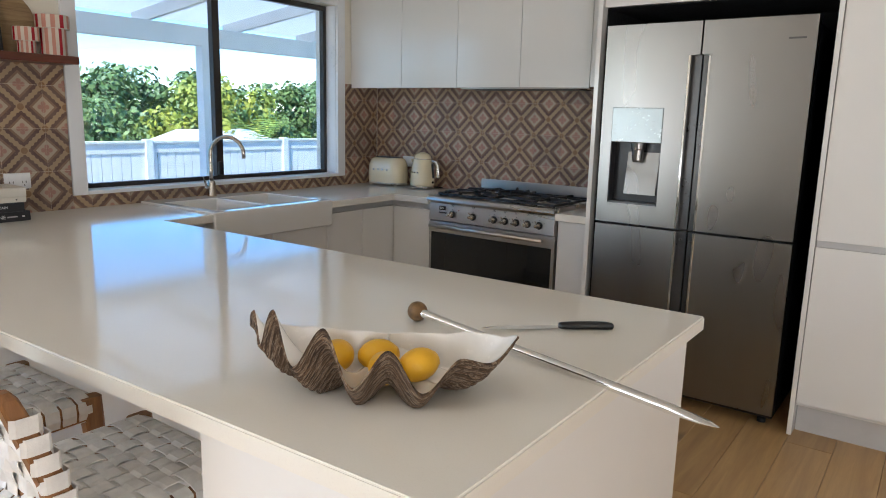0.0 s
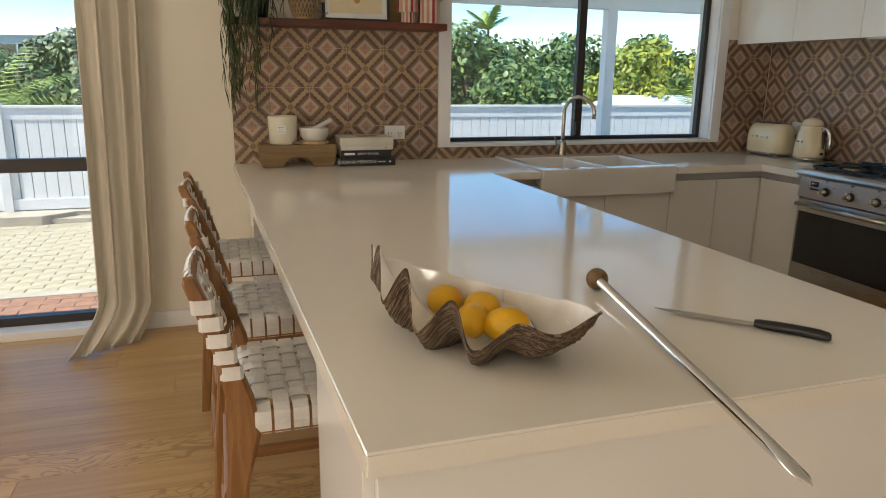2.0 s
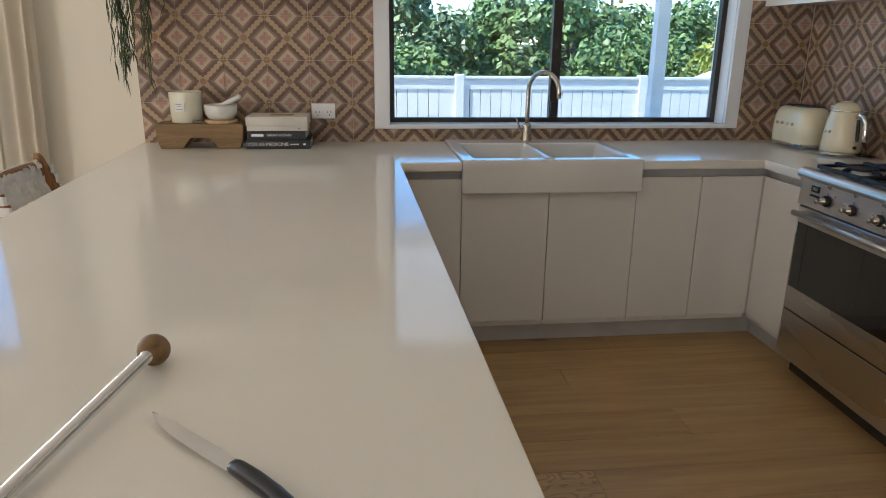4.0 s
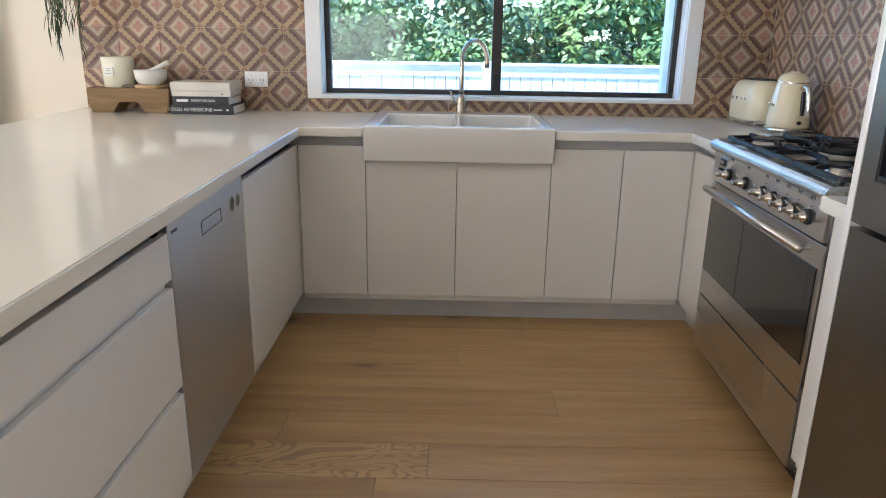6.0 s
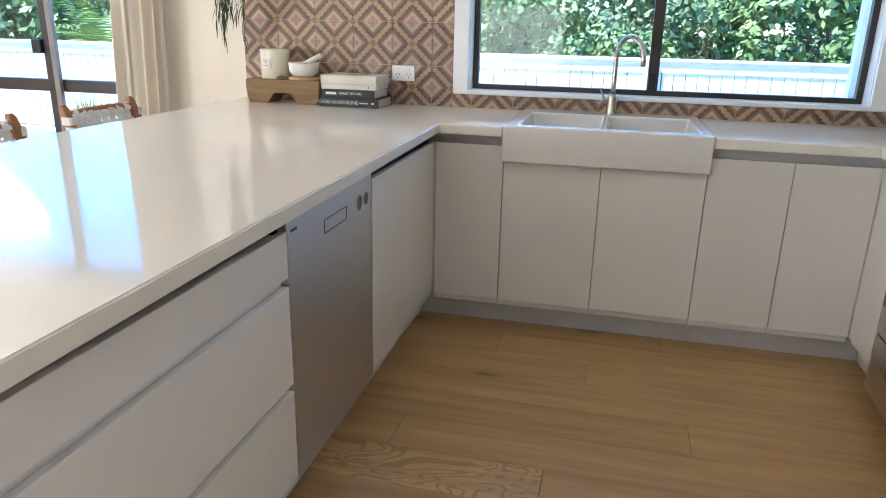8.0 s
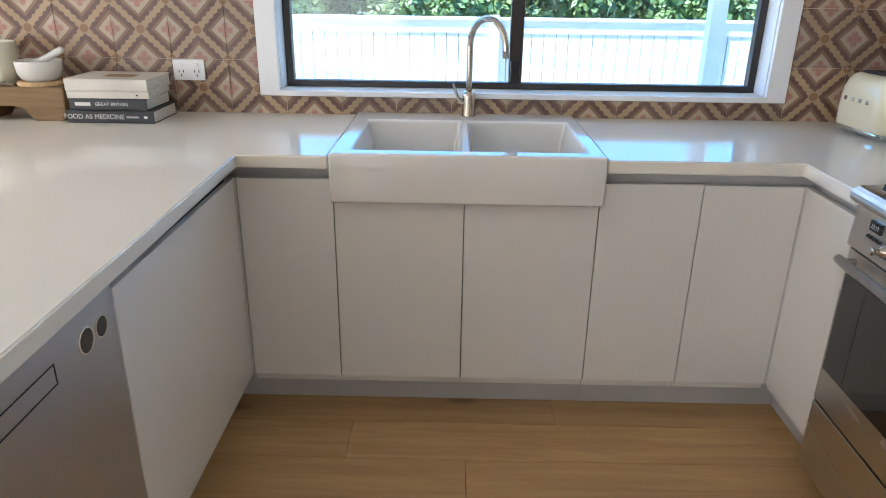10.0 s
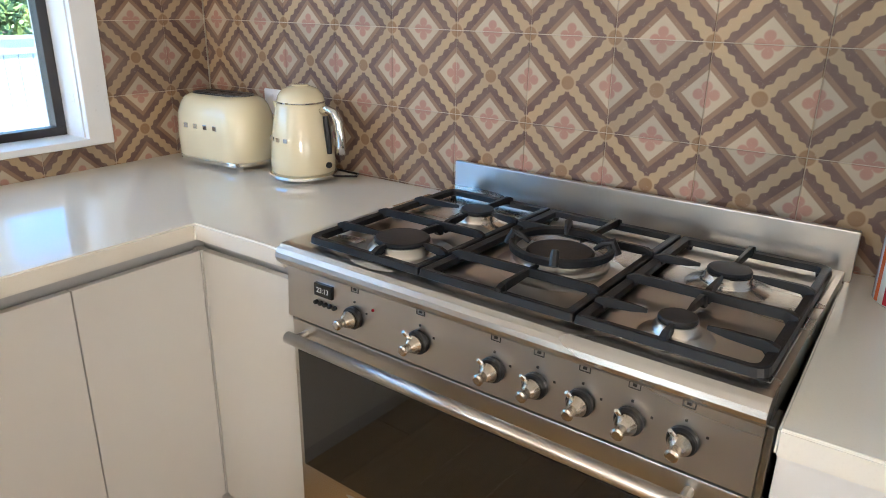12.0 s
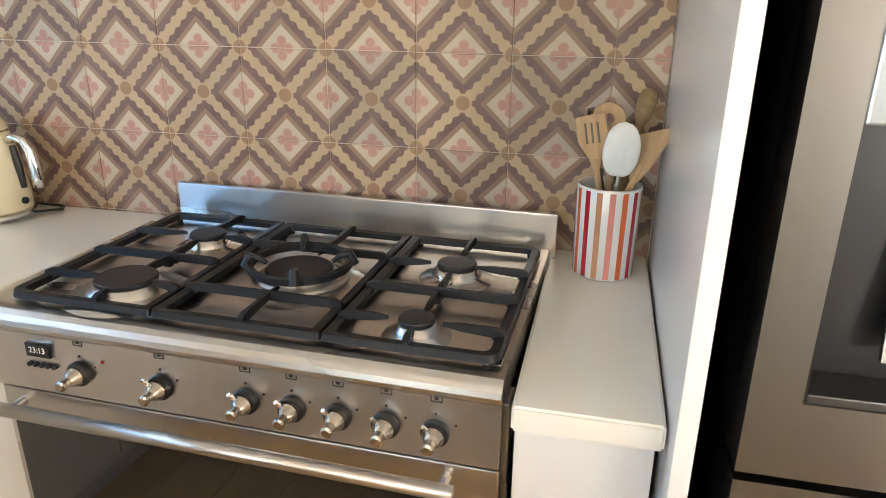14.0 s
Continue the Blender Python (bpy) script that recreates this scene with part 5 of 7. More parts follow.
def knife():
    tip, mid, end = Vector((-0.002, 1.856, TOP)), Vector((0.137, 1.993, TOP)), Vector((0.242, 2.078, TOP))
    k = base("kitchen_knife", "serrated kitchen knife with black handle on the worktop", "knife", tuple(mid))
    d = (tip - mid).normalized()
    s = d.cross(Vector((0, 0, 1)))
    L = (tip - mid).length
    rows = []
    for f, w0, w1 in ((0, -0.011, 0.011), (0.3, -0.012, 0.0115), (0.6, -0.011, 0.0105), (0.82, -0.007, 0.009), (0.94, 0.000, 0.007), (1.0, 0.0045, 0.005)):
        p = d * (L * f)
        rows.append([p + s * w0 + Vector((0, 0, 0.007)), p + s * w1 + Vector((0, 0, 0.0058)), p + s * w1 + Vector((0, 0, 0.0082))])
    part("blade", loft(rows), CHROME, k, "polished steel blade")
    e = end - mid
    dh = e.normalized()
    sh = dh.cross(Vector((0, 0, 1)))
    rings = []
    Lh = e.length
    for f, w, h, off in ((0, 0.0095, 0.007, 0), (0.06, 0.0115, 0.0088, 0), (0.3, 0.0125, 0.010, 0.002), (0.6, 0.0120, 0.010, 0.0035), (0.85, 0.0125, 0.010, 0.001), (0.97, 0.0105, 0.0085, -0.003), (1.0, 0.006, 0.005, -0.004)):
        p = dh * (Lh * f) + sh * -off + Vector((0, 0, 0.0102))
        rings.append([p + sh * w * math.cos(2 * math.pi * i / 16) + Vector((0, 0, h * math.sin(2 * math.pi * i / 16))) for i in range(16)])
    part("handle", loft(rings), BLACK, k, "black plastic handle", True)


rod()
knife()


# ---- things by the splashback ----
def riser():
    x0, x1, y0, y1 = -2.665, -2.525, 1.200, 1.590
    w, h = y1 - y0, 0.118
    o = [(0.012, 0), (0, 0.035), (-0.006, 0.09), (-0.004, h), (w + 0.004, h), (w + 0.006, 0.09), (w, 0.035), (w - 0.012, 0), (w - 0.115, 0), (w - 0.122, 0.02), (w - 0.150, 0.055), (0.150, 0.055), (0.122, 0.02), (0.115, 0)]
    bm = prism(o, 0, x1 - x0, axes((0, 1, 0), (0, 0, 1), (1, 0, 0), (x0, y0, TOP)), 0.003)
    whole("wooden_riser", bm, RAW, "rough raw timber display riser on the worktop", "wooden stand")
    d = base("wooden_coaster", "round brown wooden coaster on the riser", "coaster", (-2.594, 1.486, TOP + 0.118))
    part("disc", lathe([(0.0, 0), (0.074, 0), (0.078, 0.004), (0.078, 0.012), (0.074, 0.015), (0, 0.015)], 36), PALE_WOOD, d)
    part("leather_loop", tube([(0.055, -0.07, 0.006), (0.066, -0.098, 0.010), (0.058, -0.118, 0.007), (0.050, -0.100, 0.012), (0.058, -0.074, 0.008)], 0.0055, 8), BARK, d, "dark leather loop")
    c = base("candle", "cream scented candle in a glass tumbler", "candle", (-2.606, 1.326, TOP + 0.118))
    part("tumbler", lathe([(0, 0), (0.068, 0), (0.073, 0.004), (0.077, 0.142), (0.0755, 0.145), (0.073, 0.143), (0.0715, 0.124), (0, 0.122)], 40), WAX, c, smooth=True)
    g = boxes([(0.0735, -0.020, 0.055, 0.0770, 0.026, 0.098)])
    bmesh.ops.rotate(g, verts=g.verts, cent=(0, 0, 0), matrix=Matrix.Rotation(radians(-12), 3, "Z"))
    part("paper_label", g, WHITE_INK, c, "white paper label")
    for z, w in ((0.088, 0.014), (0.080, 0.009), (0.066, 0.016)):
        g = boxes([(0.0768, -w, z, 0.0777, w, z + 0.002)])
        bmesh.ops.rotate(g, verts=g.verts, cent=(0, 0, 0), matrix=Matrix.Rotation(radians(-12), 3, "Z"))
        part("printed_line", g, BARK, c)
    m = base("mortar", "white stoneware mortar bowl with its pestle", "mortar", (-2.594, 1.488, TOP + 0.133))
    part("bowl", lathe([(0, 0), (0.050, 0), (0.060, 0.006), (0.073, 0.026), (0.077, 0.062), (0.0755, 0.070), (0.071, 0.068), (0.066, 0.035), (0.04, 0.014), (0, 0.010)], 40), PORE, m, smooth=True)
    part("pestle", tube([(0.0, -0.022, 0.050), (0.0, 0.02, 0.070), (0.0, 0.066, 0.094), (0.0, 0.090, 0.106), (0, 0.097, 0.110)], [0.015, 0.013, 0.012, 0.0125, 0.006], 16), PORE, m, "white stone pestle", True)


def book(y0, y1, x0, x1, z0, z1, cover, label, turn=0.0, soft=False):
    c = Vector(((x0 + x1) / 2, (y0 + y1) / 2, z0))
    b = base("book", label, "book", group="stacked cookbooks")
    b.matrix_world = pose(c.x, c.y, c.z, 0, 0, turn)
    hx, hy, h = (x1 - x0) / 2, (y1 - y0) / 2, z1 - z0
    t = 0.0012 if soft else 0.003
    part("cover", boxes([(-hx, -hy, 0, hx, hy, t), (-hx, -hy, h - t, hx, hy, h), (hx - t, -hy, t, hx + 0.0005, hy, h - t)], 0.0008), cover, b)
    part("page_block", boxes([(-hx + 0.004, -hy + 0.004, t, hx - t, hy - 0.004, h - t)]), PAPER, b, "off-white page block")
    return b, hx, h


def books():
    b, hx, h = book(1.607, 1.912, -2.715, -2.505, TOP, 0.944, BOOK_DARK, "thick charcoal hardback cookbook under other books")
    face = lambda y, z: axes((0, 1, 0), (0, 0, 1), (1, 0, 0), (hx + 0.0008, y, z))
    writing("FOOD AS MEDICINE", 0.0235, WHITE_INK, face(-0.058, h / 2), b)
    part("printed_line", boxes([(hx, 0.055, h / 2 - 0.003, hx + 0.0012, 0.098, h / 2 + 0.003)]), KICK, b)
    part("printed_mark", boxes([(hx, 0.117, h / 2 - 0.004, hx + 0.0012, 0.129, h / 2 + 0.004)]), WHITE_INK, b)
    b, hx, h = book(1.618, 1.893, -2.712, -2.512, 0.9442, 0.985, BOOK_DARK, "charcoal hardback cookbook in a stack", -1.5)
    writing("GREAT BRITAIN", 0.0165, WHITE_INK, axes((0, 1, 0), (0, 0, 1), (1, 0, 0), (hx + 0.0008, 0.012, h / 2)), b)
    part("printed_line", boxes([(hx, -0.118, h / 2 - 0.006, hx + 0.0012, -0.062, h / 2 + 0.006)]), WHITE_INK, b)
    b, hx, h = book(1.615, 1.900, -2.712, -2.508, 0.9852, 1.010, BOOK_PALE, "pale cream softcover book in a stack", 1.0, True)
    part("printed_mark", boxes([(hx, 0.098, h / 2 - 0.003, hx + 0.0012, 0.104, h / 2 + 0.003)]), INK, b)
    b, hx, h = book(1.614, 1.903, -2.714, -2.506, 1.0102, 1.052, BOOK_PALE, "pale cream cookbook on top of a stack", -0.8)
    part("printed_mark", boxes([(-0.02, -0.04, h, 0.04, 0.07, h + 0.0006)]), RAW, b)


def outlet():
    o = base("power_outlet", "white double power outlet on the tiled splashback", "outlet", (WX + 0.0096, 1.967, 1.058))
    part("plate", box(0, -0.059, -0.038, 0.009, 0.059, 0.038, 0.003), TRIM, o)
    for y in (-0.029, 0.029):
        part("switch", box(0.008, y - 0.011, 0.012, 0.0125, y + 0.007, 0.024, 0.0015), TRIM, o)
        for dy, dz in ((-0.008, -0.005), (0.008, -0.005), (0, -0.020)):
            part("socket_slot", boxes([(0.0085, y + dy - 0.0016, dz - 0.005, 0.0096, y + dy + 0.0016, dz + 0.005)]), STEEL_DARK, o)


    o = base("power_outlet", "white power outlet on the tiles behind the kettle", "outlet", (-2.418, WY - 0.0096, 1.076))
    part("plate", box(-0.059, -0.009, -0.038, 0.059, 0, 0.038, 0.003), TRIM, o)
    for x in (-0.029, 0.029):
        part("switch", box(x - 0.007, -0.0125, 0.012, x + 0.011, -0.008, 0.024, 0.0015), TRIM, o)


def shelf():
    s = base("wall_shelf", "red-brown timber floating shelf above the tiles", "shelf", (WX, 1.65, 1.615))
    part("board", box(0.001, -0.580, 0.0, 0.178, 0.575, 0.037, 0.004), JARRAH, s)
    z = 1.652
    x = -2.655
    p = base("picture_frame", "black-framed cream poster leaning on the shelf", "picture", (-2.665, 1.740, z))
    lean = Matrix.Rotation(radians(-6), 4, "Y")

    def leant(rows, bevel=0.0):
        g = boxes(rows, bevel)
        bmesh.ops.transform(g, matrix=lean, verts=g.verts)
        return g
    hw, hh, f = 0.180, 0.50, 0.014
    for r in ((0, -hw, 0, 0.022, hw, f), (0, -hw, hh - f, 0.022, hw, hh), (0, -hw, f, 0.022, -hw + f, hh - f), (0, hw - f, f, 0.022, hw, hh - f)):
        part("frame_bar", leant([r], 0.002), BLACK, p)
    part("mount", leant([(0.004, -hw + f, f, 0.012, hw - f, hh - f)]), WHITE_INK, p, "white card mount")
    part("print", leant([(0.0125, -hw + f + 0.026, f + 0.026, 0.0132, hw - f - 0.026, hh - f - 0.026)]), POSTER, p, "cream poster print")
    for zz, a, b in ((0.195, -0.085, 0.090), (0.158, -0.050, 0.050)):
        y = a
        k = 0
        while y < b:
            w = (0.012, 0.018, 0.010, 0.015)[k % 4]
            part("printed_line", leant([(0.0128, y, zz - 0.008 - 0.003 * (k % 2), 0.0142, y + w * 0.6, zz + 0.009), (0.0128, y, zz - 0.009, 0.0142, y + w, zz - 0.004)]), INK, p)
            y += w + 0.006
            k += 1
    g = lathe([(0.0, 0), (0.017, 0), (0.017, 0.0012), (0, 0.0012)], 28, axes((0, 1, 0), (0, 0, 1), (1, 0, 0), (0.0130, 0.005, 0.108)))
    bmesh.ops.transform(g, matrix=lean, verts=g.verts)
    part("printed_sun", g, SUN_PRINT, p)
    v = base("rattan_vase", "woven rattan jug with a curved handle", "vase", (x, 1.462, z))
    prof = [(0.050, 0), (0.052, 0.012), (0.066, 0.05), (0.076, 0.095), (0.078, 0.13), (0.070, 0.165), (0.052, 0.19), (0.040, 0.205), (0.040, 0.225), (0.050, 0.245)]
    part("body", lathe([(0, 0.002)] + [(r - 0.004, h) for r, h in prof], 28), BARK, v, "dark liner")
    weave = bmesh.new()
    for hand in (1, -1):
        for k in range(22):
            pts = []
            for i in range(28):
                f = i / 27
                q = f * (len(prof) - 1)
                j = min(int(q), len(prof) - 2)
                r = prof[j][0] + (prof[j + 1][0] - prof[j][0]) * (q - j)
                h = prof[j][1] + (prof[j + 1][1] - prof[j][1]) * (q - j)
                a = 2 * math.pi * k / 22 + hand * 2.2 * f
                pts.append((r * math.cos(a), r * math.sin(a), h))
            tube(pts, 0.0028, 5, False, weave)
    part("weave", weave, WICKER, v, "pale woven rattan strands")
    for h, r in ((0.006, 0.053), (0.150, 0.077), (0.205, 0.042), (0.244, 0.051)):
        part("band", lathe([(r - 0.003, h - 0.006), (r + 0.002, h - 0.004), (r + 0.002, h + 0.004), (r - 0.003, h + 0.006), (r - 0.003, h - 0.006)], 28), WICKER, v)
    part("handle", tube([(0, 0.070, 0.085), (0, 0.105, 0.10), (0, 0.118, 0.145), (0, 0.095, 0.195), (0, 0.050, 0.225)], 0.010, 10), WICKER, v, smooth=True)
    part("twig", tube([(0, 0.07, 0.05), (0.01, 0.11, 0.03), (0.0, 0.125, 0.04)], 0.003, 6), BARK, v)
    d = lathe([(0.0, 0), (0.135, 0), (0.140, 0.004), (0.140, 0.014), (0.135, 0.018), (0, 0.018)], 40, Matrix.Translation((WX + 0.012, 1.965, z + 0.142)) @ pose(0, 0, 0, 0, 86, 0))
    whole("round_board", d, RAW, "round raw wooden board leaning on the wall", "board")
    for y, r, h, lr, lh, lid in ((2.020, 0.040, 0.055, 0.056, 0.060, 1), (2.140, 0.058, 0.122, 0.074, 0.060, 2)):
        b = base("striped_box", "round box with dusty pink and cream stripes", "box", (x + 0.01, y, z), group="striped boxes")
        for nm, rr, z0, z1 in (("body", r, 0.0, h), ("lid", lr, h, h + lh)):
            o = part(nm, lathe([(0, z0), (rr - 0.001, z0), (rr - 0.001, z1), (rr - 0.003, z1 + 0.002), (0, z1 + 0.002)], 36), CREAM, b)
            n = 12
            for i in range(n):
                st = bmesh.new()
                a0, a1 = 2 * math.pi * i / n, 2 * math.pi * (i + 0.5) / n
                q = [(math.cos(a0 + (a1 - a0) * k / 3), math.sin(a0 + (a1 - a0) * k / 3)) for k in range(4)]
                vs = [[st.verts.new((rr * cx, rr * cy, zz)) for cx, cy in q] for zz in (z0 + 0.001, z1)]
                for k in range(3):
                    st.faces.new((vs[0][k], vs[0][k + 1], vs[1][k + 1], vs[1][k]))
                part("stripe", st, PINK if i % 3 else GLAZE_RED, o)


def trailing_plant():
    y, x, z = 1.215, -2.650, 1.652
    p = base("trailing_plant", "trailing green plant in a dark pot on the shelf", "plant", (x, y, z))
    part("pot", lathe([(0, 0), (0.058, 0), (0.064, 0.008), (0.080, 0.125), (0.082, 0.135), (0.076, 0.137), (0.072, 0.118), (0, 0.115)], 32), BLACK, p, "dark pot", True)
    rnd = random.Random(11)
    leaves = bmesh.new()
    stems = bmesh.new()

    def blade(b, at, way, length, width, droop):
        side = way.cross(Vector((0, 0, 1)))
        if side.length < 1e-3:
            side = Vector((1, 0, 0))
        side.normalize()
        rows = []
        p0 = Vector(at)
        d = way.normalized()
        for i in range(5):
            f = i / 4
            w = width * (0.35 + 1.3 * f * (1 - f) * 2) * (1 - f * 0.75)
            rows.append((b.verts.new(p0 - side * w), b.verts.new(p0 + side * w)))
            d = (d + Vector((0, 0, -droop))).normalized()
            p0 = p0 + d * length / 4
        for lo, hi in zip(rows, rows[1:]):
            b.faces.new((lo[0], lo[1], hi[1], hi[0]))
    for k in range(34):
        a = rnd.uniform(-math.pi, math.pi)
        a = a * 0.30 - 0.85 if k % 9 else rnd.uniform(0.2, 1.2)
        r0 = rnd.uniform(0.02, 0.075)
        out = Vector((math.cos(a), math.sin(a), 0))
        drop = rnd.choice((0.12, 0.2, 0.3, 0.42, 0.55, 0.60) if k % 9 else (0.12, 0.2, 0.3)) * rnd.uniform(0.8, 1.0)
        reach = rnd.uniform(0.06, 0.13)
        if x + reach * out.x < WX + 0.03:
            out.x = abs(out.x)
        s0 = Vector((0, 0, 0.13)) + out * r0
        pts = [s0, s0 + out * reach * 0.5 + Vector((0, 0, 0.05)), s0 + out * reach + Vector((0, 0, 0.01))]
        e = pts[-1]
        n = max(3, int(drop / 0.05))
        for i in range(1, n + 1):
            pts.append(e + Vector((rnd.uniform(-0.006, 0.006), rnd.uniform(-0.010, 0.010) - 0.0015 * i, -drop * i / n)))
        for q in pts:
            if q.z < 0.045 and q.x < 0.095:
                q.x = 0.095 + rnd.uniform(0, 0.03)
        tube(pts, 0.0014, 5, False, stems)
        for i in range(2, len(pts)):
            for h in range(2):
                w = Vector((rnd.uniform(-0.3, 1), rnd.uniform(-1, 1), -0.9)).normalized()
                q = pts[i].lerp(pts[i - 1], rnd.random())
                blade(leaves, q, w, rnd.uniform(0.05, 0.10), rnd.uniform(0.0036, 0.0060), 0.5)
    for k in range(60):
        a = rnd.uniform(0, 2 * math.pi)
        w = Vector((math.cos(a) * 0.8, math.sin(a), rnd.uniform(0.3, 1.4)))
        if w.x < -0.4:
            w.x *= 0.3
        blade(leaves, (0.03 * math.cos(a), 0.03 * math.sin(a), 0.12), w, rnd.uniform(0.10, 0.20), rnd.uniform(0.004, 0.007), 0.35)
    tagged(part("stem", stems, TRAILING, p), kind="stuff")
    tagged(part("foliage", leaves, TRAILING, p, "narrow hanging green leaves"), kind="stuff")


riser()
books()
outlet()
shelf()
trailing_plant()


# ---- toaster, kettle, utensil jar ----
def toaster():
    t = base("toaster", "cream enamel two-slice toaster with chrome base", "toaster", (-2.535, 4.395, TOP))
    t.matrix_world = pose(-2.520, 4.436, TOP, 0, 0, 4)
    w, d = 0.298, 0.176
    rings = []
    for z, k in ((0.022, 0.0), (0.03, 0.003), (0.09, 0.004), (0.15, 0.001), (0.180, -0.007), (0.196, -0.018), (0.205, -0.036)):
        rings.append([(x, y, z) for x, y in rounded(w + 2 * k, d + 2 * k, min(0.075, d / 2 + k - 0.004), 8)])
    part("body", loft(rings), ENAMEL, t, "cream enamel body", True)
    part("chrome_base", loft([[(x, y, 0.012) for x, y in rounded(w - 0.004, d - 0.004, 0.07, 8)], [(x, y, 0.024) for x, y in rounded(w + 0.006, d + 0.006, 0.075, 8)]]), CHROME, t, "chrome base band")
    part("top_plate", prism(rounded(w - 0.085, d - 0.085, 0.045, 6), 0.2045, 0.2085), STEEL_DARK, t, "dark steel top plate")
    for y in (-0.022, 0.022):
        part("slot", prism(rounded(w - 0.12, 0.026, 0.008, 4), 0.2085, 0.2100, Matrix.Translation((0, y, 0))), BLACK, t)
    for sx in (-1, 1):
        for sy in (-1, 1):
            part("foot", lathe([(0.010, 0), (0.012, 0.006), (0.017, 0.015), (0, 0.016)], 14, Matrix.Translation((sx * 0.112, sy * 0.062, 0))), CHROME, t)
    part("lever", box(-w / 2 - 0.022, -0.014, 0.10, -w / 2 - 0.003, 0.014, 0.114, 0.004), CHROME, t)
    part("control_knob", lathe([(0.015, 0), (0.015, 0.008), (0.012, 0.012), (0, 0.012)], 20, axes((0, -1, 0), (0, 0, 1), (-1, 0, 0), (-w / 2 - 0.003, 0, 0.050))), CHROME, t)
    part("base_tray", box(w / 2 - 0.06, -d / 2 - 0.0035, 0.012, w / 2 - 0.022, -d / 2 + 0.01, 0.026, 0.003), CHROME, t, "chrome crumb tray pull")
    for i in range(4):
        x = -0.066 + i * 0.040
        part("badge_mark", box(x - 0.007, -d / 2 - 0.0062, 0.112, x + 0.007, -d / 2 - 0.0025, 0.126, 0.001), CHROME, t)


def kettle():
    k = base("kettle", "cream enamel electric kettle with chrome handle", "kettle", (-2.205, 4.425, TOP))
    k.matrix_world = pose(-2.200, 4.440, TOP, 0, 0, 8) @ Matrix.Diagonal((1.03, 1.03, 0.915, 1.0))
    part("power_base", lathe([(0, 0.010), (0.084, 0.010), (0.090, 0.013), (0.090, 0.021), (0.084, 0.024), (0, 0.024)], 40), CHROME, k, "chrome power base")
    for a in (45, 135, 225, 315):
        part("foot", lathe([(0.008, 0), (0.010, 0.004), (0.014, 0.011), (0, 0.012)], 12, Matrix.Translation((0.066 * math.cos(radians(a)), 0.066 * math.sin(radians(a)), 0))), CHROME, k)
    part("body", lathe([(0, 0.025), (0.083, 0.025), (0.086, 0.030), (0.0855, 0.06), (0.081, 0.12), (0.073, 0.18), (0.0645, 0.222), (0.062, 0.230), (0, 0.230)], 48), ENAMEL, k, "cream enamel body", True)
    part("lid", lathe([(0.0625, 0.2315), (0.0625, 0.236), (0.058, 0.252), (0.046, 0.268), (0.026, 0.277), (0, 0.279)], 44), ENAMEL, k, "cream domed lid", True)
    part("lid_band", lathe([(0.0625, 0.2285), (0.0636, 0.230), (0.0636, 0.2325), (0.0625, 0.234), (0.06, 0.231), (0.0625, 0.2285)], 44), CHROME, k)
    part("lid_knob", lathe([(0.022, 0.2755), (0.022, 0.2795), (0.019, 0.2815), (0, 0.2820)], 24), ENAMEL, k)
    pts = [(0.060, 0, 0.205), (0.085, 0, 0.216), (0.106, 0, 0.208), (0.118, 0, 0.185), (0.123, 0, 0.14), (0.124, 0, 0.110), (0.124, 0, 0.088)]
    part("handle", tube(pts, [0.010, 0.011, 0.012, 0.0125, 0.0125, 0.0125, 0.012], 12, flat=1.2), CHROME, k, "chrome handle", True)
    part("water_gauge", tube([(0.0775, 0.0, 0.195), (0.0835, 0.0, 0.14), (0.0870, 0.0, 0.085)], [0.007, 0.009, 0.007], 10), BLACK, k, "dark water gauge")
    part("switch", lathe([(0.009, 0), (0.009, 0.008), (0.006, 0.011), (0, 0.011)], 16, axes((0, 1, 0), (0, 0, 1), (1, 0, 0), (0.083, -0.006, 0.052))), BLACK, k)
    part("spout", loft([[(-0.055, y, z) for y, z in ((-0.018, 0.185), (0.018, 0.185), (0.022, 0.226), (-0.022, 0.226))], [(-0.085, y, z) for y, z in ((-0.006, 0.205), (0.006, 0.205), (0.012, 0.226), (-0.012, 0.226))]]), ENAMEL, k)
    for i, a in enumerate((-138, -120, -102, -84)):
        r = 0.0812
        c, s_ = math.cos(radians(a)), math.sin(radians(a))
        m = axes((-s_, c, 0), (0, 0, 1), (c, s_, 0), (r * c, r * s_, 0.128))
        part("badge_mark", prism(rounded(0.012, 0.012, 0.002, 2), -0.001, 0.0025, m), CHROME, k)
    part("cord", tube([(0.085, 0.02, 0.012), (0.13, 0.06, 0.008), (0.115, 0.090, 0.006), (0.03, 0.106, 0.006)], 0.0035, 8), BLACK, k)


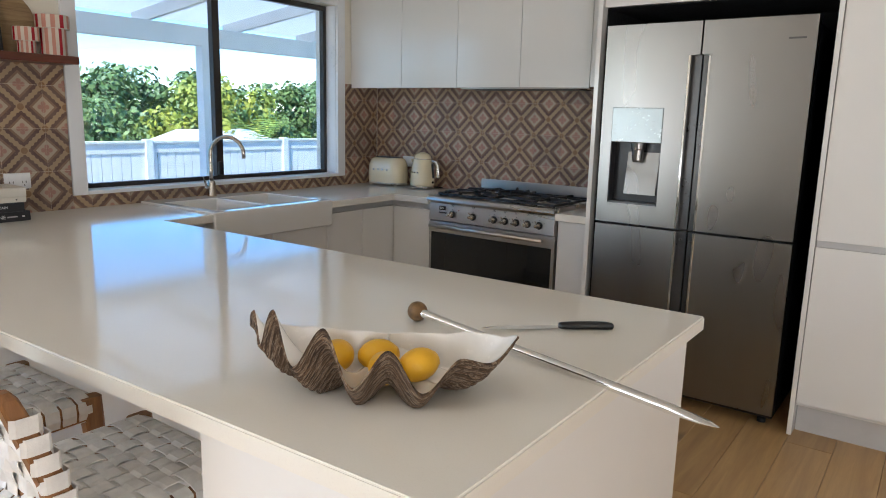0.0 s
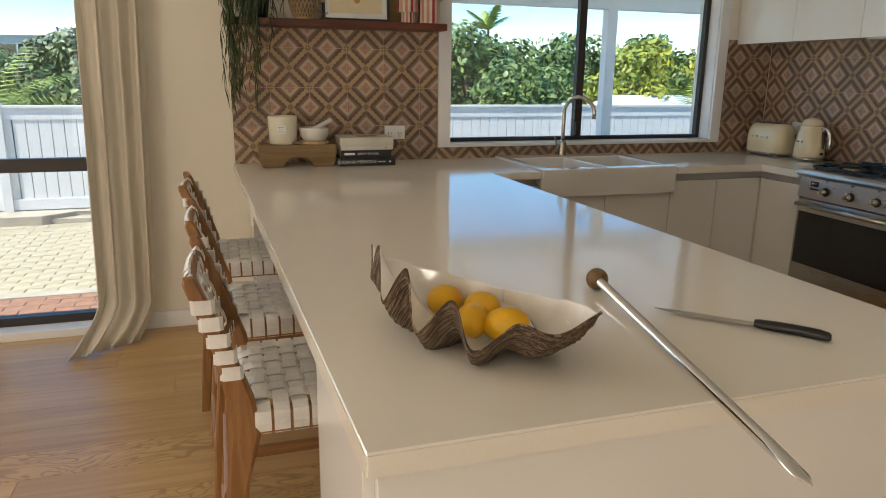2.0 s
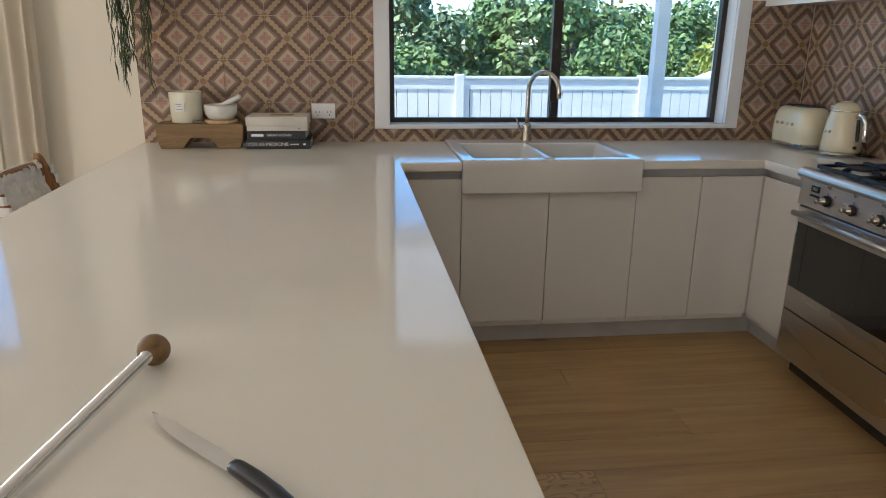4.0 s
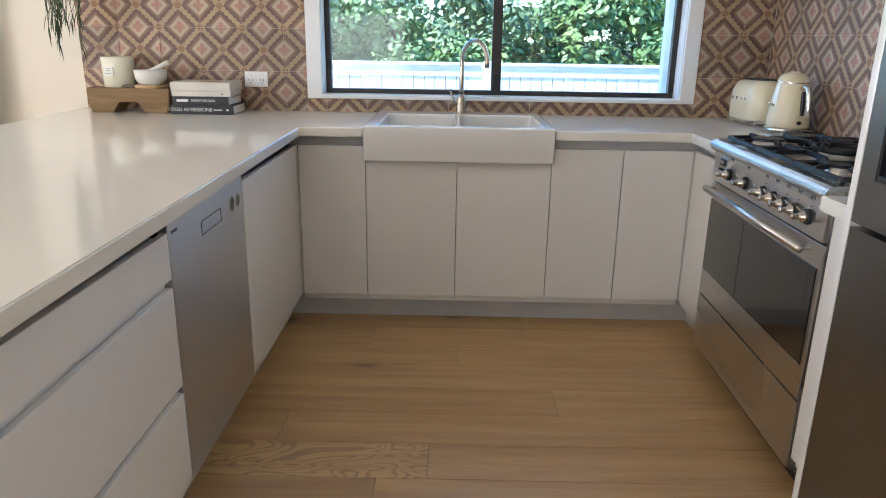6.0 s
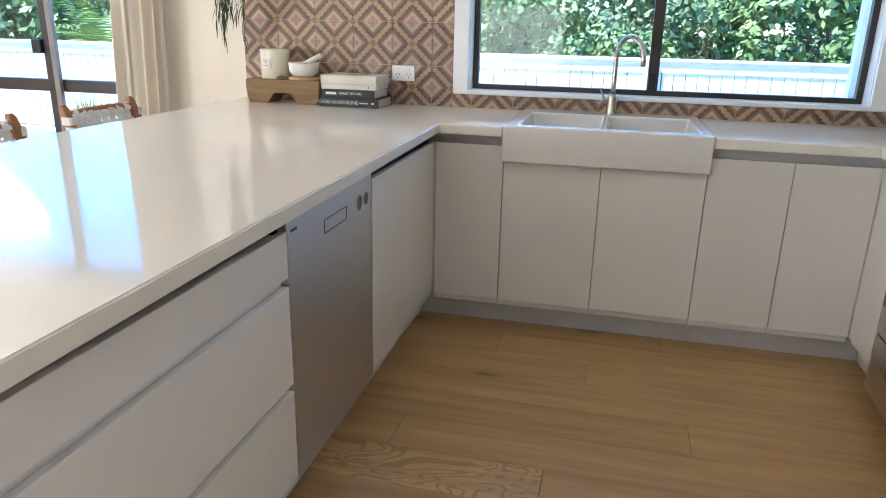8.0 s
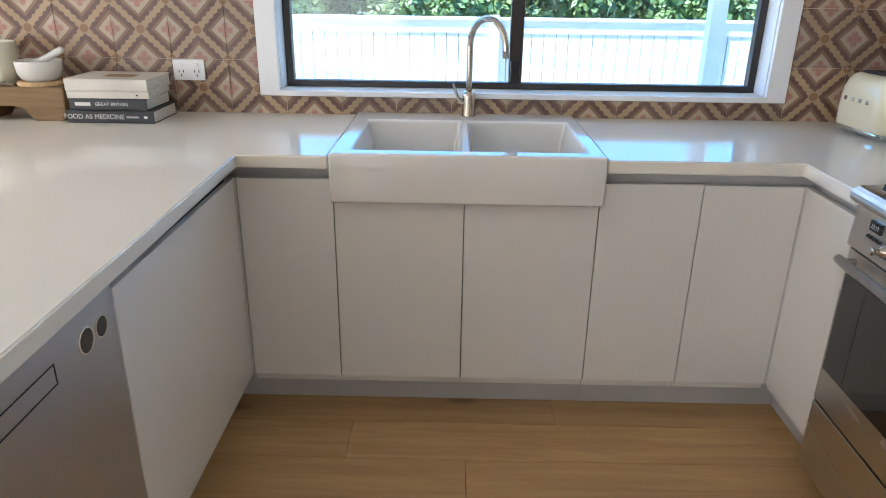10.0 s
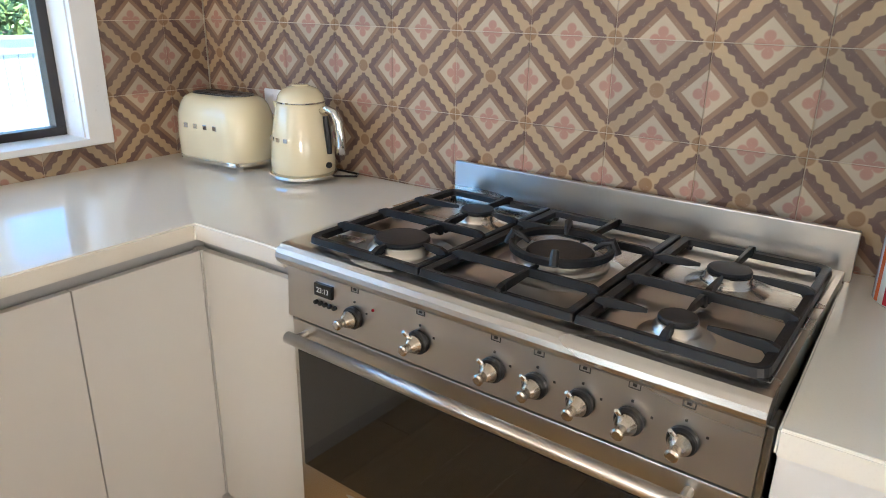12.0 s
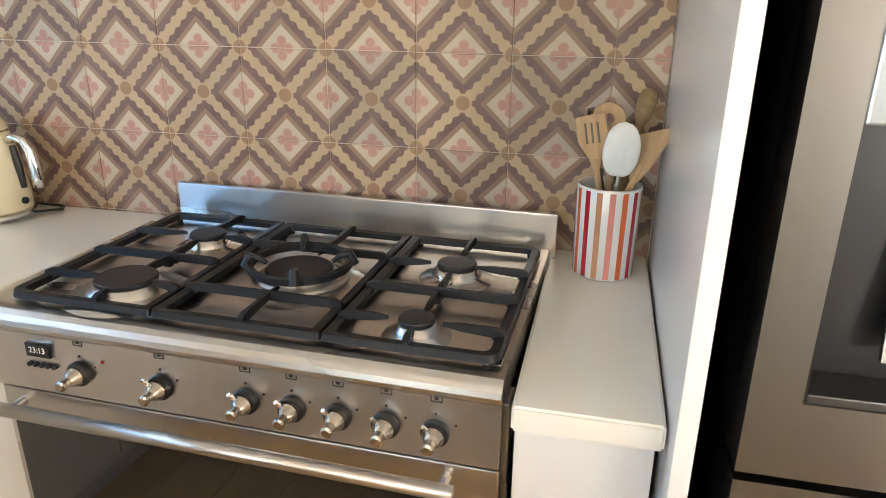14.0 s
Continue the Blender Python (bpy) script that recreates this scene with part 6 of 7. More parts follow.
def utensil_jar():
    cx, cy = -0.756, 4.455
    j = base("utensil_jar", "white ceramic jar with red, pink and orange stripes", "jar", (cx, cy, TOP))
    r0, r1, h = 0.0590, 0.0620, 0.180
    part("body", lathe([(0, 0), (r0 - 0.004, 0), (r0, 0.004), (r1, h), (r1 - 0.002, h + 0.003), (r1 - 0.006, h), (r0 - 0.006, 0.012), (0, 0.012)], 48), GLAZE_WHITE, j, "white glazed jar", True)
    cols = [GLAZE_PINK, GLAZE_ORANGE, GLAZE_RED, GLAZE_TAN]
    n = 16
    for i in range(n):
        a0 = 2 * math.pi * (i + 0.06) / n
        a1 = a0 + 2 * math.pi / n * 0.46
        st = bmesh.new()
        rows = []
        for z in (0.005, h * 0.5, h - 0.002):
            r = r0 + (r1 - r0) * z / h + 0.0006
            rows.append([st.verts.new((r * math.cos(a0 + (a1 - a0) * k / 4), r * math.sin(a0 + (a1 - a0) * k / 4), z)) for k in range(5)])
        for lo, hi in zip(rows, rows[1:]):
            for k in range(4):
                st.faces.new((lo[k], lo[k + 1], hi[k + 1], hi[k]))
        part("stripe", st, cols[i % 4], j)

    def utensil(name, label, foot, head, build):
        u = base(name, label, "utensil", group="utensils in the jar")
        f, t = Vector(foot), Vector(head)
        z = (t - f).normalized()
        y = Vector((0, -1, 0))
        y = (y - z * y.dot(z)).normalized()
        u.matrix_world = axes(y.cross(z), y, z, (cx + f.x, cy + f.y, TOP + f.z))
        build(u, (t - f).length)

    def handle(u, L, r=0.006, mat=PALE_WOOD):
        part("handle", tube([(0, 0, 0.0), (0, 0, L * 0.55), (0, 0, L * 0.72)], [r, r, r * 0.9], 12), mat, u)

    def flat(outline, thick):
        return prism(outline, -thick / 2, thick / 2, axes((1, 0, 0), (0, 0, 1), (0, -1, 0), (0, 0, 0)), 0.0012)

    def slotted(u, L):
        handle(u, L)
        b, w = L - 0.105, 0.028
        o = [(-0.007, b), (-0.010, b + 0.02), (-w, b + 0.055), (-w * 0.95, L), (w * 0.95, L - 0.004), (w, b + 0.055), (0.010, b + 0.02), (0.007, b)]
        head = part("blade", flat(o, 0.005), PALE_WOOD, u, "slotted wooden blade")
        for x in (-0.011, 0, 0.011):
            part("slot", boxes([(x - 0.002, 0.0024, L - 0.055, x + 0.002, 0.0032, L - 0.016)]), BARK, head)

    def ringed(u, L):
        handle(u, L)
        g = lathe([(0.011, -0.003), (0.030, -0.003), (0.031, 0.0), (0.030, 0.003), (0.011, 0.003), (0.011, -0.003)], 30, axes((1, 0, 0), (0, 0, 1), (0, -1, 0), (0, 0, L - 0.030)))
        part("ring_head", g, PALE_WOOD, u, "round wooden head with a hole")

    def spoon(u, L):
        handle(u, L, 0.005, CHROME)
        rings = []
        for i in range(11):
            a = math.pi * i / 10
            w = max(0.0005, 0.0335 * math.sin(a) ** 0.8)
            z = L - 0.052 - 0.052 * math.cos(a)
            dip = 0.010 * math.sin(a)
            rings.append([(w * math.cos(q), dip + 0.006 * math.sin(a) * math.sin(q), z) for q in [2 * math.pi * k / 16 for k in range(16)]])
        part("bowl", loft(rings), SPOON_PALE, u, "pale plastic spoon bowl", True)

    def corner(u, L):
        handle(u, L)
        b = L - 0.12
        part("blade", flat([(-0.008, b), (-0.020, b + 0.045), (-0.028, L - 0.005), (-0.020, L), (0.036, L - 0.040), (0.034, b + 0.062), (0.014, b + 0.015), (0.008, b)], 0.006), PALE_WOOD, u, "angled wooden blade")

    def pin(u, L):
        part("roller", tube([(0, 0, 0.02), (0, 0, L - 0.085), (0, 0, L - 0.075), (0, 0, L - 0.066), (0, 0, L - 0.055), (0, 0, L - 0.02), (0, 0, L - 0.004), (0, 0, L)],
                            [0.018, 0.018, 0.010, 0.009, 0.015, 0.019, 0.014, 0.006], 18), RAW, u, "turned wooden roller", True)

    def steel_end(u, L):
        part("handle", tube([(0, 0, 0), (0, 0, L * 0.7), (0, 0, L - 0.03), (0, 0, L)], [0.004, 0.004, 0.010, 0.009], 12), CHROME, u)
    utensil("slotted_spatula", "slotted beech spatula standing in the jar", (0.010, -0.020, 0.02), (-0.048, -0.040, 0.320), slotted)
    utensil("wooden_spoon", "beech spoon with a round hole in the jar", (0.01, 0.02, 0.02), (-0.016, 0.000, 0.336), ringed)
    utensil("serving_spoon", "pale serving spoon standing in the jar", (0.000, -0.02, 0.02), (0.016, -0.052, 0.310), spoon)
    utensil("corner_spatula", "angled beech spatula standing in the jar", (-0.020, 0.0, 0.02), (0.082, -0.014, 0.305), corner)
    utensil("rolling_pin", "small turned wooden rolling pin in the jar", (-0.01, 0.02, 0.02), (0.058, 0.034, 0.360), pin)
    utensil("metal_whisk", "metal-ended utensil standing in the jar", (0.02, 0.03, 0.02), (-0.048, 0.014, 0.322), steel_end)


toaster()
kettle()
utensil_jar()


# ---- curtain ----
def curtain():
    bm = bmesh.new()
    nz, ny = 60, 110
    grid = []
    for i in range(nz + 1):
        z = 2.28 * (1 - i / nz) + 0.004
        f = 1 - z / 2.28
        pool = max(0.0, 1 - z / 0.22) ** 1.6
        lo = 0.395 - 0.055 * f - 0.115 * pool
        hi = 0.715 - 0.085 * f - 0.09 * pool
        row = []
        for j in range(ny + 1):
            u = j / ny
            fold = math.sin(u * 2 * math.pi * 3.6 + 1.1 * math.sin(u * 7.0 + 0.7) + 0.35 * math.sin(z * 1.3))
            fold2 = math.sin(u * 2 * math.pi * 8.3 + 1.7 + 0.5 * z + 2 * math.sin(u * 4))
            amp = 0.020 + 0.008 * f
            y = lo + (hi - lo) * u + 0.012 * math.cos(u * 2 * math.pi * 3.6 + 0.3)
            x = -2.640 + amp * fold + 0.007 * fold2 + 0.010 * noise.noise(Vector((u * 5, z * 1.5, 0)))
            x += pool * (0.21 * (1 - u) + 0.08) + 0.02 * f
            y += 0.02 * pool * noise.noise(Vector((u * 8, z * 20, 4)))
            row.append(bm.verts.new((x, y, max(0.004, z + 0.012 * pool * (1 + fold)))))
        grid.append(row)
    for a, b in zip(grid, grid[1:]):
        for j in range(ny):
            bm.faces.new((a[j], a[j + 1], b[j + 1], b[j]))
    c = base("curtain", "cream linen curtain gathered beside the glass doors", "curtain", (-2.64, 0.52, 0))
    cloth = part("cloth", bm, LINEN, c, smooth=True)
    bmod = cloth.modifiers.new("cloth_thickness", "SOLIDIFY")
    bmod.thickness = 0.003
    cloth.matrix_local = Matrix.Translation((2.64, -0.52, 0))
    r = base("curtain_rod", "dark metal curtain rod above the glass doors", "curtain rod", (-2.64, -1.3, 2.30))
    part("pole", tube([(0, -2.0, 0), (0, 2.08, 0)], 0.011, 12), ALU, r)
    for y in (-1.95, 2.02):
        part("bracket", box(-0.114, y - 0.01, -0.01, 0.0, y + 0.01, 0.01, 0.002), ALU, r)


curtain()

# ---- outside ----
GZ = -0.28


def yard():
    whole("ground", boxes([(-900, -900, GZ - 1.2, 900, 900, GZ - 0.022)]), GRASSLAND, "rough grassy ground behind the fence", "ground", kind="structure")
    whole("soil", boxes([(-8.6, -14, GZ - 0.021, WX - 0.2, 16, GZ - 0.006)]), EARTH, "bare dry soil of the back yard", "soil", kind="structure")
    rnd = random.Random(3)
    # red bricks by the doors, in running bond
    p = base("brick_paving", "red brick paving beside the house", "paving", kind="structure")
    mesh = mesh_of("brick", box(-0.0475, -0.112, -0.03, 0.0475, 0.112, 0, 0.003, 1), REDBRICK)
    for i in range(15):
        x = WX - 0.26 - i * 0.102
        for k in range(20):
            ob = new("brick", mesh)
            ob.parent = p
            ob.location = (x, -3.2 + (k + 0.5 * (i % 2)) * 0.231, GZ + rnd.uniform(-0.002, 0.002))
    e = base("concrete_edging", "pale concrete strip between brick and pavers", "edging", kind="structure")
    part("strip", box(-4.62, -4.4, GZ - 0.03, -4.50, 1.6, GZ + 0.006, 0.004), CONCRETE, e)
    p = base("paver_court", "cream paving bricks of the sunny courtyard", "paving", kind="structure")
    mesh = mesh_of("paver", box(-0.0475, -0.112, -0.03, 0.0475, 0.112, 0, 0.003, 1), PAVER)
    rest = bmesh.new()
    for i in range(28):
        x = -4.68 - i * 0.101
        for k in range(26):
            y = -4.3 + (k + 0.5 * (i % 2)) * 0.230
            if -2.3 < y < 0.6 and i < 22:
                ob = new("paver", mesh)
                ob.parent = p
                ob.location = (x, y, GZ + rnd.uniform(-0.002, 0.002))
            else:
                box(x - 0.0475, y - 0.112, GZ - 0.03, x + 0.0475, y + 0.112, GZ + rnd.uniform(-0.002, 0.002), 0, 1, rest)
    tagged(part("outer_pavers", rest, PAVER, p), kind="stuff")
    # raised bed with a pale kerb
    k = base("garden_bed", "pale concrete-edged garden bed along the fence", "garden bed", kind="structure")
    kerb = [(-7.30, -8.0), (-7.30, -0.92), (-7.55, -0.62), (-7.55, 6.0), (-7.67, 6.0), (-7.67, -0.60), (-7.42, -0.90), (-7.42, -8.0)]
    part("kerb", prism(kerb, GZ - 0.03, GZ + 0.10, bevel=0.006), CONCRETE, k)
    part("bed_soil", boxes([(-7.98, -8.0, GZ - 0.01, -7.36, 6.0, GZ + 0.05)]), CONCRETE, k, "pale dusty gravel")


def fence():
    f = base("fence", "white vinyl slat fence around the yard", "fence", (-8.0, 0, GZ))
    top = 0.995 - GZ
    y0, y1 = -11.0, 15.4
    part("top_rail", box(-0.03, y0, top - 0.035, 0.045, y1, top, 0.006), VINYL, f)
    part("upper_band", box(-0.012, y0, top - 0.165, 0.024, y1, top - 0.035, 0.003), VINYL, f)
    part("bottom_rail", box(-0.02, y0, 0.06, 0.035, y1, 0.19, 0.005), VINYL, f)
    post = mesh_of("post", box(-0.055, -0.055, 0, 0.055, 0.055, top + 0.02, 0.006, 1), VINYL)
    slat = mesh_of("slat", box(-0.009, -0.0625, 0.18, 0.012, 0.0625, top - 0.155, 0.002, 1), VINYL)
    n = 0
    y = y0
    while y < y1:
        ob = new("post", post)
        ob.parent = f
        ob.location = (0.0, y, 0)
        wide = part("post_infill", boxes([(-0.009, y - 0.13, 0.18, 0.011, y + 0.13, top - 0.155)]), VINYL, f)
        s = y + 0.208
        while s < y + 2.4 - 0.15:
            ob = new("slat", slat)
            ob.parent = f
            ob.location = (0, s, 0)
            s += 0.1335
        y += 2.4


def patio():
    p = base("patio_roof", "white-painted timber patio roof with rafters", "patio roof", (-5.25, 4.8, GZ))
    z = -GZ
    sheet, t, b = material("white_translucent_roof")
    t.nodes.remove(b)
    mix = node(t, "ShaderNodeMixShader", 0.6, node(t, "ShaderNodeBsdfDiffuse", (0.82, 0.82, 0.82)).outputs[0], node(t, "ShaderNodeBsdfTranslucent", (0.82, 0.84, 0.86)).outputs[0])
    t.links.new(mix.outputs[0], t.nodes["Material Output"].inputs[0])
    part("beam", box(-0.045, -3.6, z + 2.035, 0.045, 4.6, z + 2.215, 0.006), PERGOLA, p)
    for y in (-3.5, 0.0, 4.5):
        part("post", box(-0.055, y - 0.055, 0.0, 0.055, y + 0.055, z + 2.035, 0.006), PERGOLA, p)
    x1 = WX - 0.2 + 5.25
    for i in range(9):
        y = -3.6 + i * 1.02
        o = [(-0.30, z + 2.195), (x1, z + 2.50), (x1, z + 2.61), (-0.30, z + 2.305)]
        part("rafter", prism(o, y - 0.022, y + 0.022, axes((1, 0, 0), (0, 0, 1), (0, 1, 0), (0, 0, 0))), PERGOLA, p)
    o = [(-0.42, z + 2.302), (x1, z + 2.616), (x1, z + 2.626), (-0.42, z + 2.312)]
    part("roof_sheet", prism(o, -3.75, 4.75, axes((1, 0, 0), (0, 0, 1), (0, 1, 0), (0, 0, 0))), sheet, p)
    whole("eave", boxes([(WX - 0.55, Y0 - 0.4, H + 0.13, X1 + 0.5, WY + 0.4, H + 0.28)]), TRIM, "white eave board of the house roof", "eave", kind="structure")


def leaf_cloud(points, normals, size, rnd, slim=0.55):
    """Leaf quads at points, facing roughly along normals."""
    n = len(points)
    nr = normals + rnd.normal(0, 0.55, (n, 3))
    nr /= np.linalg.norm(nr, axis=1)[:, None]
    a = np.cross(nr, rnd.normal(0, 1, (n, 3)))
    a /= np.linalg.norm(a, axis=1)[:, None] + 1e-9
    b = np.cross(nr, a)
    s = size * rnd.uniform(0.6, 1.35, (n, 1))
    v = np.stack([points - a * s, points - b * s * slim + a * s * 0.1, points + a * s, points + b * s * slim + a * s * 0.1], 1).reshape(-1, 3)
    f = np.arange(4 * n).reshape(-1, 4)
    return v, f


def tree(x, y, top, wide, mat, label, seed, leaves=3000, size=0.11):
    rnd = np.random.default_rng(seed)
    t = base("tree", label, "tree", (x, y, GZ - 0.03), group="trees behind the fence")
    h = top - GZ
    tr = bmesh.new()
    tube([(0, 0, 0), (0.05, 0.03, h * 0.25), (0.0, 0.08, h * 0.5), (0.1, 0.0, h * 0.8)], [0.16, 0.13, 0.09, 0.03], 8, True, tr)
    clumps = []
    for i in range(24):
        a, q = rnd.uniform(0, 2 * math.pi), rnd.uniform(0, 1) ** 0.6
        zc = rnd.uniform(0.20, 0.86)
        w = wide * math.sqrt(max(0.12, 1 - ((zc - 0.45) / 0.55) ** 2))
        c = np.array((w * q * math.cos(a), w * q * math.sin(a), h * zc))
        clumps.append((c, wide * rnd.uniform(0.22, 0.42)))
    clumps.append((np.array((0, 0, h * 0.84)), wide * 0.38))
    for c, r in clumps[:7]:
        tube([(0.02, 0.05, h * 0.3), tuple(c * 0.55 + np.array((0, 0, h * 0.18))), tuple(c)], [0.06, 0.035, 0.012], 6, True, tr)
    part("trunk", tr, BARK, t)
    pts, nrm = [], []
    per = leaves // len(clumps)
    for c, r in clumps:
        d = rnd.normal(0, 1, (per, 3))
        d /= np.linalg.norm(d, axis=1)[:, None]
        k = rnd.uniform(0.55, 1.08, (per, 1))
        lump = 1 + 0.22 * np.sin(d[:, :1] * 5 + c[0] * 3) * np.sin(d[:, 1:2] * 4 + c[1] * 5)
        p = c + d * k * r * lump * np.array((1, 1, 0.85))
        pts.append(p)
        nrm.append(d + np.array((0, 0, 0.35)))
    p, q = np.concatenate(pts), np.concatenate(nrm)
    keep = (p[:, 2] > 0.1) & (p[:, 2] < h * 1.02)
    v, f = leaf_cloud(p[keep], q[keep], size, rnd)
    me = bpy.data.meshes.new("crown")
    me.from_pydata(v.tolist(), [], f.tolist())
    me.materials.append(mat)
    c = new("crown", me)
    c.parent = t


def frond_plant(name, x, y, base_z, trunk_top, reach, count, label, seed, fruit=False, droop=0.9, width=0.03):
    rnd = random.Random(seed)
    t = base(name, label, "palm", (x, y, base_z), group="palms behind the fence")
    h = trunk_top - base_z
    part("trunk", tube([(0, 0, 0), (0.02, 0, h * 0.5), (0, 0, h)], [0.16 * reach / 2, 0.12 * reach / 2, 0.08 * reach / 2], 10), BARK, t)
    for k in range(count):
        g = bmesh.new()
        a = 2 * math.pi * k / count + rnd.uniform(-0.2, 0.2)
        el = rnd.uniform(0.3, 1.3)
        d = Vector((math.cos(a) * math.cos(el), math.sin(a) * math.cos(el), math.sin(el)))
        p = Vector((0, 0, h))
        n = 16
        for i in range(n):
            q = p + d * reach / n
            side = d.cross(Vector((0, 0, 1))).normalized()
            L = reach * 0.30 * math.sin(math.pi * (0.12 + 0.84 * i / n)) + 0.05
            for sg in (-1, 1):
                w = (side * sg + d * 0.6 + Vector((0, 0, -0.35))).normalized()
                e = p + w * L
                wd = d * width * reach * 0.5
                vs = [g.verts.new(c) for c in (p, p + wd, e)]
                g.faces.new(vs)
            d = (d + Vector((0, 0, -droop / n))).normalized()
            p = q
        part("frond", g, FROND, t)
    if fruit:
        for a in (0.3, 2.2, 4.3):
            g = bmesh.new()
            for i in range(60):
                q = Vector((rnd.gauss(0, 0.20), rnd.gauss(0, 0.20), rnd.gauss(0, 0.30)))
                bmesh.ops.create_icosphere(g, subdivisions=1, radius=0.13, matrix=Matrix.Translation(q + Vector((0.42 * math.cos(a), 0.42 * math.sin(a), h - 1.35))))
            part("fruit_cluster", g, SEED, t, "orange palm fruit")


def planting():
    rnd = random.Random(21)
    k = 0
    for y in np.arange(-15.0, 27.0, 2.35):
        tree(-20.5 + rnd.uniform(-1.8, 1.8), float(y) + rnd.uniform(-0.5, 0.5), rnd.uniform(2.35, 2.95), rnd.uniform(1.7, 2.2), LEAF_DEEP if rnd.random() < 0.75 else LEAF_FAR, "broad dark green tree in dense leaf", 100 + k, 4600, 0.115)
        k += 1
    for y in np.arange(-13.0, 24.0, 4.1):
        tree(-16.5 + rnd.uniform(-1, 1), float(y) + rnd.uniform(-0.8, 0.8), rnd.uniform(1.35, 1.85), rnd.uniform(1.3, 1.7), LEAF_DEEP, "low green shrub behind the fence", 200 + k, 2600, 0.09)
        k += 1
    tree(-15.0, 11.9, 2.45, 1.65, LEAF_LITE, "rounded yellow-green tree in dense leaf", 300, 5200, 0.085)
    tree(-14.0, -4.6, 2.3, 1.7, LEAF_LITE, "bright yellow-green tree behind the fence", 301, 4200, 0.085)
    frond_plant("palm_tree", -32.0, 13.85, GZ, 3.6, 1.5, 9, "tall palm with orange fruit above the trees", 5, True, 0.7, 0.16)
    frond_plant("palm_tree", -11.0, 10.2, GZ, 0.75, 0.9, 13, "low bright green palm behind the fence", 6)
    frond_plant("palm_tree", -10.6, 12.4, GZ, 1.15, 1.1, 13, "low bright green palm behind the fence", 7)
    frond_plant("palm_tree", -9.6, -1.9, GZ, 0.85, 1.15, 15, "low bright green palm behind the fence", 8)
    frond_plant("palm_tree", -9.7, -5.35, GZ, 0.80, 1.05, 20, "bright sunlit palm close behind the fence", 9, False, 0.9, 0.06)
    tree(-13.2, -10.6, 2.9, 2.3, LEAF_DEEP, "broad dark green tree in dense leaf", 310, 4600, 0.11)
    tree(-14.2, -7.4, 2.6, 1.9, LEAF_DEEP, "broad dark green tree in dense leaf", 311, 4600, 0.11)
    # small plants in the bed
    g = bmesh.new()
    for i in range(90):
        a, r = rnd.uniform(0, 6.28), rnd.uniform(0, 0.06)
        p = Vector((r * math.cos(a), r * math.sin(a), 0))
        e = p + Vector((0.16 * math.cos(a), 0.16 * math.sin(a), rnd.uniform(0.25, 0.62)))
        s = Vector((-math.sin(a), math.cos(a), 0)) * 0.012
        g.faces.new([g.verts.new(q) for q in (p - s, p + s, e)])
    whole("grass_tuft", g, LEAF_LITE, "spiky green grass against the white fence", "grass", kind="stuff", m=pose(-7.75, -4.25, GZ + 0.05))
    g = bmesh.new()
    for i in range(60):
        a, r = rnd.uniform(0, 6.28), rnd.uniform(0, 0.035)
        p = Vector((r * math.cos(a), r * math.sin(a), 0))
        e = p + Vector((0.05 * math.cos(a), 0.05 * math.sin(a), rnd.uniform(0.22, 0.46)))
        s = Vector((-math.sin(a), math.cos(a), 0)) * 0.008
        g.faces.new([g.verts.new(q) for q in (p - s, p + s, e)])
    whole("grass_tuft", g, LEAF_LITE, "upright yellow-green grass in the garden bed", "grass", kind="stuff", m=pose(-7.75, -1.72, GZ + 0.05))
    g = bmesh.new()
    for i in range(160):
        a, r = rnd.uniform(0, 6.28), rnd.uniform(0.02, 0.24)
        p = Vector((r * math.cos(a), r * math.sin(a), 0.01))
        e = p + Vector((0.06 * math.cos(a + 1), 0.06 * math.sin(a + 1), rnd.uniform(0.03, 0.12)))
        s = Vector((-math.sin(a), math.cos(a), 0)) * 0.012
        g.faces.new([g.verts.new(q) for q in (p - s, p + s, e)])
    whole("dry_weed", g, BARK, "dry brown weeds in the garden bed", "weed", kind="stuff", m=pose(-7.62, -2.1, GZ + 0.05))


def far_house(x, y, z, w, d, h, turn, wall, label):
    b = base("house", label, "house", group="houses beyond the trees")
    b.matrix_world = pose(x, y, z, 0, 0, turn)
    part("wall", boxes([(-w / 2, -d / 2, 0, w / 2, d / 2, h)]), wall, b)
    part("roof", prism([(-d / 2 - 0.3, h), (0, h + d * 0.2), (d / 2 + 0.3, h)], -w / 2 - 0.3, w / 2 + 0.3, axes((0, 1, 0), (0, 0, 1), (1, 0, 0), (0, 0, 0))), ROOFING, b)
    for i in range(3):
        xx = -w / 2 + w * (i + 0.5) / 3
        part("window", boxes([(xx - w * 0.09, -d / 2 - 0.05, h * 0.3, xx + w * 0.09, -d / 2 + 0.02, h * 0.75), (xx - w * 0.09, d / 2 - 0.02, h * 0.3, xx + w * 0.09, d / 2 + 0.05, h * 0.75)]), OVEN_GLASS, b)


yard()
fence()
patio()
planting()
far_house(-13.6, 10.9, GZ, 1.7, 1.6, 0.95, 100, VINYL, "pale neighbouring house with low white roof")
far_house(-85, -15.5, 1.5, 9, 7, 3.4, 80, KICK, "pale hillside house with wide windows")
far_house(-88, -30, 2.0, 12, 7, 3.6, 95, KICK, "pale hillside house with wide windows")
hill = prism([(-60, GZ - 1), (-75, 0.5), (-84, 1.6), (-140, 4.5), (-140, GZ - 1)], -120, 6, axes((1, 0, 0), (0, 0, 1), (0, 1, 0), (0, 0, 0)))
whole("hillside", hill, GRASSLAND, "green hillside behind the trees", "hill", kind="structure")

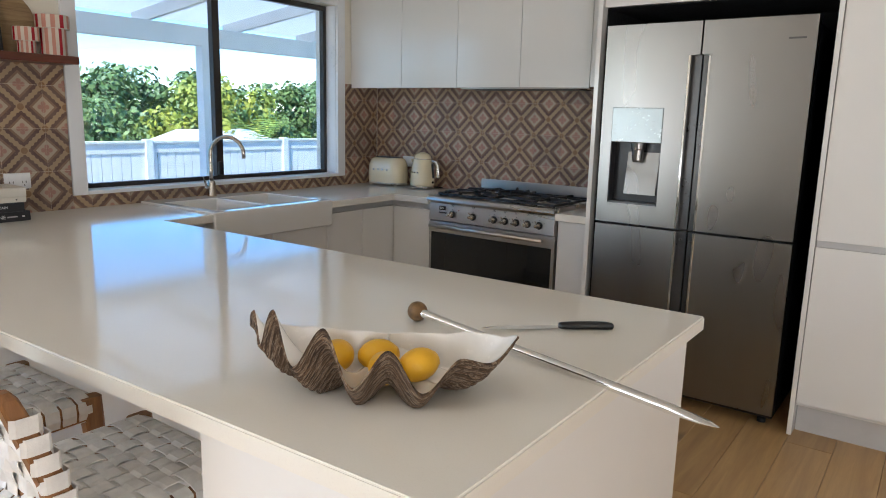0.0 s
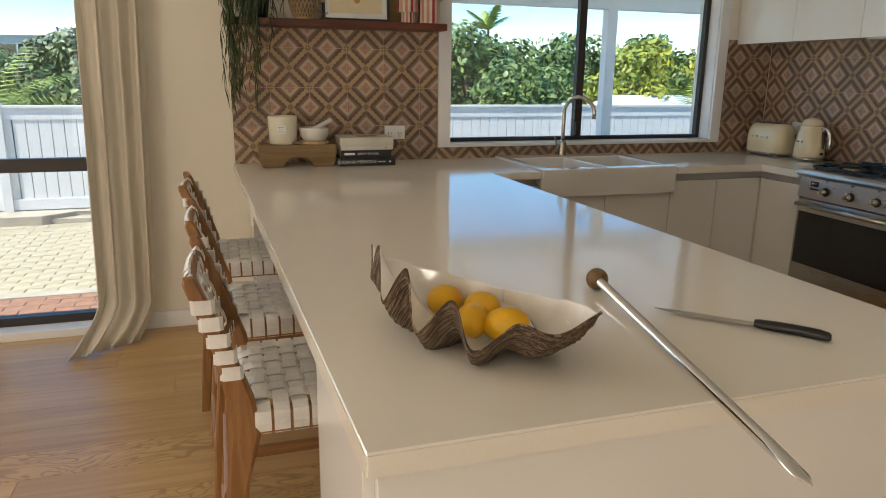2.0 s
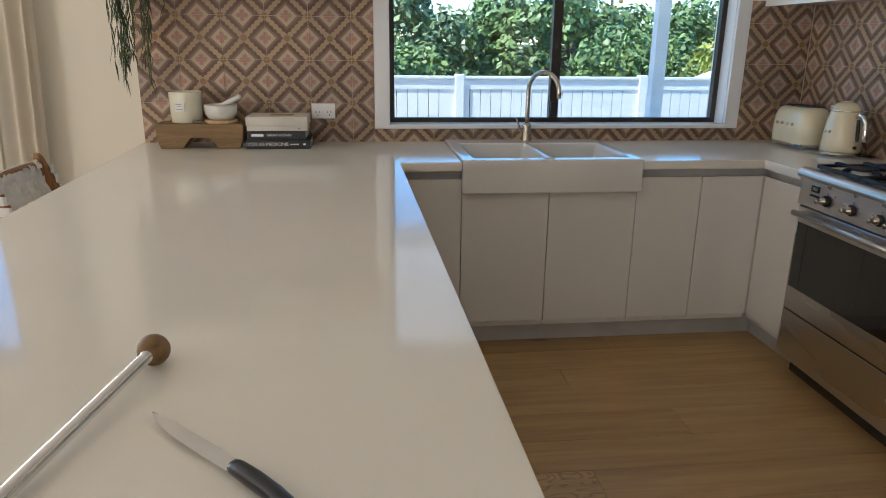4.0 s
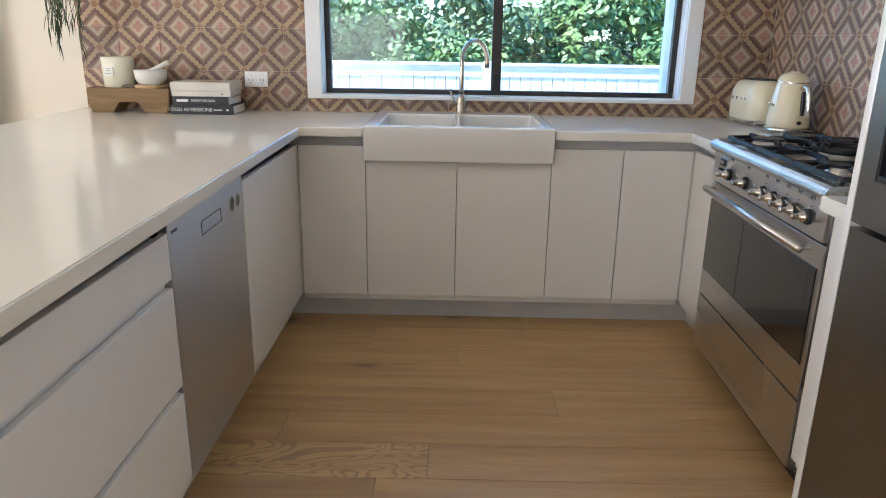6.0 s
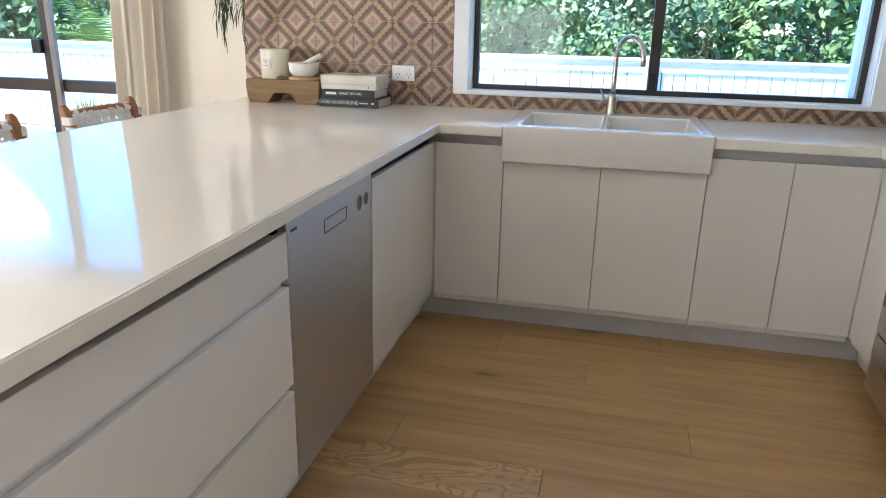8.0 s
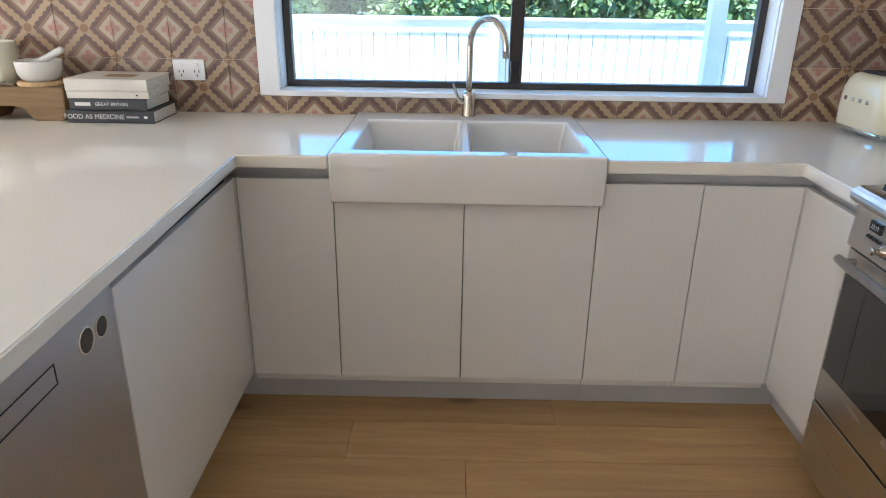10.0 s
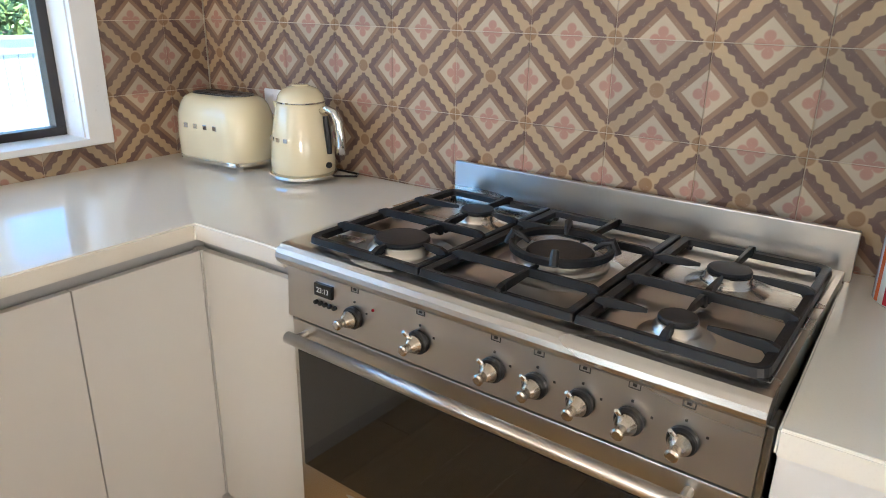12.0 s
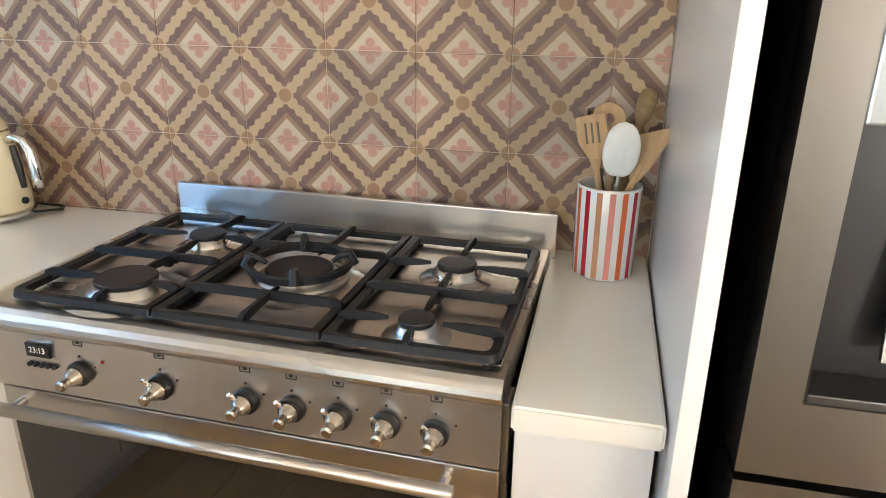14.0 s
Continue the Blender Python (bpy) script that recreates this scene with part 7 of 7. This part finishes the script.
# ---- floor boards and wall tiles ----
def floor_boards():
    f = base("floor", "wide oak floorboards with knots and fine joints", "floor", kind="structure")
    part("subfloor", boxes([(WX, Y0, -0.10, X1, WY, -0.019)]), GAP_DARK, f)
    rnd = random.Random(5)
    w, first = 0.19, -1.858
    known = {0: 3.015, 2: 3.370, 4: 2.917}
    shapes = {}
    k0 = math.floor((WX - first) / w)
    for k in range(k0, int((X1 - first) / w) + 1):
        a, b = max(WX, first + k * w), min(X1, first + (k + 1) * w)
        if b - a < 0.02:
            continue
        joint = known.get(k, rnd.uniform(2.0, 4.3))
        ys = [joint]
        while ys[0] > Y0:
            ys.insert(0, ys[0] - rnd.choice((2.39, 1.9, 2.15)))
        while ys[-1] < WY:
            ys.append(ys[-1] + rnd.choice((2.39, 1.9)))
        for y0, y1 in zip(ys, ys[1:]):
            y0, y1 = max(y0, Y0), min(y1, WY)
            if y1 - y0 < 0.02:
                continue
            grain = OAK_FIGURED if (k == 4 and y1 == 2.917) or (k == 2 and y0 < 0.4 < y1) else OAK
            key = (round(b - a, 3), round(y1 - y0, 3), grain.name)
            if key not in shapes:
                hx, hy = key[0] / 2, key[1] / 2
                g = 0.0006
                shapes[key] = mesh_of("floor_board", box(-hx + g, -hy + g, -0.018, hx - g, hy - g, 0, 0.0012, 1), grain)
            ob = new("floor_board", shapes[key])
            ob.parent = f
            ob.location = ((a + b) / 2, (y0 + y1) / 2, 0)


def tiling(name, label, origin, across, out, spans, u0, v0, pitch, mat):
    """Tiles on a wall. origin: a point of the wall; spans: (u0, z0, u1, z1) rectangles; u0, v0: a corner of the grid."""
    root = base(name, label, "wall tiles", kind="structure")
    up = Vector((0, 0, 1))
    across, out = Vector(across), Vector(out)
    bm = bmesh.new()
    g = 0.0010
    cache = {}
    for a0, b0, a1, b1 in spans:
        p, q = Vector(origin) + across * a0, Vector(origin) + across * a1
        lo, hi = p, q + out * 0.0065
        box(min(lo.x, hi.x), min(lo.y, hi.y), b0, max(lo.x, hi.x), max(lo.y, hi.y), b1, 0, 1, bm)
        for i in range(math.floor((a0 - u0) / pitch), math.ceil((a1 - u0) / pitch)):
            for j in range(math.floor((b0 - v0) / pitch), math.ceil((b1 - v0) / pitch)):
                c0, c1 = max(a0, u0 + i * pitch), min(a1, u0 + (i + 1) * pitch)
                d0, d1 = max(b0, v0 + j * pitch), min(b1, v0 + (j + 1) * pitch)
                if c1 - c0 < 0.006 or d1 - d0 < 0.006:
                    continue
                mu, mv = u0 + (i + 0.5) * pitch, v0 + (j + 0.5) * pitch
                key = tuple(round(x, 4) for x in (c0 - mu, d0 - mv, c1 - mu, d1 - mv))
                if key not in cache:
                    cache[key] = mesh_of("tile", box(key[0] + g, key[1] + g, 0, key[2] - g, key[3] - g, 0.0085, 0.0008, 1), mat)
                ob = new("tile", cache[key])
                ob.parent = root
                ob.matrix_local = axes(across, up, out, Vector(origin) + across * mu + up * mv + out * 0.0006)
    part("grout", bm, GROUT, root)


tiling("splashback_north", "patterned brown and cream cement tiles behind the range", (0, WY - 0.001, 0), (1, 0, 0), (0, -1, 0),
       [(-2.745, TOP - 0.002, -0.662, 1.612)], -1.172, 1.106, NORTH_PITCH, TILE_NORTH)
tiling("splashback_west", "patterned brown and cream cement tiles beside the window", (WX + 0.001, 0, 0), (0, 1, 0), (1, 0, 0),
       [(1.078, TOP - 0.002, 2.226, 1.625), (2.226, TOP - 0.002, 4.207, 0.966), (4.207, TOP - 0.002, 4.56, 1.628)], 1.698, 1.097, WEST_PITCH, TILE_WEST)
floor_boards()


def settle():
    """Put the Empty of each thing at the foot of its own parts."""
    bpy.context.view_layer.update()
    for ob in [o for o in scene.objects if o.type == "EMPTY" and o.parent is None and o.matrix_world == Matrix.Identity(4)]:
        pts = [c.matrix_world @ v.co for c in ob.children_recursive if c.type == "MESH" for v in c.data.vertices]
        if not pts:
            continue
        foot = Vector(((min(p.x for p in pts) + max(p.x for p in pts)) / 2, (min(p.y for p in pts) + max(p.y for p in pts)) / 2, min(p.z for p in pts)))
        ob.location = foot
        for c in ob.children:
            c.location = c.location - foot


settle()
bpy.context.view_layer.update()
# the range stands a little askew, its window end nearer the wall
pivot = Matrix.Translation((-0.884, 3.945, 0))
COOKER.matrix_world = pivot @ Matrix.Rotation(radians(-1.7), 4, "Z") @ pivot.inverted() @ COOKER.matrix_world
